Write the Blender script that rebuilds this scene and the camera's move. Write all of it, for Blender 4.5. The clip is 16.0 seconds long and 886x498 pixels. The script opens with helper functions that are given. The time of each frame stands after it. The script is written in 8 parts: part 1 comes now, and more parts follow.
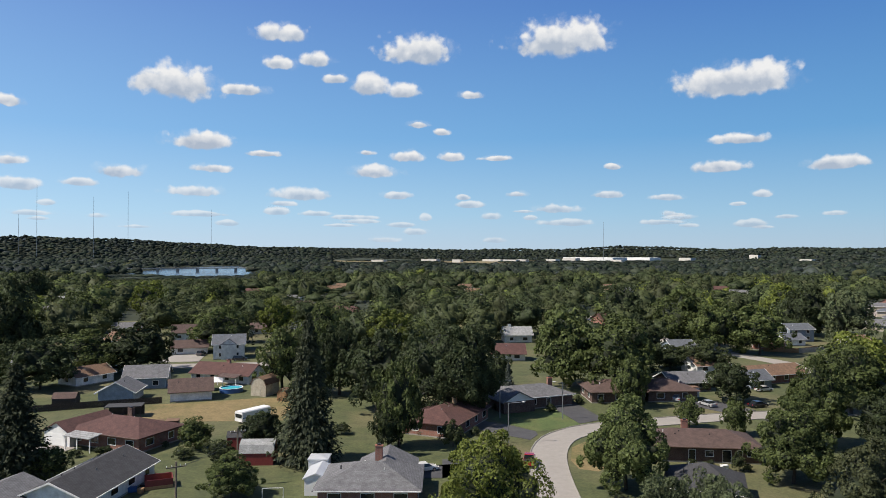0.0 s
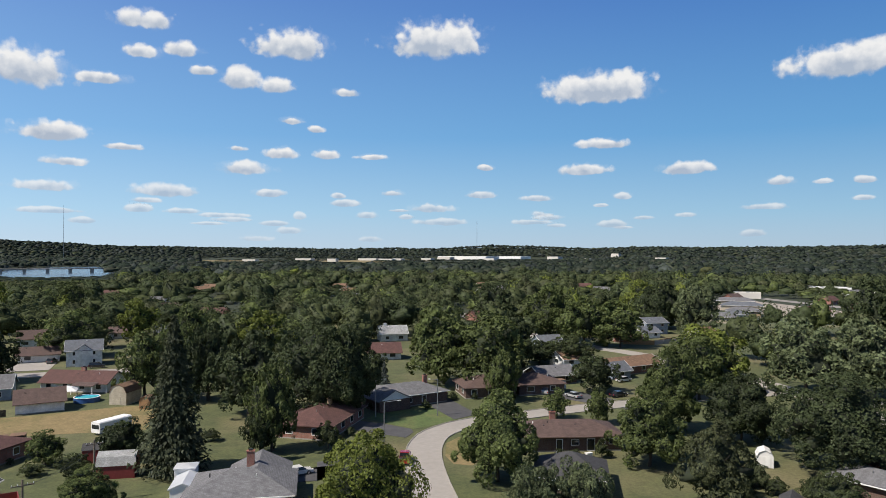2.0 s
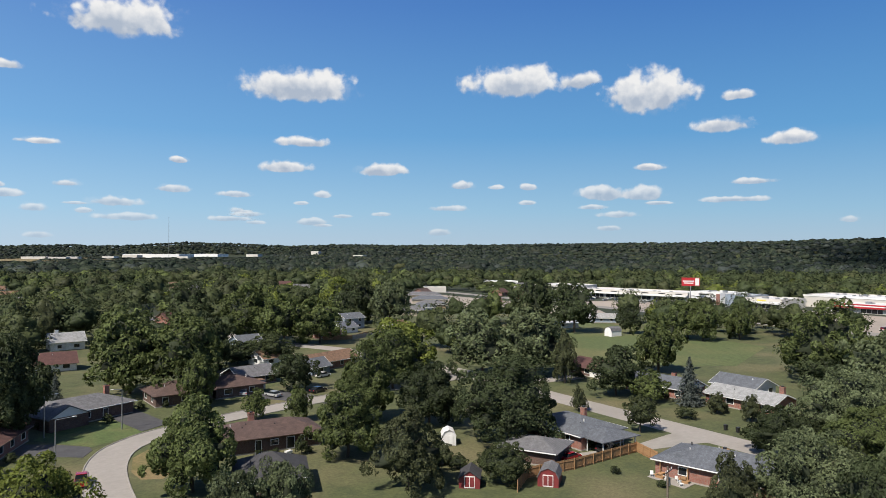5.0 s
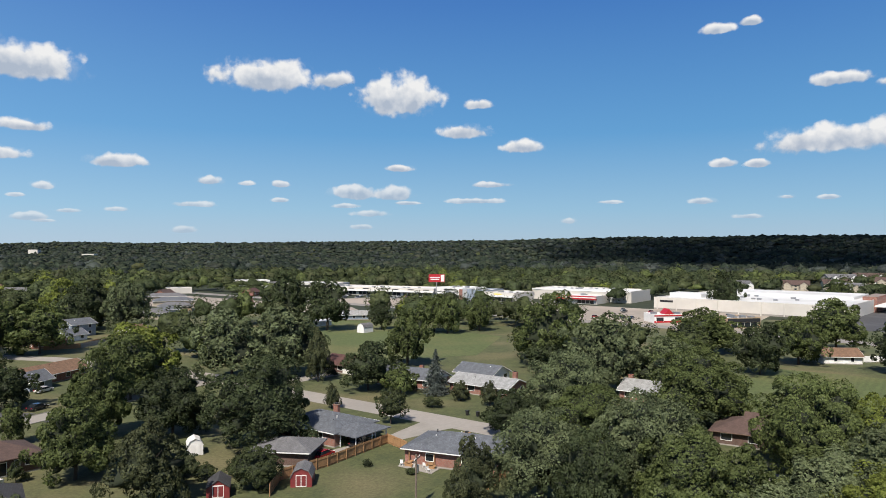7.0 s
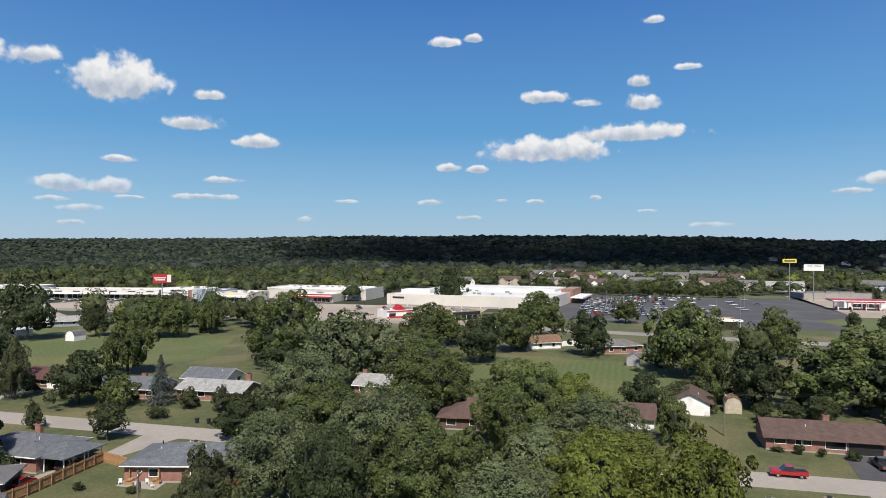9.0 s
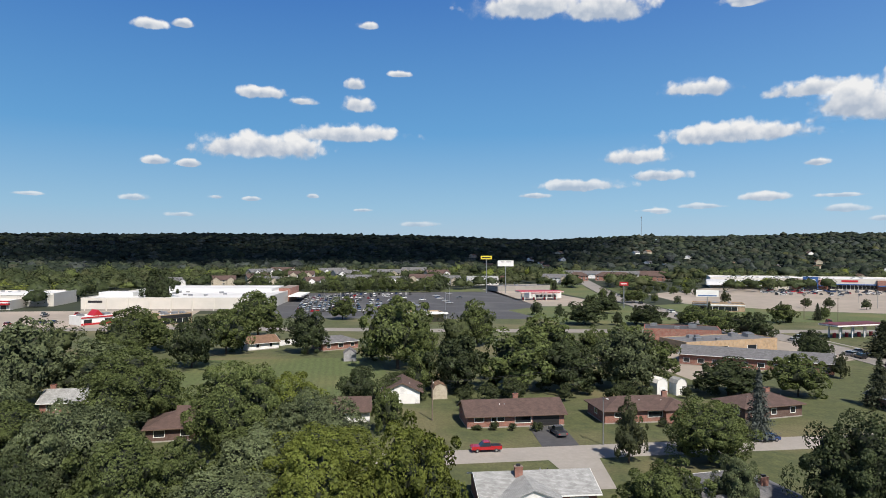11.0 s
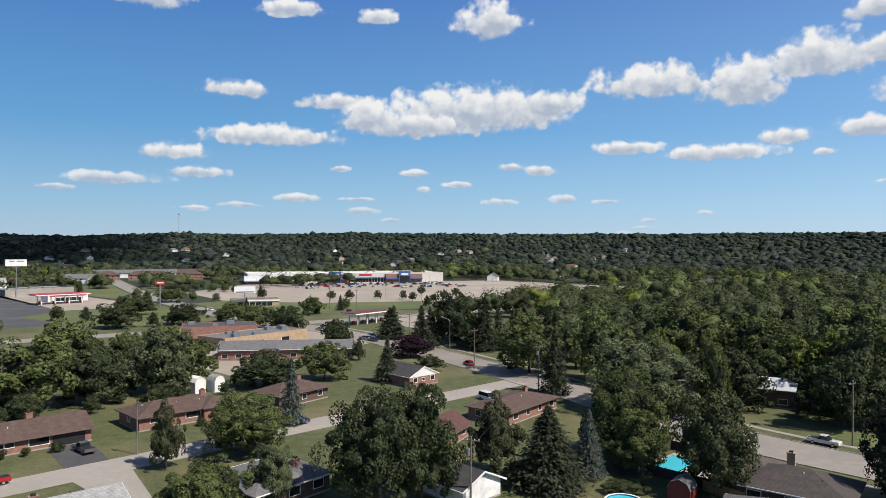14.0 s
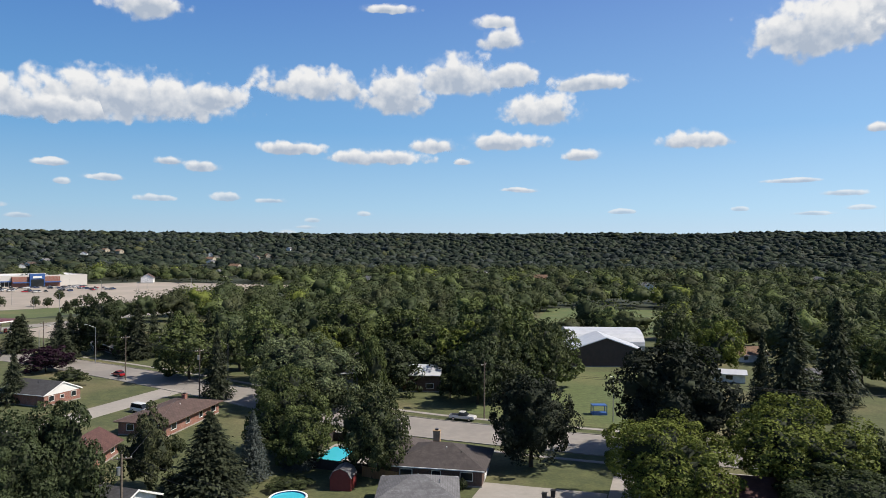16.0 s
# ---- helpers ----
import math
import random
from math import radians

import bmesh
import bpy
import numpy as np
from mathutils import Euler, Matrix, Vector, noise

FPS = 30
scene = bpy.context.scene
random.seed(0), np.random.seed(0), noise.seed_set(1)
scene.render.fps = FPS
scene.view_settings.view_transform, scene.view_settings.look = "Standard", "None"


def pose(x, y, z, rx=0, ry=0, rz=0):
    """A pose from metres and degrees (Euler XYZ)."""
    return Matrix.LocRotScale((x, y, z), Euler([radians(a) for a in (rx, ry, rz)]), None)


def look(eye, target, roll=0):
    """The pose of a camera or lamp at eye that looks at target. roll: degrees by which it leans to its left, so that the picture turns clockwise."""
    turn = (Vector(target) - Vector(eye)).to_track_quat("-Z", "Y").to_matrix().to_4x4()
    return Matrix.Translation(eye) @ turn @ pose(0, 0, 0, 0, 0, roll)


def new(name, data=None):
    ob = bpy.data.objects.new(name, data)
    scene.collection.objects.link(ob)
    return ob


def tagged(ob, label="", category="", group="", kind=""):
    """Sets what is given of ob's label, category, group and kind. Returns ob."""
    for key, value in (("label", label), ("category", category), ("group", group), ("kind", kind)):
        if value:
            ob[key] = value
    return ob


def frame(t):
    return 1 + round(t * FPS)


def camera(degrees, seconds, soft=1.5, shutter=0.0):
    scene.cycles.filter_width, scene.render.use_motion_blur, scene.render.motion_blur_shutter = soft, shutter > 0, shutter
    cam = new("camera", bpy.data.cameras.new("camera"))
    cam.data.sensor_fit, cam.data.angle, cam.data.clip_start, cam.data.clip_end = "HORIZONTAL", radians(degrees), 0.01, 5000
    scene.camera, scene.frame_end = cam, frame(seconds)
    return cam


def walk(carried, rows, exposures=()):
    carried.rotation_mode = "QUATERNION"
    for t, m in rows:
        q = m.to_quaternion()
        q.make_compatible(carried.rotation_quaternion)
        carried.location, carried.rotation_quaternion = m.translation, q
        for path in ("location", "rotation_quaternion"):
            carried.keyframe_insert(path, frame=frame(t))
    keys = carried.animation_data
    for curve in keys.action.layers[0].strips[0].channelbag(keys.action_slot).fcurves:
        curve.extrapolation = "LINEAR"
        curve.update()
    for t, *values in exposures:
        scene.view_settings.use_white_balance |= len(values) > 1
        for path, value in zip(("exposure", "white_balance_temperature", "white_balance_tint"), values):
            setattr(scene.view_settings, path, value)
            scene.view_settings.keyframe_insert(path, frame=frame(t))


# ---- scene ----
EXPO, CLOUD = 0.5, 0.68
cam = camera(64.58, 16.0, soft=0.8)
# the camera hangs in the air 36 m up and turns slowly to the right
TURN = """0.0 0.00 0.30 -0.18
0.5 -2.24 0.29 -0.13
1.0 -4.56 0.29 -0.15
1.5 -7.23 0.27 -0.11
2.0 -10.13 0.25 -0.12
2.5 -13.36 0.23 -0.11
3.0 -17.05 0.23 -0.16
3.5 -21.06 0.21 -0.17
6.0 -44.00 0.08 -0.10
6.5 -49.11 0.06 -0.05
7.0 -54.23 0.03 -0.15
7.5 -59.42 0.01 -0.20
8.0 -64.69 -0.01 -0.26
8.5 -70.05 -0.02 -0.27
11.0 -98.31 -0.09 -0.11
11.5 -104.06 -0.13 -0.11
12.0 -109.88 -0.14 -0.18
12.5 -115.86 -0.13 -0.20
13.0 -121.90 -0.15 -0.20
13.5 -128.21 -0.16 -0.28
14.0 -134.75 -0.17 -0.26
14.5 -141.32 -0.15 -0.24
15.0 -148.01 -0.15 -0.28
15.5 -154.83 -0.13 -0.30
16.0 -161.68 -0.11 -0.30"""
ROWS = []
for line in TURN.splitlines():
    t, yaw, pitch, roll = [float(v) for v in line.split()]
    ROWS.append((t, pose(0, 0, 36, 90 + pitch, roll, yaw)))
walk(cam, ROWS, exposures=((0.0, EXPO), (16.0, EXPO)))

# ---- daylight ----
SUN_AZ, SUN_EL = 255.0, 50.0
world = bpy.data.worlds.new("sky")
world.use_nodes = True
scene.world = world
wn, wl = world.node_tree.nodes, world.node_tree.links
sky = wn.new("ShaderNodeTexSky")
sky.sky_type = "NISHITA"
sky.sun_disc = False
sky.sun_elevation, sky.sun_rotation = radians(SUN_EL), radians(SUN_AZ)
sky.altitude, sky.air_density, sky.dust_density, sky.ozone_density = 200, 1.0, 0.6, 2.5
# the clear summer sky pales from deep blue overhead to a milky blue at the horizon
tc = wn.new("ShaderNodeTexCoord")
sp = wn.new("ShaderNodeSeparateXYZ")
wl.new(tc.outputs["Generated"], sp.inputs[0])
grade = wn.new("ShaderNodeValToRGB")
for k, (pos, col) in enumerate(((0.0, (5.0, 6.6, 8.3)), (0.055, (3.55, 6.1, 8.5)), (0.16, (1.62, 4.25, 7.8)), (0.33, (0.88, 2.5, 6.4)), (0.55, (0.42, 1.25, 3.8)), (0.85, (0.3, 0.9, 2.9)))):
    e = grade.color_ramp.elements[k] if k < 2 else grade.color_ramp.elements.new(pos)
    e.position, e.color = pos, (col[0], col[1], col[2], 1)
wl.new(sp.outputs["Z"], grade.inputs[0])
blend = wn.new("ShaderNodeMix")
blend.data_type = "RGBA"
blend.inputs["Factor"].default_value = 0.85
wl.new(sky.outputs[0], blend.inputs["A"])
wl.new(grade.outputs[0], blend.inputs["B"])
# brighter on the sun's side
side = wn.new("ShaderNodeVectorMath")
side.operation = "DOT_PRODUCT"
wl.new(tc.outputs["Generated"], side.inputs[0])
side.inputs[1].default_value = (math.sin(radians(SUN_AZ)), math.cos(radians(SUN_AZ)), 0.0)
gain = wn.new("ShaderNodeMath")
gain.operation = "MULTIPLY_ADD"
wl.new(side.outputs["Value"], gain.inputs[0])
gain.inputs[1].default_value, gain.inputs[2].default_value = 0.2, 1.045
lit = wn.new("ShaderNodeVectorMath")
lit.operation = "SCALE"
wl.new(blend.outputs["Result"], lit.inputs[0])
wl.new(gain.outputs[0], lit.inputs["Scale"])
pale, hs_ = wn.new("ShaderNodeMath"), wn.new("ShaderNodeHueSaturation")
pale.operation = "MULTIPLY_ADD"
wl.new(side.outputs["Value"], pale.inputs[0])
pale.inputs[1].default_value, pale.inputs[2].default_value = -0.12, 0.935
wl.new(pale.outputs[0], hs_.inputs["Saturation"])
wl.new(lit.outputs[0], hs_.inputs["Color"])
wl.new(hs_.outputs["Color"], wn["Background"].inputs[0])
wn["Background"].inputs[1].default_value = 0.0707

sun_data = bpy.data.lights.new("sun", "SUN")
sun_data.energy, sun_data.angle, sun_data.color = 5.0, radians(0.53), (1.0, 0.915, 0.81)
sun = new("sun", sun_data)
sun_dir = Vector((math.sin(radians(SUN_AZ)) * math.cos(radians(SUN_EL)), math.cos(radians(SUN_AZ)) * math.cos(radians(SUN_EL)), math.sin(radians(SUN_EL))))
sun.matrix_world = look(sun_dir * 200, (0, 0, 0))


# ---- materials ----
def mat(name, a, b=None, scale=1.0, rough=0.8, bump=0.0, metal=0.0, vary=0.0, coat=0.0, world_space=False, detail=5.0, big=0.0, c=None, mottle=0.0, uneven=0.38, mown=0.0):
    """Two-tone noise material: fine grain from a to b, broad patches towards c, per-object brightness variation."""
    m = bpy.data.materials.new(name)
    m.use_nodes = True
    n, l = m.node_tree.nodes, m.node_tree.links
    p = n["Principled BSDF"]
    p.inputs["Roughness"].default_value, p.inputs["Metallic"].default_value = rough, metal
    p.inputs["Coat Weight"].default_value = coat
    b = b or tuple(v * 0.75 for v in a)
    if world_space:
        vec = n.new("ShaderNodeNewGeometry").outputs["Position"]
    else:
        vec = n.new("ShaderNodeTexCoord").outputs["Object"]
    t = n.new("ShaderNodeTexNoise")
    t.inputs["Scale"].default_value, t.inputs["Detail"].default_value, t.inputs["Roughness"].default_value = scale, detail, 0.65
    l.new(vec, t.inputs["Vector"])
    r = n.new("ShaderNodeValToRGB")
    r.color_ramp.elements[0].position, r.color_ramp.elements[1].position = 0.35, 0.68
    r.color_ramp.elements[0].color, r.color_ramp.elements[1].color = (*b, 1), (*a, 1)
    l.new(t.outputs["Fac"], r.inputs["Fac"])
    col = r.outputs["Color"]
    if c:
        t2 = n.new("ShaderNodeTexNoise")
        t2.inputs["Scale"].default_value, t2.inputs["Detail"].default_value = big, 4
        l.new(vec, t2.inputs["Vector"])
        r2 = n.new("ShaderNodeMapRange")
        r2.inputs["From Min"].default_value, r2.inputs["From Max"].default_value = 0.48, 0.68
        l.new(t2.outputs["Fac"], r2.inputs["Value"])
        mx = n.new("ShaderNodeMix")
        mx.data_type = "RGBA"
        l.new(r2.outputs["Result"], mx.inputs["Factor"])
        l.new(col, mx.inputs["A"])
        mx.inputs["B"].default_value = (*c, 1)
        col = mx.outputs["Result"]
    if mottle:
        t5 = n.new("ShaderNodeTexNoise")
        t5.inputs["Scale"].default_value, t5.inputs["Detail"].default_value, t5.inputs["Roughness"].default_value = mottle, 6, 0.75
        l.new(vec, t5.inputs["Vector"])
        k5 = n.new("ShaderNodeMapRange")
        k5.inputs["From Min"].default_value, k5.inputs["From Max"].default_value = 0.3, 0.7
        k5.inputs["To Min"].default_value, k5.inputs["To Max"].default_value = 1 - uneven, 1 + uneven
        l.new(t5.outputs["Fac"], k5.inputs["Value"])
        h5 = n.new("ShaderNodeHueSaturation")
        l.new(col, h5.inputs["Color"])
        l.new(k5.outputs["Result"], h5.inputs["Value"])
        col = h5.outputs["Color"]
    if mown:
        wv, kw, hw = n.new("ShaderNodeTexWave"), n.new("ShaderNodeMapRange"), n.new("ShaderNodeHueSaturation")
        wv.bands_direction = "Y"
        wv.inputs["Scale"].default_value, wv.inputs["Distortion"].default_value, wv.inputs["Detail Scale"].default_value = 0.16, 1.6, 0.6
        l.new(vec, wv.inputs["Vector"])
        kw.inputs["To Min"].default_value, kw.inputs["To Max"].default_value = 1 - mown, 1 + mown
        l.new(wv.outputs["Fac"], kw.inputs["Value"])
        l.new(col, hw.inputs["Color"])
        l.new(kw.outputs["Result"], hw.inputs["Value"])
        col = hw.outputs["Color"]
    if vary:
        o = n.new("ShaderNodeObjectInfo")
        k = n.new("ShaderNodeMapRange")
        k.inputs["To Min"].default_value, k.inputs["To Max"].default_value = 1 - vary, 1 + vary
        l.new(o.outputs["Random"], k.inputs["Value"])
        h = n.new("ShaderNodeHueSaturation")
        l.new(col, h.inputs["Color"])
        l.new(k.outputs["Result"], h.inputs["Value"])
        col = h.outputs["Color"]
    l.new(col, p.inputs["Base Color"])
    if bump:
        bm_ = n.new("ShaderNodeBump")
        bm_.inputs["Strength"].default_value, bm_.inputs["Distance"].default_value = bump, 0.1
        l.new(t.outputs["Fac"], bm_.inputs["Height"])
        l.new(bm_.outputs["Normal"], p.inputs["Normal"])
    return m


def leaf_mat(name, a, b, spread=0.18, broad=0.0):
    """Foliage: diffuse and translucent, varied leaf by leaf, clump by clump and tree by tree."""
    m = bpy.data.materials.new(name)
    m.use_nodes = True
    n, l = m.node_tree.nodes, m.node_tree.links
    n.remove(n["Principled BSDF"])
    geo, info = n.new("ShaderNodeNewGeometry"), n.new("ShaderNodeObjectInfo")
    t = n.new("ShaderNodeTexNoise")
    t.inputs["Scale"].default_value, t.inputs["Detail"].default_value = 0.35, 4
    l.new(geo.outputs["Position"], t.inputs["Vector"])
    ad = n.new("ShaderNodeMath")
    ad.operation = "MULTIPLY_ADD"
    l.new(geo.outputs["Random Per Island"], ad.inputs[0])
    ad.inputs[1].default_value = 0.24
    # fine noise paints dark shade gaps between leaves into the colour
    fn, fm = n.new("ShaderNodeTexNoise"), n.new("ShaderNodeMath")
    fn.inputs["Scale"].default_value, fn.inputs["Detail"].default_value = 2.4 if not broad else 0.55, 5
    l.new(geo.outputs["Position"], fn.inputs["Vector"])
    fm.operation = "MULTIPLY_ADD"
    fm.inputs[1].default_value = 0.62
    l.new(fn.outputs["Fac"], fm.inputs[0])
    fs = n.new("ShaderNodeMath")
    fs.operation = "SUBTRACT"
    fs.inputs[1].default_value = 0.22
    l.new(t.outputs["Fac"], fs.inputs[0])
    l.new(fs.outputs[0], fm.inputs[2])
    l.new(fm.outputs[0], ad.inputs[2])
    if broad:
        t3 = n.new("ShaderNodeTexNoise")
        t3.inputs["Scale"].default_value, t3.inputs["Detail"].default_value = broad, 5
        l.new(geo.outputs["Position"], t3.inputs["Vector"])
        ad3 = n.new("ShaderNodeMath")
        ad3.operation = "MULTIPLY_ADD"
        l.new(t3.outputs["Fac"], ad3.inputs[0])
        ad3.inputs[1].default_value = 1.5
        l.new(ad.outputs[0], ad3.inputs[2])
        sub = n.new("ShaderNodeMath")
        sub.operation = "SUBTRACT"
        l.new(ad3.outputs[0], sub.inputs[0])
        sub.inputs[1].default_value = 0.75
        ad = sub
        hue = n.new("ShaderNodeMapRange")
        hue.inputs["From Min"].default_value, hue.inputs["From Max"].default_value = 0.3, 0.7
        hue.inputs["To Min"].default_value, hue.inputs["To Max"].default_value = 0.535, 0.465
        l.new(t3.outputs["Fac"], hue.inputs["Value"])
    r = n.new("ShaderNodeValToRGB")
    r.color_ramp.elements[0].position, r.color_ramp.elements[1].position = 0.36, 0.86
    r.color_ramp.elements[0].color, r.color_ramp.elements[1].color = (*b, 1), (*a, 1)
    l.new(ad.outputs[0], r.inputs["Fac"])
    k, h = n.new("ShaderNodeMapRange"), n.new("ShaderNodeHueSaturation")
    k.inputs["To Min"].default_value, k.inputs["To Max"].default_value = 1 - spread, 1 + spread
    l.new(info.outputs["Random"], k.inputs["Value"])
    l.new(k.outputs["Result"], h.inputs["Value"])
    l.new(r.outputs["Color"], h.inputs["Color"])
    if broad:
        l.new(hue.outputs["Result"], h.inputs["Hue"])
    d, tr, gl = n.new("ShaderNodeBsdfDiffuse"), n.new("ShaderNodeBsdfTranslucent"), n.new("ShaderNodeBsdfGlossy")
    gl.inputs["Roughness"].default_value = 0.55
    gl.inputs["Color"].default_value = (0.8, 0.85, 0.9, 1)
    for s in (d, tr):
        l.new(h.outputs["Color"], s.inputs["Color"])
    t4, bp = n.new("ShaderNodeTexNoise"), n.new("ShaderNodeBump")
    t4.inputs["Scale"].default_value, t4.inputs["Detail"].default_value = 1.6 if not broad else 0.7, 4
    l.new(geo.outputs["Position"], t4.inputs["Vector"])
    bp.inputs["Strength"].default_value, bp.inputs["Distance"].default_value = 0.5, 0.3 if not broad else 0.6
    l.new(t4.outputs["Fac"], bp.inputs["Height"])
    l.new(bp.outputs["Normal"], d.inputs["Normal"])
    m1, m2 = n.new("ShaderNodeMixShader"), n.new("ShaderNodeMixShader")
    m1.inputs[0].default_value, m2.inputs[0].default_value = 0.2, 0.008
    l.new(d.outputs[0], m1.inputs[1])
    l.new(tr.outputs[0], m1.inputs[2])
    l.new(m1.outputs[0], m2.inputs[1])
    l.new(gl.outputs[0], m2.inputs[2])
    l.new(m2.outputs[0], n["Material Output"].inputs["Surface"])
    return m


def brick_mat(name, a, b, mortar, sx=0.22, sy=0.075, offset=0.5, rough=0.85, axis_z=True, size=0.012):
    """Courses of bricks or shingles at true size, with varied pieces and a little weather."""
    m = bpy.data.materials.new(name)
    m.use_nodes = True
    n, l = m.node_tree.nodes, m.node_tree.links
    p = n["Principled BSDF"]
    p.inputs["Roughness"].default_value = rough
    tc = n.new("ShaderNodeTexCoord")
    sp, cb, ad = n.new("ShaderNodeSeparateXYZ"), n.new("ShaderNodeCombineXYZ"), n.new("ShaderNodeMath")
    l.new(tc.outputs["Object"], sp.inputs[0])
    ad.operation = "ADD"
    l.new(sp.outputs["X"], ad.inputs[0])
    l.new(sp.outputs["Y"], ad.inputs[1])
    l.new(ad.outputs[0], cb.inputs["X"])
    l.new(sp.outputs["Z"], cb.inputs["Y"])
    br = n.new("ShaderNodeTexBrick")
    br.offset = offset
    br.inputs["Color1"].default_value, br.inputs["Color2"].default_value, br.inputs["Mortar"].default_value = (*a, 1), (*b, 1), (*mortar, 1)
    br.inputs["Scale"].default_value, br.inputs["Brick Width"].default_value, br.inputs["Row Height"].default_value = 1.0, sx, sy
    br.inputs["Mortar Size"].default_value = size
    l.new(cb.outputs[0], br.inputs["Vector"])
    t = n.new("ShaderNodeTexNoise")
    t.inputs["Scale"].default_value, t.inputs["Detail"].default_value = 0.9, 6
    l.new(tc.outputs["Object"], t.inputs["Vector"])
    k = n.new("ShaderNodeMapRange")
    k.inputs["From Min"].default_value, k.inputs["From Max"].default_value = 0.3, 0.7
    k.inputs["To Min"].default_value, k.inputs["To Max"].default_value = 0.78, 1.18
    l.new(t.outputs["Fac"], k.inputs["Value"])
    h = n.new("ShaderNodeHueSaturation")
    l.new(br.outputs["Color"], h.inputs["Color"])
    l.new(k.outputs["Result"], h.inputs["Value"])
    l.new(h.outputs["Color"], p.inputs["Base Color"])
    return m


def plain(name, col, rough=0.5, metal=0.0, emit=0.0):
    m = bpy.data.materials.new(name)
    m.use_nodes = True
    p = m.node_tree.nodes["Principled BSDF"]
    p.inputs["Base Color"].default_value, p.inputs["Roughness"].default_value, p.inputs["Metallic"].default_value = (*col, 1), rough, metal
    return m


GRASS = mat("lawn", (0.077, 0.087, 0.03), (0.042, 0.053, 0.018), 0.35, 0.95, 0.3, world_space=True, big=0.045, c=(0.112, 0.1, 0.047), detail=9, mottle=1.6)
DRY = mat("dry grass", (0.2025, 0.15, 0.0675), (0.1425, 0.1087, 0.045), 0.5, 0.95, 0.3, world_space=True, big=0.09, c=(0.09, 0.09, 0.02625), detail=8, mottle=1.6)
MOWN = mat("mown field", (0.082, 0.104, 0.032), (0.055, 0.075, 0.022), 0.5, 0.95, 0.2, world_space=True, big=0.03, c=(0.105, 0.105, 0.038), detail=8, mottle=1.2, mown=0.08)
BRIGHT = mat("bright grass", (0.075, 0.105, 0.03), (0.05, 0.075, 0.02), 0.4, 0.95, 0.3, world_space=True, big=0.12, c=(0.1, 0.105, 0.036), detail=8, mottle=1.4)
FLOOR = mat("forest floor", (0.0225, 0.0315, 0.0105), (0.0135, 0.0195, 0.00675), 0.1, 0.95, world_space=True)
ROAD = mat("pale concrete road", (0.272, 0.252, 0.228), (0.25, 0.231, 0.208), 0.7, 0.85, 0.1, world_space=True, big=0.06, c=(0.232, 0.216, 0.195), detail=8, mottle=0.9, uneven=0.1)
ARTERIAL = mat("grey worn asphalt", (0.2325, 0.2137, 0.1913), (0.1875, 0.1725, 0.1575), 0.5, 0.85, 0.1, world_space=True, big=0.05, c=(0.165, 0.1537, 0.1425), detail=8)
ASPHALT = mat("dark asphalt", (0.06375, 0.06375, 0.0675), (0.04125, 0.04125, 0.045), 0.6, 0.85, 0.1, world_space=True, big=0.05, c=(0.0825, 0.0825, 0.0825), detail=8)
LOT = mat("weathered car park asphalt", (0.285, 0.2475, 0.2063), (0.2325, 0.2025, 0.1688), 0.12, 0.85, world_space=True, big=0.02, c=(0.315, 0.27, 0.225), detail=6)
CONCRETE = mat("concrete", (0.27, 0.252, 0.228), (0.245, 0.228, 0.205), 0.8, 0.85, 0.1, world_space=True, big=0.2, c=(0.225, 0.21, 0.188), mottle=0.9, uneven=0.1)
KERB = mat("kerb concrete", (0.3, 0.285, 0.255), (0.225, 0.21, 0.1875), 1.0, 0.85, world_space=True)
BARK = mat("bark", (0.075, 0.06, 0.045), (0.0375, 0.03, 0.0225), 3.0, 0.9, 0.5)
WHITE = mat("white paint", (0.6972, 0.6972, 0.6804), (0.6216, 0.6216, 0.6048), 0.7, 0.5, vary=0.05)
SIDING = brick_mat("white lap siding", (0.6888, 0.6888, 0.672), (0.6552, 0.6552, 0.6468), (0.504, 0.504, 0.504), 4.0, 0.15, rough=0.5)
BLUESIDE = brick_mat("pale blue lap siding", (0.225, 0.27, 0.3225), (0.21, 0.255, 0.3075), (0.15, 0.18, 0.2175), 4.0, 0.15, rough=0.5)
CREAM = brick_mat("cream lap siding", (0.4125, 0.3675, 0.285), (0.375, 0.3375, 0.2625), (0.27, 0.24, 0.1875), 4.0, 0.15, rough=0.5)
BRICK = brick_mat("red brick", (0.26, 0.088, 0.058), (0.2, 0.066, 0.046), (0.21, 0.17, 0.145))
DARKBRICK = brick_mat("dark brown brick", (0.0975, 0.045, 0.03375), (0.0675, 0.03375, 0.02625), (0.12, 0.0975, 0.0825))
TANBRICK = brick_mat("tan brick", (0.375, 0.255, 0.1425), (0.315, 0.21, 0.1125), (0.3, 0.255, 0.195))
def shingles(name, a):
    return brick_mat(name, a, tuple(v * 0.72 for v in a), tuple(v * 0.55 for v in a), 0.3, 0.09, rough=0.9, size=0.01)
R_BROWN = shingles("brown shingles", (0.09375, 0.06, 0.051))
R_RED = shingles("red-brown shingles", (0.09375, 0.0435, 0.0375))
R_GREY = shingles("grey shingles", (0.1425, 0.1425, 0.15))
R_SLATE = shingles("blue-grey shingles", (0.1125, 0.1237, 0.1425))
R_BLACK = shingles("black shingles", (0.04875, 0.04875, 0.0525))
R_LIGHT = shingles("pale grey shingles", (0.3, 0.3075, 0.3075))
R_TAN = shingles("tan shingles", (0.18, 0.1087, 0.0675))
R_METAL = mat("white metal roofing", (0.5544, 0.5712, 0.588), (0.462, 0.4788, 0.504), 0.4, 0.4, metal=0.2)
GLASS = plain("dark window glass", (0.015, 0.01875, 0.0225), 0.06)
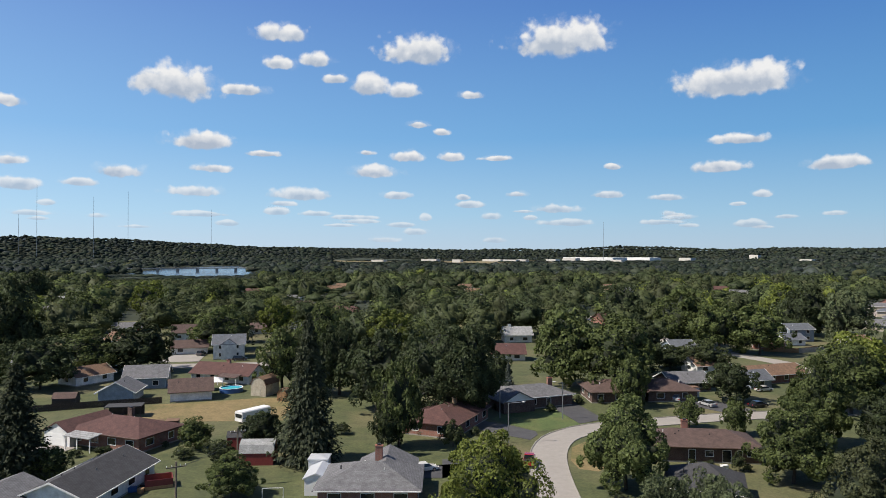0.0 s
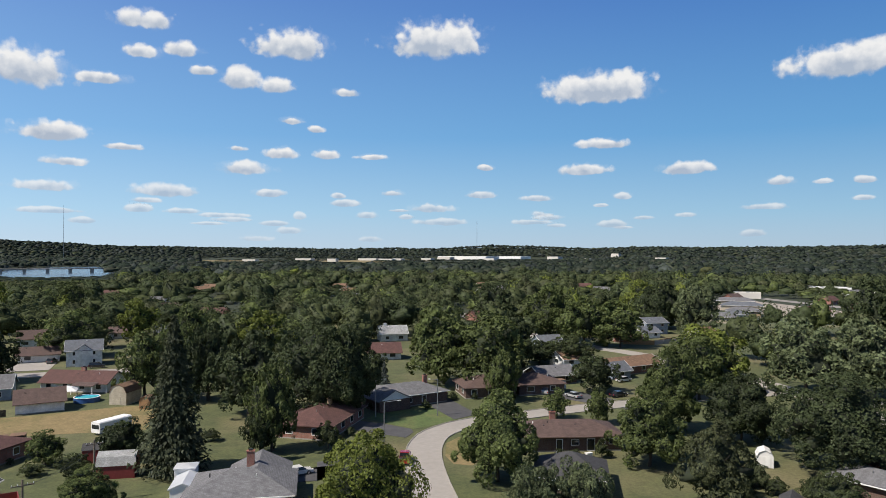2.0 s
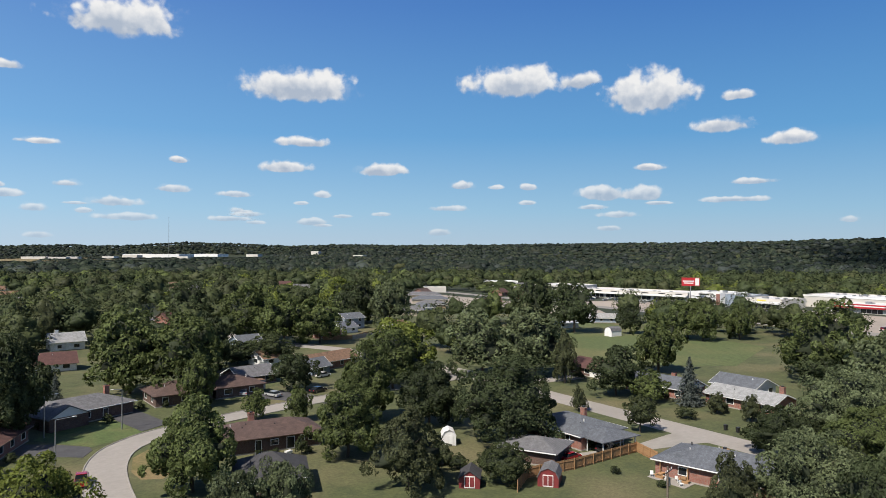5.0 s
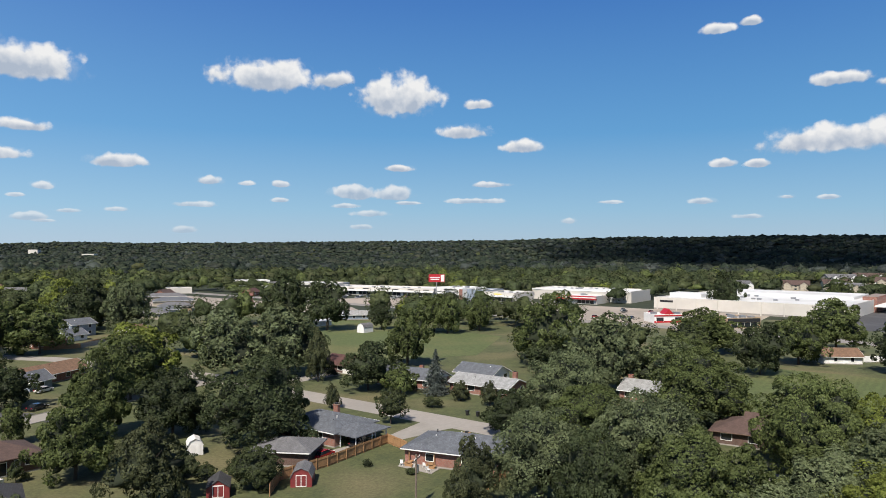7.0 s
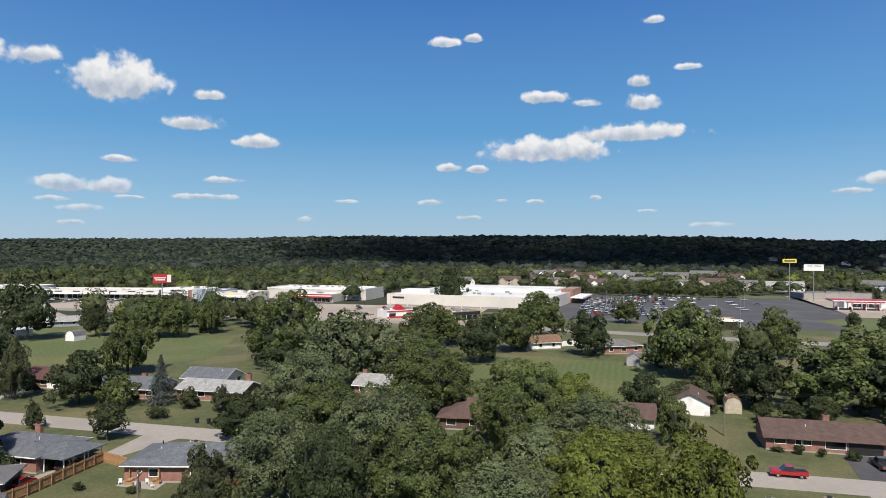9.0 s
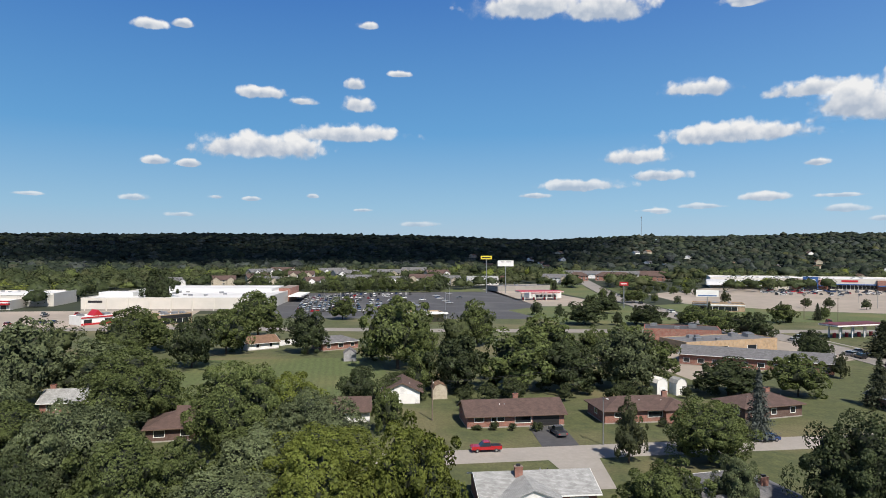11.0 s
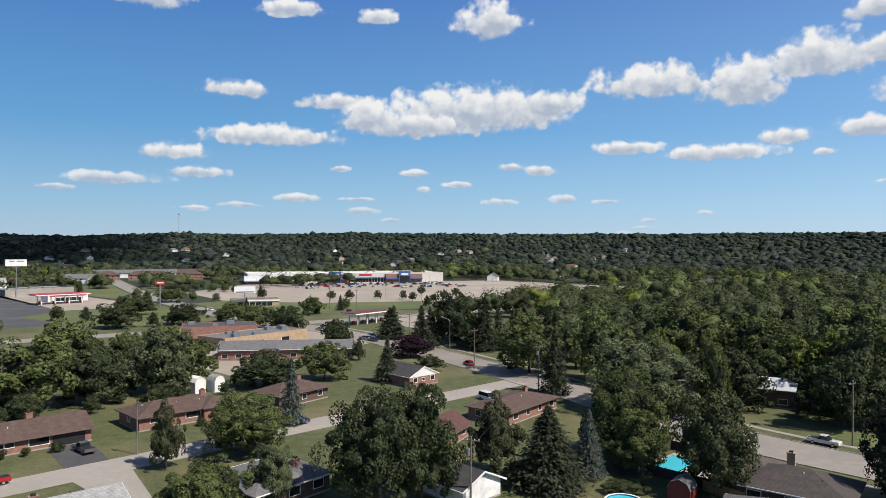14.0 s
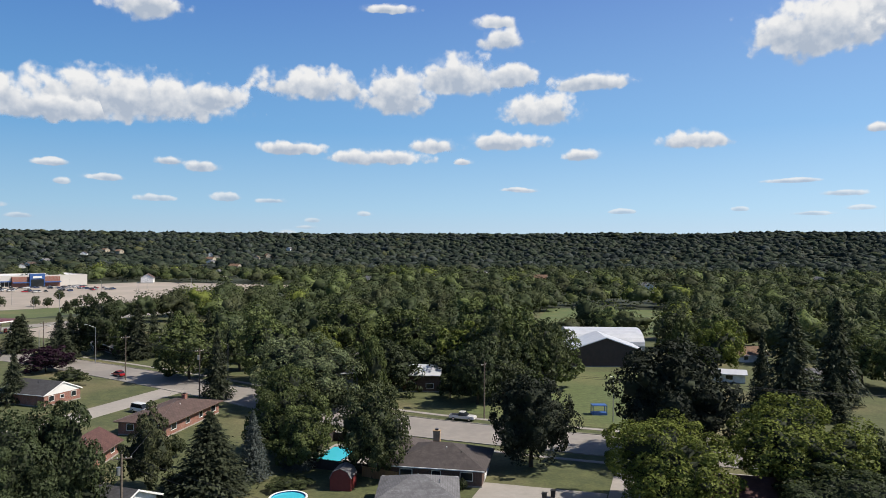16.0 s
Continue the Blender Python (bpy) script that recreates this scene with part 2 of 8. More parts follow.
RUBBER = plain("black rubber", (0.01125, 0.01125, 0.01125), 0.8)
STEEL = mat("galvanised steel", (0.3375, 0.345, 0.3525), (0.2625, 0.27, 0.2775), 4, 0.45, metal=0.7)
CHROME = plain("bright rim metal", (0.504, 0.504, 0.5208), 0.25, 0.9)
POLE = mat("weathered pole timber", (0.165, 0.135, 0.105), (0.105, 0.0825, 0.06375), 4, 0.9)
CEDAR = mat("cedar boards", (0.315, 0.1875, 0.09), (0.24, 0.135, 0.06375), 3, 0.8, vary=0.15)
DARKWOOD = mat("dark fence boards", (0.045, 0.03375, 0.03), (0.03, 0.0225, 0.01875), 3, 0.85, vary=0.2)
REDPAINT = mat("barn red paint", (0.18, 0.02625, 0.02625), (0.135, 0.01875, 0.01875), 2, 0.6)
SIGNRED = mat("sign red", (0.375, 0.015, 0.0225), (0.33, 0.015, 0.01875), 0.3, 0.4)
SIGNYELLOW = plain("sign yellow", (0.63, 0.504, 0.042), 0.4)
BLUEPAINT = mat("blue paint", (0.03, 0.09, 0.2625), (0.0225, 0.075, 0.225), 1, 0.5)
WATER = plain("pool water", (0.0504, 0.42, 0.5208), 0.08)
RIVER = mat("river water", (0.075, 0.105, 0.1425), (0.06, 0.09, 0.12), 0.01, 0.15, world_space=True)
BLACK = plain("black trim", (0.015, 0.015, 0.0165), 0.5)
PALEWALL = mat("pale store wall", (0.53, 0.505, 0.46), (0.47, 0.448, 0.408), 0.15, 0.8, big=0.03, c=(0.45, 0.432, 0.4))
FLATROOF = mat("white membrane roof", (0.6, 0.605, 0.605), (0.52, 0.526, 0.526), 0.08, 0.7, big=0.03, c=(0.46, 0.465, 0.465))

# crown cores: dark green paints in the self-shadow between leaf lobes
INNER_SHADE = mat("shaded crown interior", (0.024, 0.034, 0.013), (0.011, 0.016, 0.007), 1.5, 0.95)
EAVES = plain("brown painted eaves", (0.12, 0.07875, 0.06), 0.5)

# mid-summer leaves, a to b: sunlit tone to the painted shade of deep clumps, blended by noise
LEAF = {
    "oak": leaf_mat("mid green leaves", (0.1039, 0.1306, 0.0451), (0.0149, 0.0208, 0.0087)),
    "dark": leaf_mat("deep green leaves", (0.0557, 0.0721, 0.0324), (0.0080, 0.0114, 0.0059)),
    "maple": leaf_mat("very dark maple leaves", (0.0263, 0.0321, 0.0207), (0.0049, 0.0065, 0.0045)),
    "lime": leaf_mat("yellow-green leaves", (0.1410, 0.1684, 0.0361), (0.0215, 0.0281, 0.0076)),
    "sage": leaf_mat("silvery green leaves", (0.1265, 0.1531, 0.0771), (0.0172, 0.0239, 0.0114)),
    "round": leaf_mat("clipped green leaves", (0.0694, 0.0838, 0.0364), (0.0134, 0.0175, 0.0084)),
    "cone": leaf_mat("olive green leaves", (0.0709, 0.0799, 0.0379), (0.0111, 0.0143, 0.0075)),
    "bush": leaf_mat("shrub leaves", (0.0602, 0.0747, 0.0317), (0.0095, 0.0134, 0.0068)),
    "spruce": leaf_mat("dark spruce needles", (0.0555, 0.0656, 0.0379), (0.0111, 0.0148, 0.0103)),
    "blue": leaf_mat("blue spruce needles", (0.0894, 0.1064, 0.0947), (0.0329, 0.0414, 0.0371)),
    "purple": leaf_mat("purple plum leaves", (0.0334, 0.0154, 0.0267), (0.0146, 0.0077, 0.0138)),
    # far woods: bluer leaf copies, with distance haze put into the colour
    "wood_oak": leaf_mat("hazed woodland oak leaves", (0.0455, 0.0602, 0.0372), (0.0139, 0.0197, 0.0158), broad=0.014),
    "wood_dark": leaf_mat("hazed woodland deep green leaves", (0.0267, 0.0373, 0.0270), (0.0084, 0.0129, 0.0115), broad=0.014),
    "wood_grey": leaf_mat("hazed woodland grey-green leaves", (0.0569, 0.0693, 0.0626), (0.0184, 0.0230, 0.0242), broad=0.014),
    "wood_lime": leaf_mat("hazed woodland yellow-green leaves", (0.0702, 0.0811, 0.0361), (0.0214, 0.0261, 0.0152), broad=0.014),
    "wood_olive": leaf_mat("hazed woodland olive leaves", (0.0523, 0.0602, 0.0419), (0.0160, 0.0197, 0.0176), broad=0.014),
}


# ---- mesh helpers ----
class Build:
    """Collects vertices and faces of one mesh."""

    def __init__(self):
        self.v, self.f = [], []

    def add(self, v, f):
        k = len(self.v)
        self.v += [tuple(p) for p in v]
        self.f += [tuple(i + k for i in q) for q in f]
        return self

    def box(self, x0, y0, z0, x1, y1, z1):
        return self.add([(x0, y0, z0), (x1, y0, z0), (x1, y1, z0), (x0, y1, z0), (x0, y0, z1), (x1, y0, z1), (x1, y1, z1), (x0, y1, z1)],
                        [(3, 2, 1, 0), (4, 5, 6, 7), (0, 1, 5, 4), (1, 2, 6, 5), (2, 3, 7, 6), (3, 0, 4, 7)])

    def tube(self, a, b, ra, rb, n=8, caps=True):
        a, b = Vector(a), Vector(b)
        q = (b - a).to_track_quat("Z", "Y")
        ring = [q @ Vector((math.cos(i * math.tau / n), math.sin(i * math.tau / n), 0)) for i in range(n)]
        v = [a + r * ra for r in ring] + [b + r * rb for r in ring]
        f = [(i, (i + 1) % n, n + (i + 1) % n, n + i) for i in range(n)]
        if caps:
            f += [tuple(range(n))[::-1], tuple(range(n, 2 * n))]
        return self.add(v, f)

    def lathe(self, profile, n=16):
        v = [(r * math.cos(i * math.tau / n), r * math.sin(i * math.tau / n), z) for r, z in profile for i in range(n)]
        f = [(k * n + i, k * n + (i + 1) % n, (k + 1) * n + (i + 1) % n, (k + 1) * n + i) for k in range(len(profile) - 1) for i in range(n)]
        return self.add(v, f)

    def prism(self, outline, x0, x1):
        """An outline in y, z drawn out along x."""
        n = len(outline)
        v = [(x0, y, z) for y, z in outline] + [(x1, y, z) for y, z in outline]
        f = [(i, i + n, (i + 1) % n + n, (i + 1) % n) for i in range(n)] + [tuple(range(n)), tuple(range(n, 2 * n))[::-1]]
        return self.add(v, f)

    def mesh(self, name, material=None, smooth=False):
        m = bpy.data.meshes.new(name)
        m.from_pydata(self.v, [], self.f)
        if material:
            m.materials.append(material)
        if smooth:
            m.polygons.foreach_set("use_smooth", [True] * len(m.polygons))
        b = bmesh.new()
        b.from_mesh(m)
        bmesh.ops.recalc_face_normals(b, faces=b.faces)
        b.to_mesh(m)
        b.free()
        return m


def part(name, mesh, parent, label="", m=None, material=None):
    if isinstance(mesh, Build):
        mesh = mesh.mesh(name, material)
    ob = new(name, mesh)
    ob.parent = parent
    if m is not None:
        ob.matrix_basis = m
    if label:
        ob["label"] = label
    return ob


def thing(name, m, label, category, group="", kind=""):
    ob = new(name)
    ob.empty_display_size = 0.5
    ob.matrix_basis = m
    return tagged(ob, label, category, group, kind)


def sheet(name, points, z, material, label, category, kind="structure", thick=0.0):
    """A flat paved or planted area by its outline."""
    b = Build()
    n = len(points)
    b.add([(x, y, z) for x, y in points] + [(x, y, z - 0.3) for x, y in points],
          [tuple(range(n))] + [(i, i + n, (i + 1) % n + n, (i + 1) % n) for i in range(n)])
    return tagged(new(name, b.mesh(name, material)), label, category, "", kind)


def ribbon_points(points, step=4.0):
    """A smooth line through a few points (Catmull-Rom)."""
    p = [Vector((*q, 0)) for q in points]
    p = [p[0] * 2 - p[1]] + p + [p[-1] * 2 - p[-2]]
    out = []
    for i in range(1, len(p) - 2):
        n = max(2, int((p[i + 1] - p[i]).length / step))
        for k in range(n):
            s = k / n
            out.append(0.5 * (2 * p[i] + (p[i + 1] - p[i - 1]) * s + (2 * p[i - 1] - 5 * p[i] + 4 * p[i + 1] - p[i + 2]) * s * s + (3 * p[i] - p[i - 1] - 3 * p[i + 1] + p[i + 2]) * s ** 3))
    out.append(p[-2])
    return out


def strip(name, points, off0, off1, z0, z1, material, label, category, kind="structure"):
    """A band along a line between two sideways offsets; its sides go down to the ground."""
    c = ribbon_points(points)
    v, f = [], []
    for i, q in enumerate(c):
        d = (c[min(i + 1, len(c) - 1)] - c[max(i - 1, 0)]).normalized()
        s = Vector((d.y, -d.x, 0))
        for o, z in ((off0, z0), (off0, z1), (off1, z1), (off1, z0)):
            v.append(q + s * o + Vector((0, 0, z)))
        if i:
            k = 4 * (i - 1)
            f += [(k, k + 4, k + 5, k + 1), (k + 1, k + 5, k + 6, k + 2), (k + 2, k + 6, k + 7, k + 3)]
    return tagged(new(name, Build().add(v, f).mesh(name, material)), label, category, "", kind)


# ---- land ----
def crest(az):
    """Elevation of the skyline in degrees, its distance, and where the slope begins, by azimuth."""
    el = np.interp(az, (-40, -32, -26, -20, -14, 0, 10, 14, 20, 32, 44, 58, 70, 86, 92, 99, 107, 114, 130, 145, 165, 200), (1.1, 1.12, 1.05, 0.72, 0.45, 0.33, 0.35, 0.6, 0.45, 0.45, 0.6, 0.78, 1.02, 1.15, 1.12, 0.95, 0.7, 1.0, 1.12, 1.12, 1.2, 1.3))
    rc = np.interp(az, (-40, -12, 6, 9, 20, 25, 60, 110, 200), (3100, 4000, 4200, 3900, 3900, 4100, 2900, 2500, 2600))
    r0 = np.interp(az, (-40, -12, 7, 21, 27, 60, 200), (2650, 3000, 3550, 3550, 2600, 1200, 1050))
    return el, rc, r0


def height(x, y):
    r = math.hypot(x, y)
    if r < 900:
        return 0.0
    az = (math.degrees(math.atan2(x, y)) + 120) % 360 - 120
    if az < -40 or az > 200:
        az = -40 if abs(az + 40) < abs(az - 200) else 200
    el, rc, r0 = crest(az)
    top = 36 + rc * math.tan(radians(el)) - 15
    s = min(max((r - r0) / (rc - r0), 0), 1)
    s = s * s * (3 - 2 * s)
    ripple = 5.0 * noise.noise((x / 330, y / 330, 2.0)) * min(1, max(0, (r - 900) / 700)) * (1 if s > 0.02 else 0.2)
    return max(top * s + ripple * (0.3 + s), -1.0)


def build_ground():
    rings = [0, 30, 60, 90, 120, 160, 200, 260, 330, 400, 480, 560, 650, 760, 880] + [900 + 3700 * (k / 46) for k in range(1, 47)]
    na = 180
    v, f, far = [(0, 0, 0)], [], []
    for r in rings[1:]:
        for i in range(na):
            a = i * math.tau / na
            x, y = r * math.sin(a), r * math.cos(a)
            v.append((x, y, height(x, y)))
    for i in range(na):
        f.append((0, 1 + (i + 1) % na, 1 + i))
        far.append(0)
    for k in range(1, len(rings) - 1):
        for i in range(na):
            a, b = 1 + (k - 1) * na, 1 + k * na
            f.append((a + i, a + (i + 1) % na, b + (i + 1) % na, b + i))
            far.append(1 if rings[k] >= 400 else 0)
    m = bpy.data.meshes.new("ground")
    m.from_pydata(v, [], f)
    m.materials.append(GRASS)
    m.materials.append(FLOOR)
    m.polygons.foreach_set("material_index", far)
    m.polygons.foreach_set("use_smooth", [True] * len(f))
    tagged(new("ground", m), "green summer lawns and woodland floor reaching the hills", "ground", kind="structure")


build_ground()

# roads: residential streets of pale concrete, one worn arterial
STREET_A = ((16.5, 40), (16.8, 85), (17, 102), (17.4, 112), (18.2, 121), (19.6, 128.5), (22.2, 135.5), (26.2, 140.5), (32.5, 145), (50, 151), (75, 157), (119, 163))
STREET_B = ((119, -146), (119, -60), (119, 40), (120, 120), (121, 180), (113, 228), (100, 262), (86, 330), (80, 420))
ARTERY = ((-420, -150), (-200, -140), (-60, -133), (20, -131), (62, -134), (104, -147), (150, -160), (200, -171), (255, -177), (325, -175), (400, -184), (484, -199), (620, -232), (780, -275))
CROSS = ((262, -330), (280, -190), (300, -60), (322, 60), (330, 180), (338, 320), (345, 520))
ROADS = [(STREET_A, 4.0), (STREET_B, 4.1), (ARTERY, 7.2), (CROSS, 6.5)]


def build_roads():
    strip("road", STREET_A, -3.15, 3.15, -0.2, 0.03, ROAD, "pale concrete residential street curving between lawns", "road")
    strip("road", STREET_B, -3.9, 3.9, -0.2, 0.035, ROAD, "straight pale concrete residential street", "road")
    strip("road", ARTERY, -6.8, 6.8, -0.2, 0.025, ARTERIAL, "wide worn grey arterial road", "road")
    strip("road", CROSS, -6.0, 6.0, -0.2, 0.02, ARTERIAL, "grey commercial road along the stores", "road")
    for line, w in ((STREET_A, 3.15), (ARTERY, 6.8)):
        for s in (-1, 1):
            o = sorted((s * w, s * (w + 0.18)))
            strip("kerb", line, o[0], o[1], -0.2, 0.15, KERB, "low concrete kerb along the road", "kerb")
    strip("pavement", ARTERY[2:9], 10.2, 11.6, -0.2, 0.06, CONCRETE, "narrow concrete footpath beside the arterial road", "pavement")
    strip("pavement", ARTERY[2:5], -11.4, -10.2, -0.2, 0.06, CONCRETE, "narrow concrete footpath beside the arterial road", "pavement")


build_roads()

# driveways and yards: outlines in plan
drive_z = 0.045
for pts, m_, lab in (
    (((137, -37.5), (137, -44.5), (123, -43.2), (123, -36.2)), ASPHALT, "dark asphalt driveway"),
    (((100, -36), (100, -41), (115.2, -44), (115.2, -35)), CONCRETE, "pale concrete driveway"),
    (((116.9, 89.1), (118.1, 79.9), (114.4, 81.3), (101.7, 84), (87.3, 85.8), (83.2, 87.4), (84.3, 90.5), (94.5, 88.7), (99.4, 87)), CONCRETE, "pale concrete driveway beside the fence"),
    (((123, 143), (123, 149), (146, 147), (146, 141)), CONCRETE, "pale concrete driveway"),
    (((6.4, 151.9), (13.8, 146.6), (18.8, 141.5), (18.9, 138.9), (16.9, 135.1), (10.9, 139.7), (6, 144.1)), ASPHALT, "dark asphalt driveway"),
    (((24, 171), (31, 173), (35, 152), (29, 148)), ASPHALT, "dark asphalt driveway"),
    (((56, 170), (66, 172), (72, 161), (64, 158.5)), ASPHALT, "dark asphalt driveway"),
    (((70, 153), (76, 153), (74, 142), (68, 142)), ASPHALT, "dark asphalt driveway"),
    (((-72, 131), (-67, 128.5), (-69, 124), (-76, 127)), CONCRETE, "concrete apron before the garage"),
    (((9.2, -105), (27.5, -104), (27.5, -92), (9.2, -92)), CONCRETE, "broad concrete forecourt"),
    (((2, -124.2), (10.5, -124.2), (9, -119), (9, -80), (3, -80), (3, -119)), ROAD, "concrete side street end"),
    (((-110, 212), (-60, 221), (-20, 226), (-20, 234), (-60, 229), (-112, 220)), ROAD, "pale concrete lane between houses"),
    (((90, 67), (96, 68), (95, 75), (90, 74)), CONCRETE, "concrete patio slab"),
    (((-4, 112), (0, 112), (0, 122), (14, 122), (14, 118), (-4, 118)), ASPHALT, "dark asphalt driveway"),
    (((48, -102), (58.6, -102), (58.6, -115.4), (49.5, -115.4)), CONCRETE, "pale deck round the swimming pool"),
    (((-95, 244), (-83, 246), (-80, 230), (-92, 228)), CONCRETE, "concrete driveway"),
):
    drive_z += 0.004
    sheet("driveway", pts, drive_z, m_, lab, "driveway")

for pts, m_, lab in (
    (((-72, 148), (-34, 150), (-36, 174), (-45, 173), (-68, 165)), DRY, "field of dry straw-coloured grass"),
    (((148, 42), (172, 46), (232, 44), (232, -12), (178, -14), (160, -6)), MOWN, "broad mown green lawn"),
    (((172, 152), (185, 235), (250, 262), (262, 236), (250, 150), (200, 130)), MOWN, "open mown field with pale patches"),
    (((5, -142.8), (45, -147), (40, -205), (-2, -212)), MOWN, "mown lawn before the barn"),
    (((66, 62), (90, 63), (96, 84), (80, 84), (69, 80)), GRASS, "fenced back lawn"),
    (((4, -300), (60, -288), (72, -420), (4, -430)), BRIGHT, "bright green field among the woods"),
    (((19.3, 141.5), (25.3, 144.8), (30.9, 149.2), (32.2, 152.3), (29.8, 163.3), (15, 159.6), (10.6, 152)), BRIGHT, "watered green front lawn"),
    (((24, 130.1), (27.2, 134), (30.8, 130.9), (30.7, 122), (25.8, 115.7), (22.8, 117.2), (22.3, 122)), DRY, "worn straw-coloured patch of lawn beside the street"),
):
    sheet("field", pts, 0.02, m_, lab, "field")
for pts in (((318, -200), (302, -272), (300, -330), (336, -322), (370, -259), (428, -222), (420, -196), (360, -188)), ((396, -96), (322, -104), (318, -164), (400, -174), (418, -178), (418, -122)), ((424, -178), (600, -170), (660, -170), (660, -236), (620, -223), (484, -190)), ((432, -194), (484, -208), (620, -241), (600, -262), (524, -240)), ((566, -120), (566, 70), (596, 70), (604, -120))):
    sheet("field", pts, 0.022, MOWN, "mown green verge in the shopping district", "field")

for pts, m_, lab in (
    (((342, -118), (365, 30), (470, 62), (585, 30), (585, -128)), ASPHALT, "dark asphalt car park"),
    (((329, 75), (332, 190), (340, 365), (392, 350), (425, 240), (420, 150), (440, 80)), LOT, "weathered grey car park before the stores"),
    (((356, 200), (410, 196), (413, 300), (384, 303), (362, 268)), ASPHALT, "newly sealed dark car park before the shops"),
    (((372, -258), (430, -222), (520, -238), (596, -330), (540, -470), (500, -580), (290, -580), (338, -320)), LOT, "wide pale car park"),
    (((420, -122), (420, -172), (600, -165), (600, -122)), LOT, "pale paved filling station forecourt"),
    (((205, -205), (262, -216), (270, -262), (215, -240)), LOT, "pale paved forecourt"),
    (((180, -95), (262, -95), (262, -190), (205, -165)), LOT, "pale paved yard round brick buildings"),
    (((290, 260), (320, 300), (320, 470), (240, 430)), LOT, "pale paved commercial yard"),
):
    sheet("car_park", pts, 0.025 if "sealed" in lab else 0.015, m_, lab, "car park")


# ---- houses ----
SPOTS = []          # plan circles that stay free of scattered trees
WINDOWS = {}


def window_mesh(w, h):
    if (w, h) not in WINDOWS:
        t = 0.1
        o, i = [(-w / 2 - t, -t), (w / 2 + t, -t), (w / 2 + t, h + t), (-w / 2 - t, h + t)], [(-w / 2, 0), (w / 2, 0), (w / 2, h), (-w / 2, h)]
        v = [(x, y, z) for y, ring in ((-0.07, o), (-0.07, i), (0.02, i), (0.02, o)) for x, z in ring]
        fr = Build().add(v, [(4 * k + j, 4 * k + (j + 1) % 4, 4 * ((k + 1) % 4) + (j + 1) % 4, 4 * ((k + 1) % 4) + j) for k in range(4) for j in range(4)])
        pane = Build().box(-w / 2, -0.02, 0, w / 2, 0.01, h)
        WINDOWS[w, h] = (fr.mesh("window", WHITE), pane.mesh("pane", GLASS))
    return WINDOWS[w, h]


def add_window(house, L, W, side, u, z, w=1.5, h=1.1):
    """side: 0 front (-y), 1 right (+x), 2 back (+y), 3 left (-x)."""
    fr, pane = window_mesh(w, h)
    m = {0: pose(u, -W / 2 - 0.003, z), 1: pose(L / 2 + 0.003, u, z, 0, 0, 90), 2: pose(u, W / 2 + 0.003, z, 0, 0, 180), 3: pose(-L / 2 - 0.003, u, z, 0, 0, -90)}[side]
    part("pane", pane, part("window", fr, house, m=m))


def add_door(house, L, W, side, u, w=1.0, h=2.05, z=0.15, material=None, name="door"):
    b = Build().box(-w / 2 - 0.1, -0.05, 0, w / 2 + 0.1, 0.0, h + 0.1)
    k = 0.12
    n = max(1, int(h / 0.55))
    for i in range(n):
        b.box(-w / 2 + k, -0.075, 0.1 + i * h / n, w / 2 - k, -0.05, (i + 1) * h / n - 0.06)
    m = {0: pose(u, -W / 2 - 0.003, z), 1: pose(L / 2 + 0.003, u, z, 0, 0, 90), 2: pose(u, W / 2 + 0.003, z, 0, 0, 180), 3: pose(-L / 2 - 0.003, u, z, 0, 0, -90)}[side]
    return part(name, b, house, m=m, material=material or WHITE)


def gable_roof(L, W, z, rise, over=0.5, t=0.18):
    e = z - over * rise / (W / 2)
    y = W / 2 + over
    out = [(-y, e), (0, z + rise), (y, e), (y, e + t), (0, z + rise + t), (-y, e + t)]
    return Build().prism(out, -L / 2 - over * 0.7, L / 2 + over * 0.7)


def hip_roof(L, W, z, rise, over=0.55, t=0.16):
    x, y = L / 2 + over, W / 2 + over
    r = max(0.15, (L - W) / 2)
    v = [(-x, -y, z), (x, -y, z), (x, y, z), (-x, y, z), (-x, -y, z + t), (x, -y, z + t), (x, y, z + t), (-x, y, z + t), (-r, 0, z + t + rise), (r, 0, z + t + rise)]
    f = [(3, 2, 1, 0), (0, 1, 5, 4), (1, 2, 6, 5), (2, 3, 7, 6), (3, 0, 4, 7), (4, 5, 9, 8), (5, 6, 9), (6, 7, 8, 9), (7, 4, 8)]
    return Build().add(v, f)


def shell(L, W, h, rise=0.0):
    b = Build().box(-L / 2, -W / 2, -0.3, L / 2, W / 2, h)
    if rise:
        b.v, b.f = [], []
        b.prism([(-W / 2, -0.3), (W / 2, -0.3), (W / 2, h), (0, h + rise - 0.02), (-W / 2, h)], -L / 2, L / 2)
    return b


def chimney(house, x, y, top, material, w=1.1, d=0.7):
    c = part("chimney", Build().box(x - w / 2, y - d / 2, 2.0, x + w / 2, y + d / 2, top).box(x - w / 2 - 0.07, y - d / 2 - 0.07, top, x + w / 2 + 0.07, y + d / 2 + 0.07, top + 0.15), house, material=material)
    part("chimney_cap", Build().box(x - 0.25, y - 0.25, top + 0.15, x + 0.25, y + 0.25, top + 0.4), c, material=BLACK)


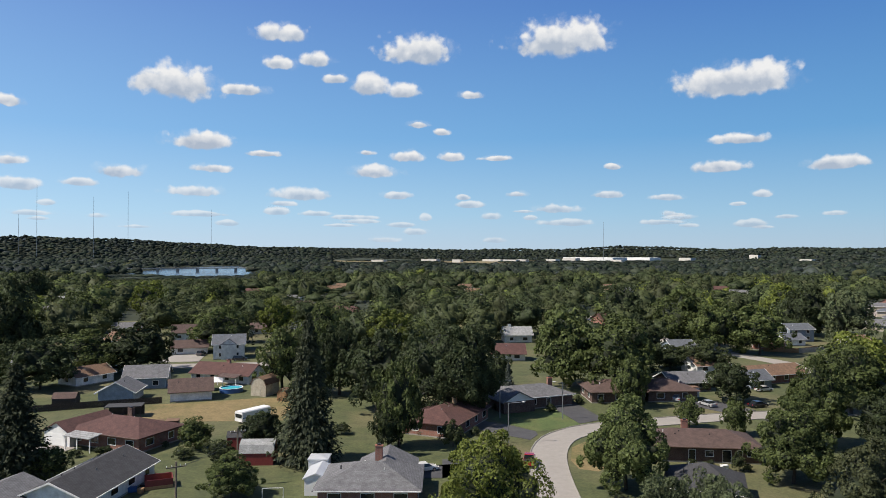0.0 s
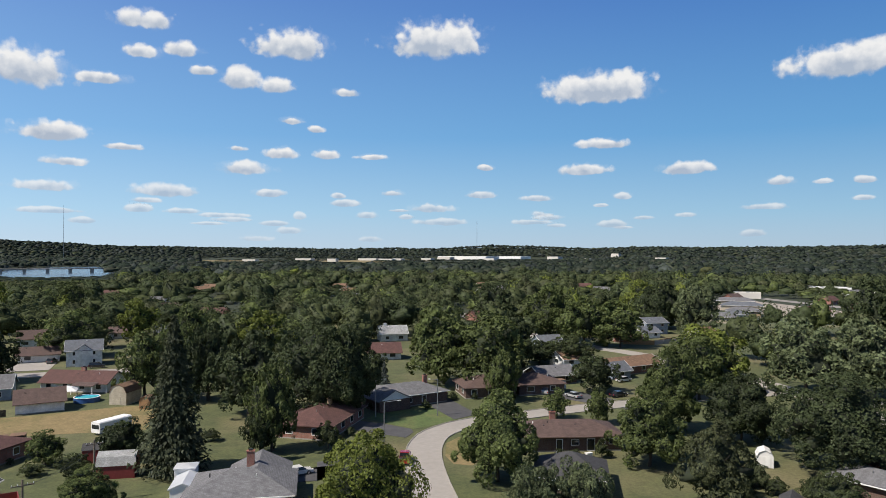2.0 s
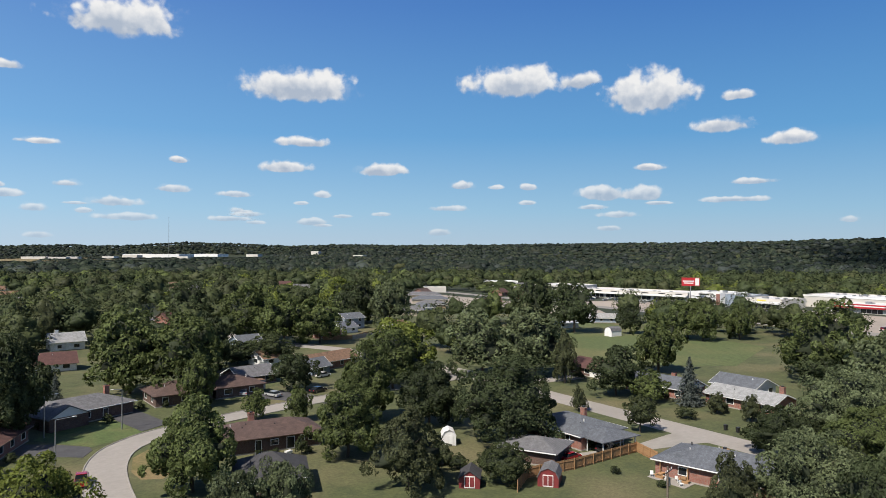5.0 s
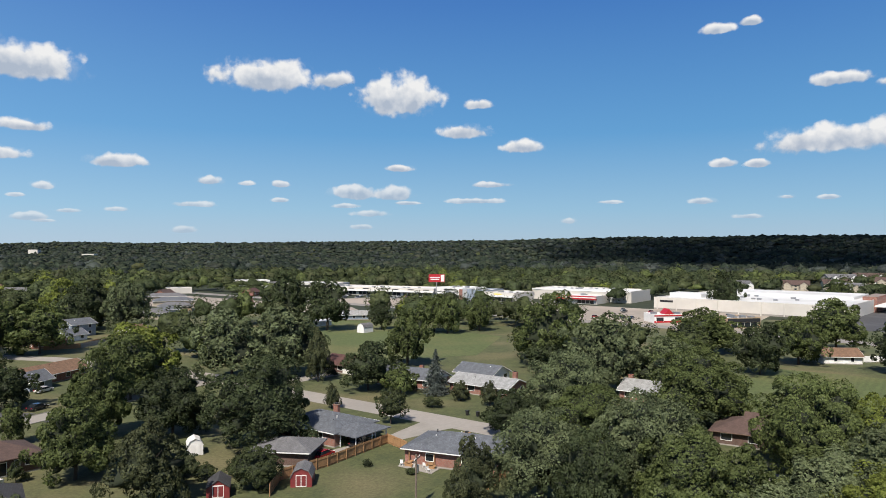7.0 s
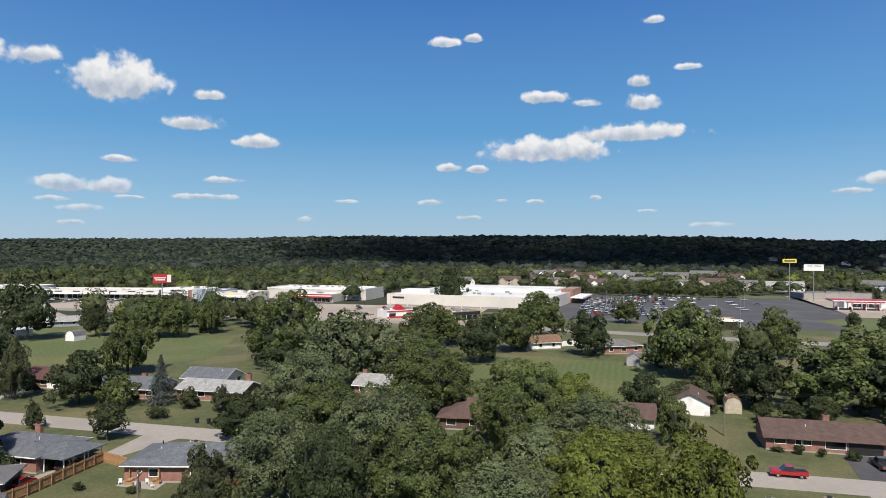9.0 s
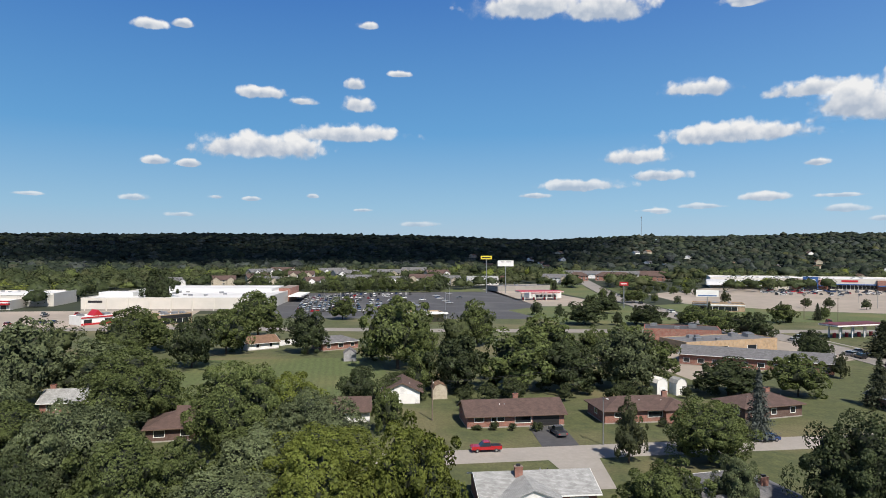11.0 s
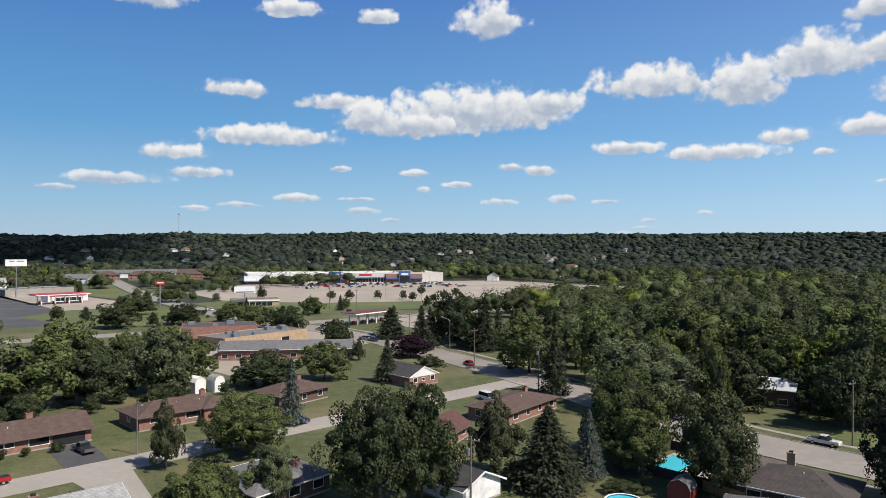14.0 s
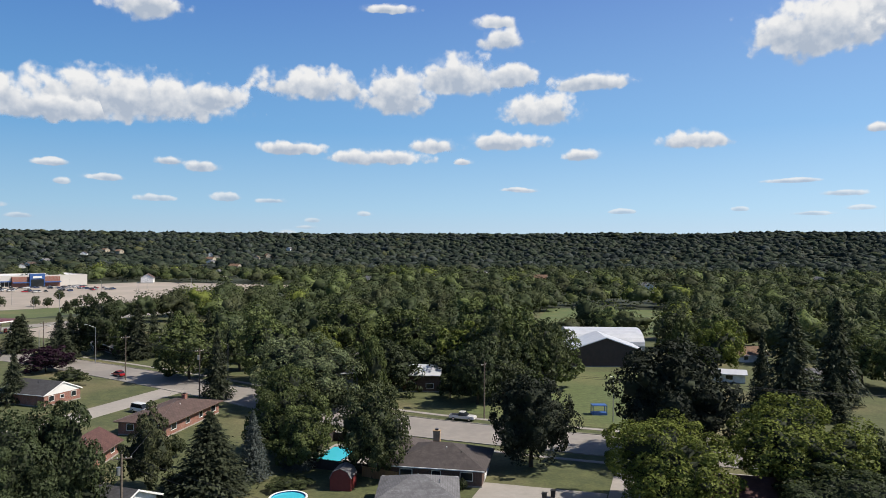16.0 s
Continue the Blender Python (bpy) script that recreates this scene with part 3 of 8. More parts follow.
def house(x, y, yaw, L, W, roof, rmat, wmat, label, h=2.6, rise=1.9, chim=None, garage=None, wins=None, doors=(), storeys=1, over=0.7, name="house", category="house", vents=2, gable_mat=None):
    trim = EAVES if rmat in (R_BROWN, R_RED) else WHITE
    hs = thing(name, pose(x, y, 0, 0, 0, yaw), label, category)
    SPOTS.append((x, y, max(L, W) * 0.5 + 1.5))
    hw = h + (storeys - 1) * 2.6
    part("wall", shell(L, W, hw, rise if roof == "gable" else 0), hs, material=wmat)
    part("foundation", Build().box(-L / 2 - 0.04, -W / 2 - 0.04, -0.3, L / 2 + 0.04, W / 2 + 0.04, 0.25), hs, material=KERB)
    rb = gable_roof(L, W, hw, rise, over) if roof == "gable" else hip_roof(L, W, hw, rise, over)
    rf = part("roof", rb, hs, material=rmat)
    oy, ex = W / 2 + over + 0.02, L / 2 + over * 0.7
    gz = hw - (over * rise / (W / 2) if roof == "gable" else 0)
    for s in (-1, 1) if math.hypot(x, y) < 600 else ():
        y0, y1 = sorted((s * oy, s * (oy + 0.12)))
        part("gutter", Build().box(-ex, y0, gz + 0.02, ex, y1, gz + 0.17), rf, material=trim)
    if roof == "gable":
        yb = W / 2 + over
        line = [(-yb, gz - 0.07), (0, hw + rise - 0.07), (yb, gz - 0.07), (yb, gz + 0.19), (0, hw + rise + 0.19), (-yb, gz + 0.19)]
        for s in (-1, 1) if math.hypot(x, y) < 600 else ():
            part("bargeboard", Build().prism(line, s * (ex + 0.02), s * (ex + 0.07)), rf, material=trim)
        if gable_mat:
            for s in (-1, 1):
                part("gable", Build().prism([(-W / 2, hw - 0.15), (W / 2, hw - 0.15), (0, hw + rise - 0.05)], s * (L / 2 + 0.003), s * (L / 2 + 0.07)), hs, material=gable_mat)
    rnd = random.Random(int(x * 7 + y * 13))
    for i in range(vents):
        vx, vy = rnd.uniform(-L * 0.35, L * 0.35), rnd.choice((-1, 1)) * W * rnd.uniform(0.1, 0.22)
        vz = hw + rise * (1 - abs(vy) / (W / 2)) + 0.1
        part("roof_vent", Build().tube((vx, vy, vz - 0.2), (vx, vy, vz + 0.35), 0.09, 0.09), rf, material=rnd.choice((STEEL, BLACK, WHITE)))
    if chim:
        chimney(hs, chim[0], chim[1], hw + chim[2] + 0.15, chim[3] if len(chim) > 3 else BRICK)
    if wins is None:
        wins = []
        for side, span in ((0, L), (1, W), (2, L), (3, W)):
            k = max(1, int(span / 4.2))
            for i in range(k):
                u = -span / 2 + span * (i + 0.5) / k
                if not any(sd == side and abs(u - du) < dw / 2 + 0.9 for sd, du, dw in [(d[0], d[1], d[2]) for d in doors] + ([(garage[0], garage[1], garage[2])] if garage else [])):
                    wins.append((side, u, 1.0, rnd.choice((1.3, 1.8)), 1.15))
        for s in range(1, storeys):
            wins += [(a, b, c + 2.6 * s, d, e) for a, b, c, d, e in list(wins) if c < 2]
    for side, u, z, w, hh in wins:
        add_window(hs, L, W, side, u, z, w, hh)
    for d in doors:
        add_door(hs, L, W, d[0], d[1], d[2])
    if garage:
        add_door(hs, L, W, garage[0], garage[1], garage[2], 2.15, 0.1, garage[3] if len(garage) > 3 else None, "garage_door")
    return hs


def wing(hs, x, y, yaw, L, W, roof, rmat, wmat, h=2.6, rise=1.6, over=0.45, wall_name="wing_wall", roof_name="wing_roof", gable_mat=None):
    m = pose(x, y, 0.006, 0, 0, yaw)
    part(wall_name, shell(L, W, h, rise if roof == "gable" else 0), hs, m=m, material=wmat)
    if gable_mat:
        for s in (-1, 1):
            xx = s * (L / 2 + 0.012)
            part("gable", Build().add([(xx, -W / 2, h), (xx, W / 2, h), (xx, 0, h + rise - 0.05)], [(0, 1, 2)]), hs, m=m, material=gable_mat)
    part(roof_name, gable_roof(L, W, h, rise, over) if roof == "gable" else hip_roof(L, W, h, rise, over), hs, m=m, material=rmat)


def posts(hs, pts, h, material=None):
    for x, y in pts:
        part("post", Build().box(x - 0.08, y - 0.08, 0, x + 0.08, y + 0.08, h), hs, material=material or WHITE)


# east side of the straight street
house(142, -35, -90, 20, 9.5, "gable", R_BROWN, BRICK, "long red brick ranch house with a brown gable roof", chim=(1.2, 1.0, 2.7), garage=(0, 6.2, 5.2, BLACK),
      wins=[(0, -7.6, 1.3, 1.8, 0.8), (0, -4.6, 1.3, 0.9, 0.8), (0, -3.2, 1.3, 1.3, 0.8), (0, 1.4, 0.9, 3.2, 1.3), (1, 0, 1.2, 1.3, 1.1), (2, -5, 1.2, 1.3, 1.1), (2, 4, 1.2, 1.3, 1.1)], rise=2.0)
h2 = house(142, -63, -90, 19, 10, "hip", R_BROWN, BRICK, "red brick ranch house with a brown hip roof and porch", chim=(5.5, -0.5, 2.6), wins=[(0, -6, 1.4, 2.6, 0.8), (0, 1.4, 1.2, 3.0, 1.1), (0, 4.2, 0.2, 1.0, 2.0), (3, 0, 1.2, 1.3, 1.1)], rise=1.9)
wing(h2, 6.5, -2.2, 90, 8, 6.5, "hip", R_BROWN, BRICK, rise=1.5)
house(141, -90, -80, 15, 9, "hip", R_BROWN, DARKBRICK, "dark brick house with a brown hip roof among trees", chim=(2.5, 0.3, 2.6))
house(139.6, -125, 0, 13.4, 10, "gable", R_BLACK, BRICK, "red brick house with a white gable end and black roof", gable_mat=WHITE, wins=[(3, -3, 1.1, 1.3, 1.1), (3, 0.2, 1.3, 0.9, 0.7), (3, 3.1, 1.1, 1.3, 1.1), (0, -3, 1.1, 1.3, 1.1), (0, 3, 1.1, 1.3, 1.1)], rise=2.2, over=0.3)
h0 = house(146, 23, -84, 17, 9.5, "gable", R_BROWN, DARKBRICK, "low brick house with a brown gable roof and tan door", chim=(1, 1.4, 2.6, TANBRICK), garage=(0, 3.0, 3.0, CEDAR), rise=1.9)
house(166.0, -14.5, -5, 10, 8.2, "gable", R_BROWN, SIDING, "white sided garage with a brown gable roof", wins=[], garage=(3, 0, 5.6), rise=1.9, h=3.0, name="garage", category="garage")
house(141, 29, -84, 14, 10, "hip", R_BROWN, DARKBRICK, "dark brick house with a brown hip roof among trees", rise=2.2, h=2.4)
house(149, -1, -90, 10, 8, "gable", R_BROWN, SIDING, "small white house with a brown gable roof behind trees")
house(257, 29, -60, 12, 8, "gable", R_TAN, SIDING, "white sided house with a tan shingle roof", wins=[(0, -2, 0.9, 1.0, 1.2), (0, 3, 0.9, 1.0, 1.2)], rise=2.0)
house(254, 2, -62, 14, 9, "hip", R_GREY, BRICK, "red brick house with a grey hip roof beside a lawn")
house(152, 143, -90, 14, 9, "gable", R_RED, DARKBRICK, "ranch house with a red-brown roof and white garage door", garage=(0, 3.5, 4.6, WHITE))
house(147, 115.5, -84, 17, 9, "gable", R_SLATE, BRICK, "brick ranch house with a grey roof and white gable end", gable_mat=WHITE, chim=(2, 1.0, 2.3), rise=1.9)
house(150, 94, -90, 17, 9, "gable", R_LIGHT, BRICK, "low brick house with a pale grey roof", chim=(7.4, 0.8, 2.9), rise=1.6)
house(163, 104, -90, 12, 9, "gable", R_SLATE, SIDING, "white gabled house with a grey roof behind a spruce", gable_mat=WHITE)
house(166, 57, -90, 14, 9, "gable", R_LIGHT, BRICK, "brick house with a pale roof half hidden by trees", chim=(-6, 0.5, 2.6))
house(181, -194, -30, 22, 9, "gable", R_GREY, DARKBRICK, "low dark house with a grey roof beyond the arterial road", rise=1.7, vents=1)
# west side of the straight street
h = house(97, 97.5, -90, 15, 11, "hip", R_SLATE, BRICK, "red brick house with a blue-grey hip roof and carport", chim=(1.5, 1.2, 3.1), rise=2.1, wins=[(0, -4, 1.0, 1.8, 1.2), (0, 0, 1.0, 1.3, 1.2), (0, 4, 0.2, 1.0, 2.0), (3, 0, 1.1, 1.3, 1.1), (2, 0, 1.0, 1.8, 1.2)])
part("carport_roof", hip_roof(7, 9, 2.45, 1.2, 0.4), h, m=pose(8.6, -0.4, 0.01), material=R_SLATE)
posts(h, ((7.9, -4.4), (11.7, -4.4), (11.7, 0), (11.7, 3.9), (9.0, 3.9)), 2.5)
h = house(99.4, 66, -76, 19, 11, "hip", R_SLATE, BRICK, "red brick ranch house with a blue-grey hip roof and patio", rise=2.0, chim=(-1, 1.5, 1.5, CEDAR), wins=[(0, 2, 1.0, 2.6, 1.2), (0, -5, 1.0, 1.3, 1.1), (0, 6, 1.0, 1.3, 1.1), (2, 0, 1.0, 1.8, 1.2)], vents=5)
posts(h, ((-8.5, -5.9), (-4, -5.9)), 2.6, CEDAR)
house(82, 91.5, -62, 9.5, 8, "hip", R_GREY, DARKBRICK, "detached dark garage with a grey hip roof", rise=1.4, h=2.4, wins=[], garage=(1, 0, 4.6, BLACK), name="garage", category="garage")
h = house(97, -27, -92, 16, 9.5, "gable", R_LIGHT, BRICK, "low brick house with a pale grey metal-looking roof", chim=(-2.2, -1.2, 2.5), rise=1.6, wins=[(0, 5.5, 1.0, 2.4, 0.9), (2, 0, 1.0, 1.8, 1.1), (1, 0, 1.0, 1.3, 1.1)])
wing(h, -1.5, -4.6, 90, 6, 7.5, "gable", R_LIGHT, SIDING, rise=1.5)
h = house(90.5, -54, -84, 13, 12, "hip", R_GREY, DARKBRICK, "house with a dark grey hip roof under trees", chim=(2.5, -3, 2.2), rise=2.3)
house(97, -118, -82, 20, 10, "hip", R_BROWN, BRICK, "brick house with a red-brown hip roof beside the side street", chim=(4.8, 0, 2.2), rise=1.45, h=2.5)
house(93, -92, -70, 9, 7, "gable", R_RED, BRICK, "small brick house with a red-brown roof and white eaves")
house(71.3, -73.9, -1, 10, 7.6, "gable", R_BLACK, SIDING, "white sided garage with a dark gable roof", rise=1.7, wins=[], name="garage", category="garage")
# south
h = house(35, -106, 8, 14, 11, "hip", shingles("dark umber shingles", (0.06, 0.05, 0.048)), DARKBRICK, "dark brick house with a dark brown hip roof", chim=(1.5, -3, 3.2, TANBRICK), rise=2.3, garage=(3, 0, 4.6, WHITE))
wing(h, 6.5, -3.5, 90, 9, 8, "hip", shingles("umber wing shingles", (0.085, 0.07, 0.065)), DARKBRICK, rise=1.8)
house(33.5, -91, 18, 10, 8.5, "hip", R_GREY, BRICK, "small brick house with a grey hip roof", rise=1.9)
house(-9, -106, 6, 9, 8, "gable", R_RED, BRICK, "small house with a dull red roof under lime trees", rise=1.7)
house(-20, -245, 20, 14, 9, "gable", R_TAN, SIDING, "white house with a tan-red roof beyond the pines")
house(-14, -205, 0, 8, 4, "gable", R_METAL, SIDING, "pale mobile home beside a lawn", rise=0.7)
house(-38, -207, 0, 12, 8, "gable", R_GREY, DARKBRICK, "dark house with a grey roof under pines")
house(61, -168, 15, 9, 8, "gable", R_METAL, DARKBRICK, "dark house with a white metal roof among roadside trees", rise=1.7, h=4.4)
house(77, -160, 20, 7, 6, "gable", R_GREY, BLUESIDE, "pale blue two-storey house hidden in trees", storeys=2)
house(191, -198, -40, 17, 9, "hip", R_BLACK, DARKBRICK, "low dark house with a black roof beside the arterial road", rise=1.5)
house(172, -212, -30, 13, 9, "hip", R_GREY, DARKBRICK, "low house with a grey hip roof under trees", rise=1.5)
# north-west
h = house(-60, 133, -22, 17, 10.5, "hip", R_RED, BRICK, "long brick house with a red-brown hip roof", chim=(-2, 3.2, 2.6, DARKBRICK), rise=2.1, h=2.7)
wing(h, -9.5, -1.5, 90, 11, 6.5, "gable", R_RED, WHITE, rise=1.7)
add_door(h, 19, 14.1, 0, -9.5, 4.6, 2.15, 0.1, WHITE, "garage_door")
part("porch_roof", Build().add([(-6.2, -8.6, 2.5), (0.4, -8.6, 2.5), (0.4, -5, 2.9), (-6.2, -5, 2.9), (-6.2, -8.6, 2.62), (0.4, -8.6, 2.62), (0.4, -5, 3.02), (-6.2, -5, 3.02)], [(0, 1, 2, 3), (4, 5, 6, 7), (0, 1, 5, 4), (1, 2, 6, 5), (3, 0, 4, 7)]), h, material=R_LIGHT)
posts(h, ((-5.9, -8.3), (-2.9, -8.3), (0.2, -8.3)), 2.5)
h = house(-52, 104, 84, 18, 10, "gable", R_BLACK, SIDING, "white house with a long black gable roof", rise=2.1, vents=5)
wing(h, -8, 8, 0, 8, 8, "gable", R_GREY, SIDING, rise=1.5)
h = house(-10.5, 104, 0, 14, 11, "hip", R_GREY, BRICK, "brick house with a grey hip roof and red chimney", chim=(0.8, 3.6, 3.6), rise=2.4, vents=3)
wing(h, 2.0, 5.5, 90, 9, 8.5, "gable", R_GREY, BRICK, rise=2.0)
wing(h, -8.2, 2.8, 90, 6, 3.4, "gable", R_METAL, WHITE, h=2.5, rise=0.7, over=0.25)
wing(h, -9.0, 7.6, 90, 3, 3.0, "hip", R_METAL, WHITE, h=3.4, rise=0.3, over=0.15)
house(1, 146, 66, 19, 11, "hip", R_RED, BRICK, "brick house with a broad red-brown hip roof", chim=(1.5, -1.0, 2.9, TANBRICK), rise=2.2, vents=3)
h = house(20, 167, 24, 19, 10, "hip", R_GREY, DARKBRICK, "dark brick ranch with a grey roof and white gable", rise=2.0, chim=(6, -0.5, 3.2), wins=[(0, -5.5, 1.0, 2.2, 1.2), (0, -1.5, 1.0, 2.2, 1.2), (0, 3, 0.2, 1.0, 2.0)])
wing(h, -6, -3, 90, 8, 8, "gable", R_GREY, DARKBRICK, rise=2.0, gable_mat=WHITE)
house(42, 174, 3, 13, 11, "hip", R_BROWN, DARKBRICK, "house with a mauve-brown hip roof behind a tree", rise=2.1)
house(55.5, 176, 3, 12, 12, "hip", R_BROWN, DARKBRICK, "house with a mauve-brown hip roof beside a driveway", rise=2.1)
house(45.5, 125.5, -6, 19, 9.5, "hip", R_BROWN, DARKBRICK, "dark brick ranch house with a brown hip roof", chim=(-1.5, 3.2, 2.5), rise=1.9, h=2.7, wins=[(0, -2, 0.2, 1.0, 2.0), (0, 0.9, 1.2, 1.3, 0.9), (0, 3.8, 0.2, 1.3, 2.0), (0, 6, 1.4, 0.7, 0.9), (0, 8, 1.3, 1.6, 0.9), (1, 0, 1.1, 1.3, 1.1)], vents=5)
house(38.5, 103, -20, 10, 9.5, "hip", R_BLACK, DARKBRICK, "small building with a dark grey hip roof", rise=2.6)
house(64, 187, 10, 11, 9, "gable", R_GREY, DARKBRICK, "house with a grey gable roof behind a dark tree")
house(80, 214, 15, 11, 8, "gable", R_TAN, SIDING, "white house with a brown roof behind shrubs")
house(92, 199, 20, 20, 9, "gable", R_TAN, BRICK, "long house with a tan-brown roof")
house(84, 190, 20, 7, 6, "gable", R_SLATE, BLUESIDE, "small pale blue house with a grey roof")
house(123, 266, -15, 11, 9, "hip", R_BROWN, BRICK, "brick house with a brown hip roof beside the bend")
house(137, 278, 10, 9, 8, "gable", R_SLATE, SIDING, "white house with a grey gable roof")
house(146, 291, 10, 11, 9, "gable", R_SLATE, BLUESIDE, "two-storey blue-grey sided house beside a bend", storeys=2)
house(160, 272, 15, 8, 7, "gable", R_TAN, SIDING, "white house with a tan roof")
house(30, 285, 5, 11, 8, "gable", R_LIGHT, SIDING, "white house with a pale roof and white chimney", chim=(-3, 0, 3.4, WHITE), rise=2.6, h=3.4)
house(22, 238, 0, 11, 9, "gable", R_RED, SIDING, "white house with a red-brown gable roof", rise=2.6)
house(86, 256, 10, 9, 8, "gable", R_SLATE, BLUESIDE, "pale blue house between trees")
house(-79, 188, 14, 10.5, 9, "gable", R_GREY, BLUESIDE, "pale blue sided house with a grey gable roof", rise=2.4, h=3.2)
house(-78.5, 171.5, 98, 8.5, 8, "gable", R_GREY, BLUESIDE, "pale blue garage with a grey gable roof", rise=2.2, wins=[], name="garage", category="garage")
house(-62, 173, 20, 9.5, 8, "gable", R_BROWN, SIDING, "pale grey garage with a brown gable roof", rise=2.2, wins=[], name="garage", category="garage")
h = house(-60, 197, -16, 18, 9, "gable", R_RED, SIDING, "white house with a red-brown roof and awning", rise=2.2, chim=(0, 0, 2.9))
part("awning", Build().add([(1, -7.5, 2.3), (7, -7.5, 2.3), (7, -4.5, 2.8), (1, -4.5, 2.8), (1, -7.5, 2.2), (7, -7.5, 2.2), (7, -4.5, 2.7), (1, -4.5, 2.7)], [(0, 1, 2, 3), (4, 5, 6, 7), (0, 1, 5, 4)]), h, material=R_BROWN)
posts(h, ((1.2, -7.3), (6.8, -7.3)), 2.2)
h = house(-73, 240, 15, 10, 9, "gable", R_SLATE, SIDING, "white two-storey house with a grey roof and dormer", storeys=2, rise=2.6)
wing(h, 0, -2.0, 90, 6, 5, "gable", R_SLATE, SIDING, h=5.0, rise=1.8)
house(-106, 289, 20, 10, 8, "gable", R_BROWN, SIDING, "white house with a brown gable roof", rise=2.6, h=3.4)
house(-90, 250, 17, 12, 8, "gable", R_BROWN, SIDING, "low white double garage with a brown roof", rise=2.0, garage=(0, 2, 4.6, WHITE))
house(-98, 193, 60, 11, 8, "gable", R_TAN, SIDING, "pale house with a tan-red roof beside dark trees")
house(-140, 312, 20, 12, 8, "gable", R_GREY, BRICK, "house with a grey roof among trees")
house(-79, 312, 5, 12, 9, "gable", R_BROWN, SIDING, "house with a grey-brown roof among trees")
house(-66, 310, 5, 9, 8, "gable", R_SLATE, BLUESIDE, "pale blue house among trees")
house(-270, 492, 20, 14, 8, "gable", R_LIGHT, SIDING, "far pale house above the trees")
house(-120, 208, 10, 12, 9, "gable", R_LIGHT, SIDING, "pale house half hidden by dark trees")
# houses whose roofs show between the tree tops further off
rnd = random.Random(5)
for k in range(40):
    az, r = radians(rnd.uniform(-34, 42)), rnd.uniform(290, 720)
    x, y = r * math.sin(az), r * math.cos(az)
    if any(math.hypot(x - a, y - b) < 26 for a, b, c in SPOTS):
        continue
    rm, wm, words = rnd.choice(((R_TAN, SIDING, "white house with a tan roof"), (R_BROWN, BRICK, "brick house with a brown roof"), (R_GREY, SIDING, "white house with a grey roof"), (R_RED, BRICK, "brick house with a red-brown roof")))
    house(x, y, rnd.uniform(-30, 30), rnd.uniform(10, 14), 9, "gable", rm, wm, words + " among distant trees", rise=2.6, h=3.2, vents=0, wins=[(0, -2.5, 1.2, 1.3, 1.15), (0, 2.5, 1.2, 1.3, 1.15)])
for k in range(50):
    az, r = radians(rnd.uniform(100, 150) if k < 34 else rnd.uniform(125, 190)), rnd.uniform(1150, 1720) if k < 34 else rnd.uniform(560, 900)
    x, y = r * math.sin(az), r * math.cos(az)
    if (380 < x < 640 and -560 < y < 60) or (600 < x < 900 and y > -390) or any(math.hypot(x - a, y - b) < 32 for a, b, c in SPOTS):
        continue
    rm, wm, words = rnd.choice(((R_GREY, SIDING, "white house with a grey roof"), (R_TAN, CREAM, "cream house with a tan roof"), (R_BROWN, SIDING, "white house with a brown roof")))
    ob = house(x, y, rnd.uniform(-90, 0), rnd.uniform(14, 20), 11, "gable", rm, wm, words + " on the wooded hillside", rise=3.4, storeys=2, vents=0, wins=[(0, -3, 4.2, 1.8, 1.15), (0, 3, 4.2, 1.8, 1.15)])
    ob.location.z = height(x, y) + 0.2


# ---- trees ----
def raw_mesh(name, v, quads, tris=None):
    """A mesh from arrays of points, four-cornered and three-cornered faces."""
    v = np.asarray(v, dtype=np.float32)
    quads = np.asarray(quads, dtype=np.int32).reshape(-1, 4)
    tris = np.asarray(tris if tris is not None else [], dtype=np.int32).reshape(-1, 3)
    m = bpy.data.meshes.new(name)
    m.vertices.add(len(v))
    m.vertices.foreach_set("co", v.ravel())
    m.loops.add(quads.size + tris.size)
    m.loops.foreach_set("vertex_index", np.concatenate([quads.ravel(), tris.ravel()]))
    m.polygons.add(len(quads) + len(tris))
    start = np.concatenate([np.arange(len(quads)) * 4, quads.size + np.arange(len(tris)) * 3]).astype(np.int32)
    m.polygons.foreach_set("loop_start", start)
    m.update(calc_edges=True)
    return m


def leaf_sprays(rng, c, n, size, jitter=0.6, long=1.0, axis=None):
    """Small three-cornered leaf sprays at points c, facing about n."""
    k = len(c)
    n = n + rng.normal(0, jitter, (k, 3))
    n /= np.linalg.norm(n, axis=1)[:, None] + 1e-9
    a = np.cross(n, rng.normal(0, 1, (k, 3))) if axis is None else np.cross(np.cross(n, axis + rng.normal(0, 0.25, (k, 3))), n)
    a /= np.linalg.norm(a, axis=1)[:, None] + 1e-9
    b = np.cross(n, a)
    s = (np.asarray(size) * rng.uniform(0.5, 1.5, k))[:, None]
    w = rng.uniform(0.55, 0.95, (k, 1))
    q = np.stack([c - a * s * 0.6 * long - b * s * w, c + a * s * 1.2 * long, c - a * s * 0.5 * long + b * s * w], 1)
    return q.reshape(-1, 3), np.arange(3 * k).reshape(-1, 3)


def ball_arrays(n):
    b = bmesh.new()
    bmesh.ops.create_icosphere(b, subdivisions=n, radius=1.0)
    v, f = np.array([p.co[:] for p in b.verts]), np.array([[p.index for p in q.verts] for q in b.faces])
    b.free()
    return v, f


BALLS = {n: ball_arrays(n) for n in (1, 2, 3, 4)}


def sphere_points(rng, n):
    p = rng.normal(0, 1, (n, 3))
    return p / np.linalg.norm(p, axis=1)[:, None]


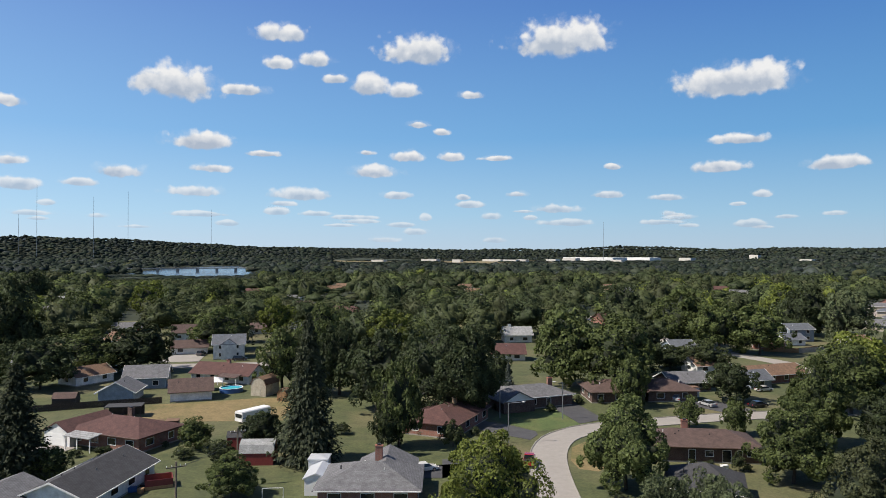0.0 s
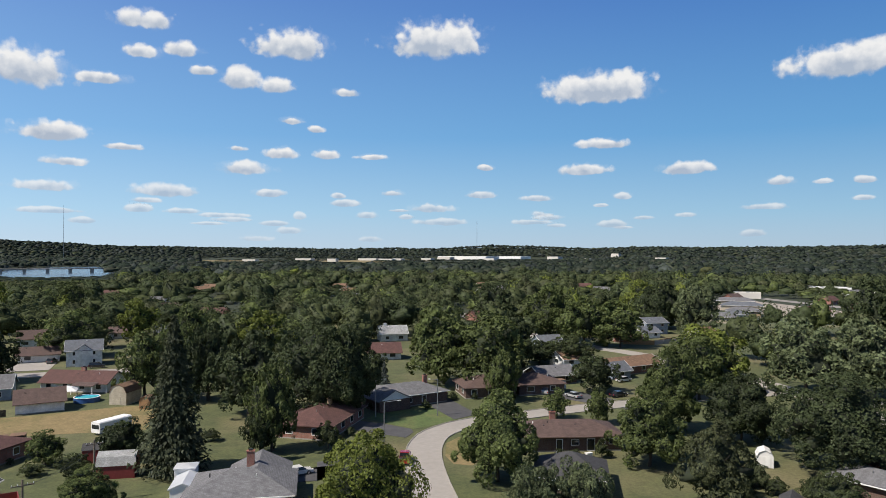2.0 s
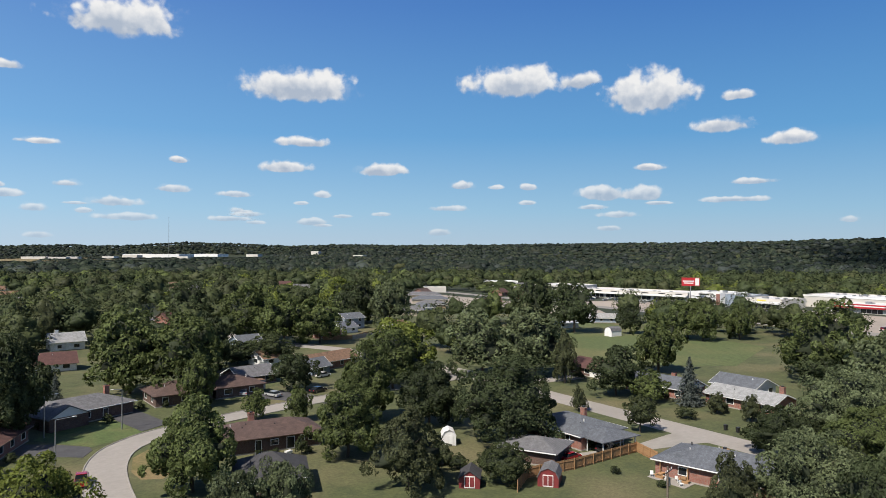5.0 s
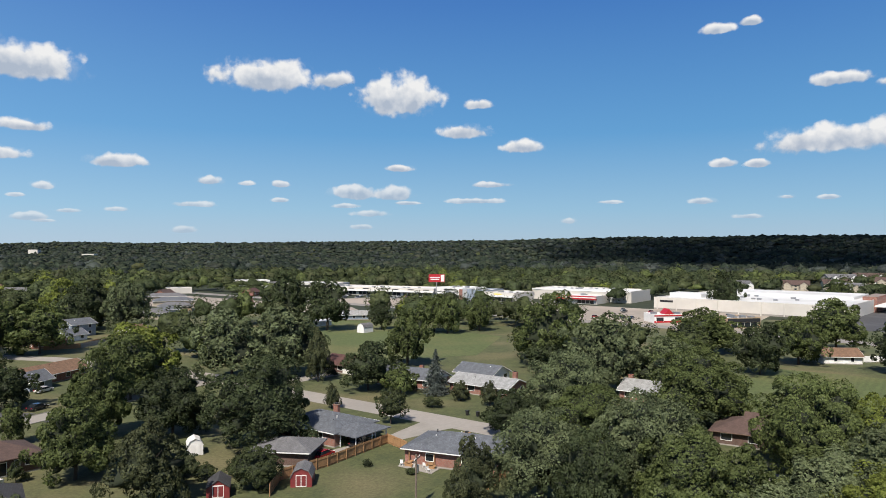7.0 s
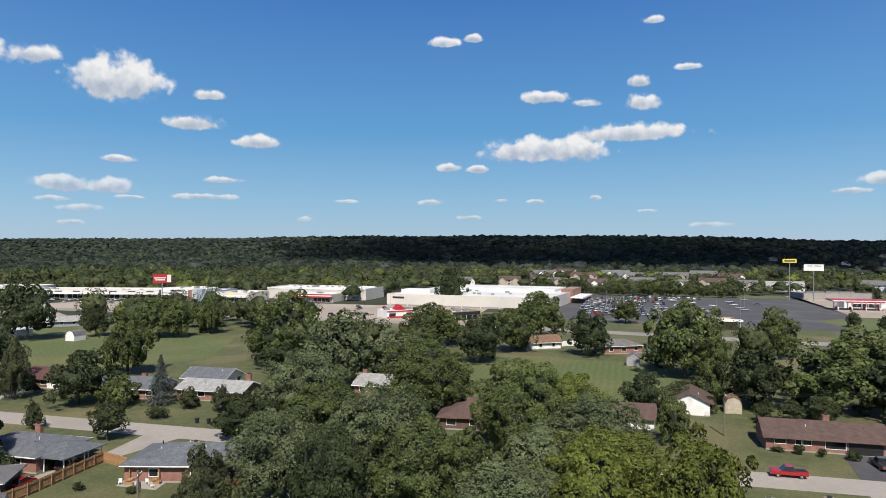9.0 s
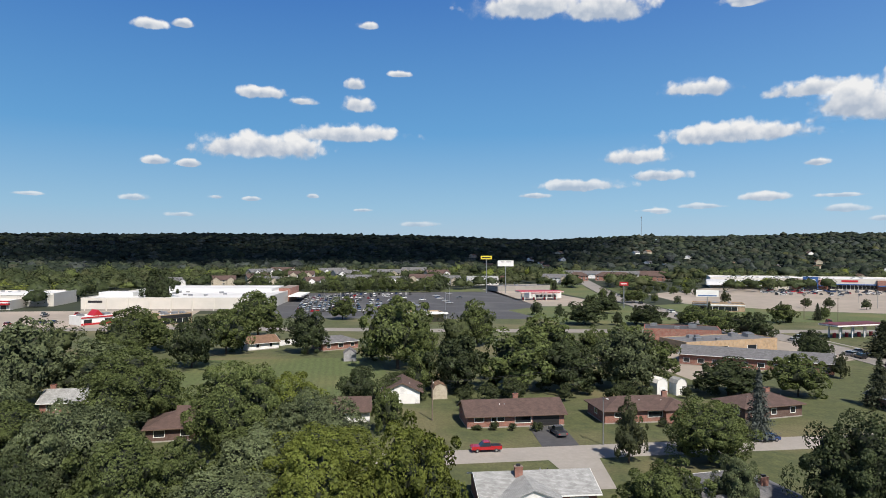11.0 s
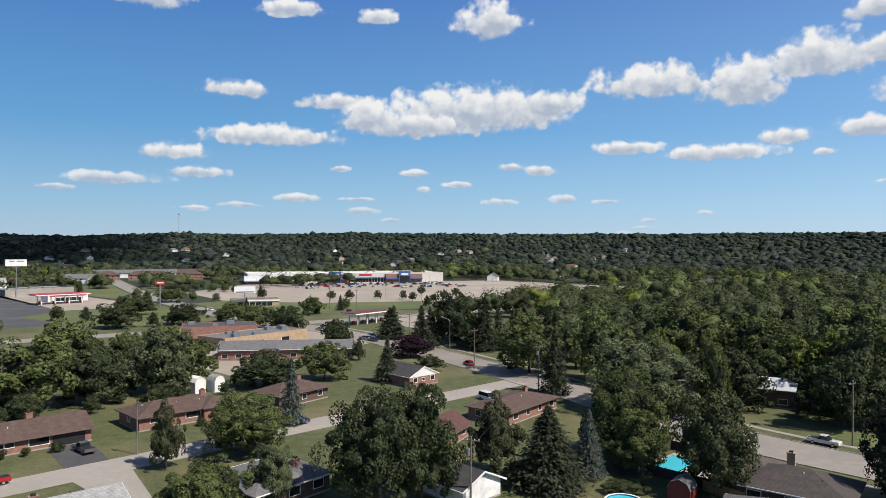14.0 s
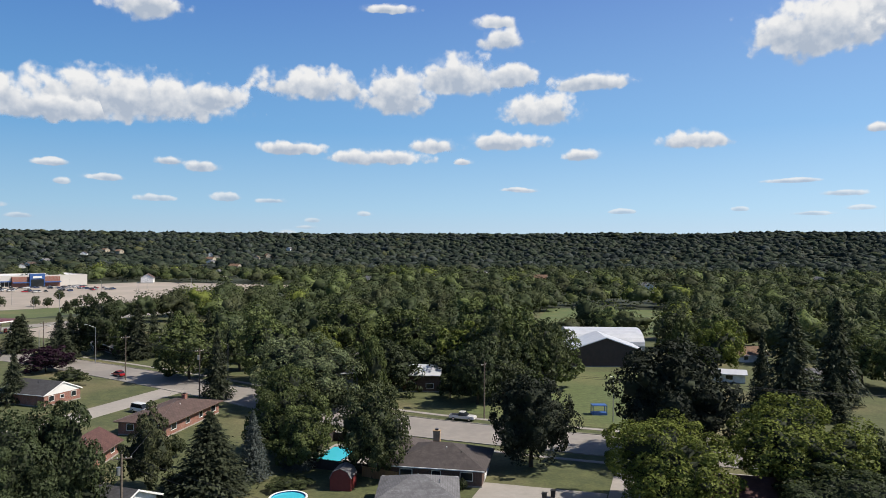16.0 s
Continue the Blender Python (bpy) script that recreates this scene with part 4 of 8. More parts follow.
def crown_shape(d, seed, shape):
    """Reach of a crown's outline in the directions d, uneven with the seed; z runs from the crown's middle."""
    bump = np.array([noise.noise((x * 1.5 + seed * 3.1, y * 1.5, z * 1.5)) + 0.6 * noise.noise((x * 3.4, y * 3.4 + seed, z * 3.4)) for x, y, z in d])
    reach = 0.97 + (0.1 if shape == "round" else 0.52) * bump
    p = d * reach[:, None]
    if shape == "cone":
        p[:, :2] *= (1.0 - 0.42 * np.clip(p[:, 2], -0.6, 1.0))[:, None]
        return p * np.array((0.42, 0.42, 0.48))
    if shape == "broad":
        p[:, 2] = np.where(p[:, 2] < 0, p[:, 2] * 0.86, p[:, 2])
    return p * np.array((0.45, 0.45, 0.46))


def crown_arrays(seed, lobes, per_lobe, card, shape="broad", ball=2, lobe=(0.04, 0.12), jitter=0.55, cut=False):
    """A leafy crown in a box one wide and one high: lobes of leaf sprays with hollows between, over an inner body that follows the lobes."""
    rng = np.random.default_rng(seed)
    mid = np.array((0, 0, 0.52))
    d = sphere_points(rng, lobes)
    d[:, 2] = np.where(d[:, 2] < -0.8, -d[:, 2], d[:, 2])
    rad = rng.uniform(lobe[0], lobe[1], lobes)
    cen = crown_shape(d, seed, shape) * rng.uniform(0.5, 1.13, (lobes, 1)) * (1 - rad[:, None])
    bv, bf = BALLS[ball]
    reach = np.linalg.norm(crown_shape(bv, seed, shape), axis=1) * (0.5 if not cut else 0.62)
    along = bv @ cen.T
    inside = rad[None] ** 2 * 0.5 - ((cen ** 2).sum(1)[None] - along ** 2)
    hit = np.where(inside > 0, along + np.sqrt(np.clip(inside, 0, None)), 0)
    core = bv * (np.maximum(reach, hit.max(1) * (0.8 if not cut else 0.9)) * rng.uniform(0.92, 1.06, len(bv)))[:, None] + mid
    e = sphere_points(rng, lobes * per_lobe)
    idx = np.repeat(np.arange(lobes), per_lobe)
    out = d[idx] * 0.4 + np.array((0, 0, 0.15))
    flip = np.einsum("ij,ij->i", e, out) < -0.15
    e[flip] *= -1
    pos = cen[idx] + e * (rad[idx] * rng.uniform(0.72, 1.14, len(idx)))[:, None]
    # sprays buried in a neighbouring lobe are never seen
    buried = np.zeros(len(pos), bool)
    for c, r in zip(cen, rad):
        buried |= ((pos - c) ** 2).sum(1) < (r * 0.78) ** 2
    pos, e, out = pos[~buried], e[~buried], out[~buried]
    if cut:
        bf = bf[bv[bf].mean(1)[:, 2] > -0.35]
    if not len(pos):
        return core, bf
    lv, lf = leaf_sprays(rng, pos + mid, e + out * 0.5, card, jitter)
    return np.concatenate([core, lv]), np.concatenate([bf, lf + len(core)])


def crown_mesh(seed, lobes, per_lobe, card, shape="broad", ball=4):
    v, f = crown_arrays(seed, lobes, per_lobe, card, shape, ball)
    m = raw_mesh("crown", v, [], f)
    m.materials.append(LEAF["oak"])
    # core faces take the painted shade tone, sprays the leaf colour
    m.materials.append(INNER_SHADE)
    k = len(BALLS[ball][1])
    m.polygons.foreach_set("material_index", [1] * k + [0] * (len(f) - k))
    return m


def spruce_mesh(seed, tiers, spokes, card, ragged=0.25):
    """A conifer: tiers of drooping boughs round a narrow dark core."""
    rng = np.random.default_rng(seed)
    pos, nor, size, ax = [], [], [], []
    for t in range(tiers):
        z = 0.06 + 0.93 * (t / tiers)
        w = (0.5 * (1 - z) ** 0.92 + 0.012) * rng.uniform(0.86, 1.06) * (0.74 + 0.3 * ((t % 5) / 4.0))
        k = max(4, int(spokes * (0.35 + 0.65 * (1 - z))))
        for s in range(k):
            a = rng.uniform(0, math.tau)
            wl_ = w * (1 + rng.uniform(-ragged, ragged * 0.5))
            for q in (0.3, 0.48, 0.65, 0.82, 0.96):
                rr = wl_ * q
                aa = a + rng.uniform(-0.2, 0.2)
                pos.append((math.cos(aa) * rr, math.sin(aa) * rr, z - 0.045 * q * q * (1 - z) + rng.uniform(-0.012, 0.012)))
                nor.append((math.cos(a) * 0.3, math.sin(a) * 0.3, 1.0))
                ax.append((math.cos(a), math.sin(a), -0.2))
                size.append(card * (0.75 + 0.5 * (1 - z)))
    pos, nor = np.array(pos), np.array(nor)
    lv, lt = leaf_sprays(rng, pos, nor, np.array(size), 0.35, 1.35, np.array(ax))
    n = 9
    cv = np.array([(0.2 * (1 - z) * math.cos(i * math.tau / n) * rng.uniform(0.8, 1.1), 0.2 * (1 - z) * math.sin(i * math.tau / n) * rng.uniform(0.8, 1.1), z) for z in (0.06, 0.3, 0.55, 0.8, 0.97) for i in range(n)])
    cq = np.array([(k * n + i, k * n + (i + 1) % n, (k + 1) * n + (i + 1) % n, (k + 1) * n + i) for k in range(4) for i in range(n)])
    return raw_mesh("crown", np.concatenate([cv, lv]), cq, lt + len(cv))


def trunk_mesh(seed, conifer=False):
    """A tapered trunk with limbs, one high; width is set against a crown one wide."""
    rng = random.Random(seed)
    b = Build()
    if conifer:
        b.tube((0, 0, -0.02), (0, 0, 0.9), 0.035, 0.006, 7)
        return b.mesh("trunk", BARK)
    p, r = Vector((0, 0, -0.02)), 0.034
    for z in (0.16, 0.32, 0.5, 0.68):
        q = Vector((rng.uniform(-0.02, 0.02), rng.uniform(-0.02, 0.02), z))
        b.tube(p, q, r, r * 0.8, 7, False)
        if z > 0.2:
            for k in range(3):
                a = rng.uniform(0, math.tau)
                e = q + Vector((math.cos(a) * 0.27, math.sin(a) * 0.27, rng.uniform(0.1, 0.2)))
                mid = q.lerp(e, 0.5) + Vector((0, 0, -0.02))
                b.tube(q, mid, r * 0.5, r * 0.32, 5, False)
                b.tube(mid, e, r * 0.32, r * 0.12, 5, False)
        p, r = q, r * 0.8
    return b.mesh("trunk", BARK)


CROWNS = {
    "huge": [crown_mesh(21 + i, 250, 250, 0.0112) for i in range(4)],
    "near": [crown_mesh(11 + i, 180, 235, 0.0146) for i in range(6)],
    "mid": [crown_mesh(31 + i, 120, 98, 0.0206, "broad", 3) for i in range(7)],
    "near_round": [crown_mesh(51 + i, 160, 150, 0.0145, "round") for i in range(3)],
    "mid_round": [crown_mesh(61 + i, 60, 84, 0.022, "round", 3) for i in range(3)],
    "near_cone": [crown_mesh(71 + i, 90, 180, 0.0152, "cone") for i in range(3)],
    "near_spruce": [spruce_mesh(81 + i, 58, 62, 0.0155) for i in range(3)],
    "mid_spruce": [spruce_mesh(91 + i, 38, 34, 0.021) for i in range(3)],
}
TRUNKS = [trunk_mesh(s) for s in range(4)]
SPRUCE_TRUNK = trunk_mesh(9, True)
TREES = []
NAMES = {"oak": ("tree", "broad green deciduous tree"), "dark": ("tree", "dense dark green deciduous tree"), "maple": ("tree", "large very dark maple tree"), "lime": ("tree", "bright yellow-green deciduous tree"),
         "sage": ("tree", "large silvery green maple tree"), "round": ("tree", "neatly rounded lawn tree"), "cone": ("tree", "upright olive green tree"), "bush": ("bush", "dense green shrub"),
         "spruce": ("tree", "tall dark spruce with drooping boughs"), "blue": ("tree", "pointed blue-grey spruce"), "purple": ("tree", "small purple-leaved plum tree")}
trng = random.Random(21)


def tree(kind, x, y, h, w, where="on a lawn", lod=None):
    near = (math.hypot(x, y) < (160 if w > 12 else 122)) if lod is None else lod
    if kind in ("spruce", "blue"):
        cm, tm = trng.choice(CROWNS["near_spruce" if near else "mid_spruce"]), SPRUCE_TRUNK
    elif kind == "cone":
        cm, tm = trng.choice(CROWNS["near_cone"]), trng.choice(TRUNKS)
    elif kind in ("round", "bush", "maple"):
        cm, tm = trng.choice(CROWNS["near_round" if near else "mid_round"]), trng.choice(TRUNKS)
    else:
        cm, tm = trng.choice(CROWNS[("huge" if w > 13.5 else "near") if near else "mid"]), trng.choice(TRUNKS)
    name, words = NAMES[kind]
    tall = " " + where
    ob = thing(name, pose(x, y, height(x, y), 0, 0, trng.uniform(0, 360)), words + tall, "shrub" if kind == "bush" else "tree")
    s = Matrix.Diagonal((w * 1.02, w * 1.02, h, 1))
    if kind not in ("spruce", "blue"):
        s = Matrix.Translation((0, 0, -h * 0.07)) @ Matrix.Diagonal((w * 1.02, w * 1.02, h * 1.07, 1))
    tk = Matrix.Diagonal((min(w, 0.8 * h), min(w, 0.8 * h), h, 1))
    part("trunk", tm, ob, m=tk)
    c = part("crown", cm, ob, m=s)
    if not cm.materials:
        cm.materials.append(LEAF["oak"])
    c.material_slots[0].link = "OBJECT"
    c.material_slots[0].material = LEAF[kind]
    TREES.append((x, y, w * 0.5))
    return ob


tree("spruce", -67, 110, 18.7, 14.9)
tree("oak", -62, 111, 5.3, 6.6)
tree("oak", -45, 128, 5.5, 6.8)
tree("bush", -38, 120, 3.9, 6.5)
tree("oak", -31, 103, 5.8, 8.5)
tree("dark", -33, 129, 6.6, 8.2)
tree("spruce", -23, 120, 26.0, 14.2)
tree("oak", -42, 184, 15.5, 12.5)
tree("dark", -15, 161, 17.5, 16.0)
tree("oak", -8, 130, 15.7, 8.9)
tree("dark", -10, 129, 8.6, 6.4)
tree("dark", 1, 154, 20.2, 21.0)
tree("dark", 6, 153, 17.2, 12.8)
tree("bush", 2, 130, 4.9, 5.1)
tree("lime", 6, 83, 14.5, 13.6)
tree("oak", 28, 107, 13.0, 13.0)
tree("oak", 44, 164, 12.4, 8.8)
tree("oak", 34, 189, 20.1, 21.0)
tree("dark", 58, 207, 17.8, 16.9)
tree("blue", 17, 181, 8.0, 4.7)
tree("dark", 70, 171, 9.9, 13.3)
tree("oak", 51, 145, 6.2, 5.7)
tree("oak", 58, 139, 7.3, 5.9)
tree("dark", -26, 177, 18.5, 12.3)
tree("dark", -90, 209, 15.1, 20.6)
tree("oak", -103, 204, 12.3, 21.0)
tree("dark", -105, 183, 13.2, 18.4)
tree("oak", -83, 257, 15.5, 21.0)
tree("lime", -69, 291, 16.4, 16.3)
tree("oak", -158, 309, 17.4, 21.0)
tree("lime", -164, 391, 18.9, 21.0)
tree("dark", -275, 471, 22.8, 21.0)
tree("oak", -125, 393, 19.0, 21.0)
tree("oak", -39, 231, 18.6, 16.2)
tree("oak", 55, 110, 12.2, 12.6)
tree("lime", 111, 185, 14.3, 13.2)
tree("cone", 55, 90, 12.0, 11.6)
tree("dark", 84, 101, 15.3, 19.4)
tree("dark", 79, 121, 12.0, 13.5)
tree("oak", 70, 131, 14.5, 13.0)
tree("oak", 92, 158, 15.2, 19.0)
tree("dark", 66, 98, 3.4, 5.0)
tree("sage", 123, 160, 18.1, 21.0)
tree("sage", 135, 151, 18.5, 21.0)
tree("cone", 135, 139, 13.8, 7.2)
tree("dark", 218, 246, 25.1, 21.0)
tree("dark", 222, 223, 23.5, 20.6)
tree("cone", 114, 113, 5.3, 3.7)
tree("round", 111, 93, 7.4, 7.8)
tree("dark", 134, 120, 12.0, 13.9)
tree("oak", 135, 110, 7.2, 8.6)
tree("blue", 140, 103, 11.5, 8.6)
tree("oak", 170, 136, 17.8, 14.6)
tree("oak", 245, 181, 16.4, 20.2)
tree("dark", 239, 206, 13.0, 10.7)
tree("cone", 137.5, 93.8, 4.7, 4.6)
tree("cone", 137.1, 85.4, 5.6, 4.6)
tree("bush", 69, 84, 6.3, 8.2)
tree("bush", 59, 98, 1.8, 2.6)
tree("bush", 81, 215, 9.2, 17.4)
tree("dark", 71, 219, 7.4, 14.0)
tree("dark", 158, 308, 20.8, 21.0)
tree("oak", 93, 273, 20.9, 21.0)
tree("dark", 89, 349, 20.1, 21.0)
tree("oak", 44, 179, 19.1, 21.0)
tree("cone", 79, 52, 10.4, 7.5)
tree("sage", 88, 46, 13.6, 14.0)
tree("sage", 127, 61, 15.6, 16.1)
tree("oak", 195, 101, 21.8, 21.0)
tree("sage", 167, 71, 18.9, 21.0)
tree("dark", 118, 68, 8.8, 12.4)
tree("oak", 118, 53, 11.4, 15.8)
tree("sage", 98, 35, 15.5, 14.8)
tree("oak", 91, 26, 13.1, 14.8)
tree("oak", 250, 71, 14.6, 21.0)
tree("sage", 175, 58, 13.1, 21.0)
tree("oak", 151, 40, 12.1, 18.4)
tree("dark", 218, 44, 14.4, 14.3)
tree("oak", 244, 38, 15.3, 17.1)
tree("oak", 283, 32, 18.2, 21.0)
tree("dark", 242, 11, 14.5, 15.0)
tree("oak", 355, -1, 11.1, 15.0)
tree("oak", 127, 18, 14.8, 16.9)
tree("lime", 123, 8, 14.2, 14.7)
tree("oak", 106, 13, 9.5, 13.3)
tree("sage", 88, 14, 8.8, 14.6)
tree("lime", 99, 2, 11.2, 16.4)
tree("oak", 261, 168, 15.0, 11.8)
tree("oak", 245, 174, 16.9, 13.7)
tree("dark", 190, 99, 8.6, 14.7)
tree("oak", 118, 15, 16.1, 14.5)
tree("sage", 112, 4, 13.4, 14.6)
tree("dark", 111, 38, 11.4, 16.9)
tree("oak", 145, 42, 14.7, 19.0)
tree("lime", 84, 3, 12.4, 11.2)
tree("lime", 86, -9, 14.8, 11.9)
tree("dark", 158, -4, 9.1, 10.0)
tree("bush", 225, -10, 5.3, 10.5)
tree("oak", 208, -17, 21.6, 20.8)
tree("oak", 136, -9, 8.7, 6.3)
tree("oak", 174, -20, 9.8, 8.0)
tree("oak", 255, -50, 15.7, 14.8)
tree("dark", 172, -29, 14.7, 15.9)
tree("oak", 172, -44, 15.7, 20.2)
tree("dark", 169, -56, 12.9, 16.2)
tree("oak", 212, -64, 14.3, 20.2)
tree("sage", 168.2, -71.9, 15.6, 17.5)
tree("oak", 182, -85, 11.0, 14.0)
tree("cone", 112, -48, 10.0, 6.2)
tree("oak", 110, -61.6, 10.0, 14.2)
tree("oak", 86.5, -42.2, 8.0, 10.0)
tree("blue", 122, -78, 13.8, 7.2)
tree("dark", 75.6, -62.2, 16.0, 13.9)
tree("dark", 71.8, -67.2, 14.2, 11.4)
tree("sage", 85.3, -51.7, 8.1, 5.6)
tree("spruce", 143, -121, 11.8, 9.2)
tree("oak", 156, -110, 10.5, 13.7)
tree("dark", 160, -94, 8.6, 17.6)
tree("dark", 204, -150, 7.9, 9.9)
tree("cone", 176, -137, 6.6, 4.8)
tree("purple", 170, -154, 7.3, 13.8)
tree("bush", 147, -140, 4.6, 9.5)
tree("spruce", 210, -179, 12.4, 16.3)
tree("spruce", 185, -177, 14.4, 12.3)
tree("oak", 255, 67, 13.1, 21.0)
tree("dark", 434, 106, 22.3, 19.1)
tree("dark", 279, -19, 13.3, 10.8)
tree("cone", 73.6, -84.8, 11.3, 8.6)
tree("spruce", 63.5, -85.4, 12.4, 15.0)
tree("blue", 61.7, -93.5, 10.9, 6.6)
tree("spruce", 103, -141, 16.4, 10.0)
tree("oak", 63.5, -106.5, 14.2, 14.4)
tree("round", 44.6, -100.5, 14.6, 12.2)
tree("blue", 58, -100.5, 8.2, 7.2)
tree("sage", 79, -139, 15.0, 22.5)
tree("spruce", 163, -182, 17.8, 14.8)
tree("dark", 182, -184, 18.8, 17.7)
tree("spruce", 179, -167, 15.8, 13.0)
tree("spruce", 209, -180, 13.2, 12.6)
tree("oak", 103, -163, 17.5, 17.0)
tree("oak", 125, -159, 16.2, 19.9)
tree("maple", 22.4, -114.3, 15.2, 14.8)
tree("maple", -0.2, -127, 19.6, 23.0)
tree("lime", -12, -219, 14.5, 14.6)
tree("lime", 0.5, -101, 12.0, 16.5)
tree("lime", -16.8, -111.7, 14.0, 20.0)
tree("spruce", -24, -168, 23.9, 18.6)
tree("spruce", -36, -184, 24.4, 15.5)
tree("dark", -29, -117, 8.2, 9.7)
tree("dark", -21, -101, 8.0, 18.1)
tree("spruce", -32, -166, 10.1, 10.3)
tree("spruce", -19, -175, 16.8, 8.8)
tree("oak", -13, -241, 15.0, 17.0)
tree("round", 1, -262, 15.0, 17.0)
tree("round", 43, -173, 18.7, 17.6)
tree("oak", -48, -214, 12.1, 13.6)
tree("oak", 66, -147, 15.0, 8.0)
tree("oak", 100, -199, 17.8, 21.0)
tree("oak", 80, -207, 17.8, 21.0)
tree("oak", 58, -215, 19.7, 21.0)
tree("bush", 51, -160, 6.0, 7.0)
tree("oak", 42, -176, 18.0, 17.4)
tree("round", 34, -190, 16.6, 15.7)
tree("oak", 35, -170, 13.7, 12.6)
tree("lime", 51, -178, 16.5, 17.5)
tree("spruce", 392, -157, 11.3, 13.2)
tree("dark", 309, -142, 8.8, 17.9)
tree("oak", 274, -158, 10.0, 15.4)
tree("dark", 253, -159, 11.2, 18.7)
tree("oak", 312, -212, 9.3, 13.8)
tree("dark", 213, -155, 9.0, 10.3)
tree("oak", 307, -164, 9.0, 14.4)
tree("dark", 370, -142, 9.7, 20.9)
tree("dark", 317, -114, 10.4, 21.0)
tree("oak", 440, -192, 8.6, 18.1)
tree("oak", 46, -176, 16.5, 15.0)
tree("oak", 40, -178, 19.4, 18.4)
tree("round", 31, -175, 17.3, 13.9)
tree("dark", 43, -155.5, 14.4, 13.0)
tree("round", 38, -161, 12.4, 12.8)
tree("lime", 100, 167, 16.3, 20.1)
tree("sage", 102, 11, 10.9, 12.9)
tree("oak", 91, 20, 10.6, 10.3)
tree("dark", 84, 37, 11.8, 9.1)
tree("dark", -136, 218, 26.0, 21.0)
tree("lime", -17, 232, 17.2, 17.7)
tree("oak", 99, 296, 20.2, 21.0)
tree("oak", 100, 254, 19.4, 21.0)
tree("oak", 113, 250, 16.7, 21.0)
tree("sage", 166, 288, 21.6, 21.0)
tree("lime", 167, 342, 20.7, 21.0)
tree("sage", 26, 81, 9.8, 7.5)
tree("sage", 32, 81, 9.9, 7.5)
tree("dark", -35, 131, 4.8, 6.4)
tree("dark", -32, 177, 12.8, 11.1)
tree("dark", 65.0, -158.6, 12.4, 15.3, "beside the arterial road", False)
tree("dark", 55.4, -172.0, 9.8, 13.4, "beside the arterial road", False)
tree("dark", 37.8, -167.0, 12.3, 14.6, "beside the arterial road", False)
tree("oak", 29.8, -181.0, 14.2, 17.0, "beside the arterial road", False)
tree("dark", 79.1, -159.7, 11.5, 10.6, "beside the arterial road", False)
tree("bush", 80.9, -99.4, 3.7, 4.3, "in a garden", False)
tree("bush", 65.0, -83.9, 2.3, 6.7, "in a garden", False)
tree("bush", 69.2, -85.8, 2.5, 6.9, "in a garden", False)
tree("oak", 57.6, -100.7, 8.7, 9.5)
tree("bush", 62.6, -85.4, 1.9, 5.9, "in a garden", False)
tree("dark", 71.0, -139.1, 6.0, 7.5)
tree("bush", 54.2, -92.3, 1.5, 7.9, "in a garden", False)
tree("oak", 168, -183, 13.0, 11.0, "beside the arterial road", False)
tree("spruce", 167, -194, 15.0, 9.0, "beside the arterial road", False)
tree("oak", 153, -192, 14.0, 12.0, "beside the arterial road", False)
tree("spruce", 201, -199, 14.0, 9.0, "beside the arterial road", False)
tree("spruce", 154, -206, 15.0, 9.0, "beside the arterial road", False)
tree("oak", 155, -220, 13.0, 13.0, "beside the arterial road", False)
tree("spruce", 212, -181, 12.0, 8.0, "beside the arterial road", False)
tree("spruce", 169, -205, 14.0, 8.0, "beside the arterial road", False)
# shrubs planted along house walls
yard = random.Random(64)
for x, y, n in ((142, -35, 5), (142, -63, 4), (45.5, 125.5, 4), (97, 97.5, 4), (98, 68, 4), (147, 115.5, 4), (150, 94, 4), (20, 167, 4), (-60, 133, 4), (-10.5, 104, 4), (1, 146, 4), (35, -106, 3), (96, -118, 3), (141.5, -125, 3), (42, 174, 3), (152, 143, 3)):
    for k in range(n):
        d = math.hypot(x, y)
        u = yard.uniform(-8, 8)
        f = (d - 7.5) / d
        px, py = x * f - y / d * u, y * f + x / d * u
        if 114 > px or px > 124:
            tree("bush", px, py, yard.uniform(0.9, 2.0), yard.uniform(1.3, 2.6), "planted beside a house", False)
for px, py, h, w in ((60, 98, 2, 4), (63, 95, 1.6, 3), (-23, 131, 2, 3.5), (-20, 139, 2.2, 4), (49, 116, 3.2, 2.6), (33, 119, 2.5, 2), (-36, 137, 2, 3), (-45, 122, 2, 4), (86, 60, 1.5, 3), (87, 78, 1.2, 2), (128, 95, 2.5, 5), (127, 104, 1.8, 3.5), (133, 70, 1.8, 3), (71, 91, 3, 5), (67, 94, 2.5, 4), (58, 100, 1.6, 3.4), (152, -28, 3, 5), (158, -40, 2.6, 4), (170, -30, 3, 6), (165, -60, 3, 5)):
    tree("bush", px, py, h, w, "in a garden", False)

for k in range(34):
    x, y = yard.uniform(157, 190), yard.uniform(-100, -12)
    h = yard.uniform(2.5, 5.5)
    tree("bush", x, y, h, h * yard.uniform(1.0, 1.5), "in a thicket behind the gardens", False)


# ---- vehicles ----
CARPAINT = {k: mat(k + " car paint", c, tuple(v * 0.9 for v in c), 0.5, 0.25, coat=0.6) for k, c in
            (("white", (0.6048, 0.6048, 0.5964)), ("silver", (0.315, 0.3225, 0.33)), ("black", (0.01125, 0.01125, 0.0135)), ("red", (0.315, 0.01125, 0.015)), ("blue", (0.0225, 0.045, 0.12)), ("grey", (0.09, 0.09375, 0.0975)))}
TYRE = Build().tube((0, -0.11, 0), (0, 0.11, 0), 0.34, 0.34, 14).mesh("tyre", RUBBER)
RIM = Build().tube((0, -0.125, 0), (0, 0.125, 0), 0.2, 0.2, 10).mesh("rim", CHROME)
CAR_SHAPES = {}


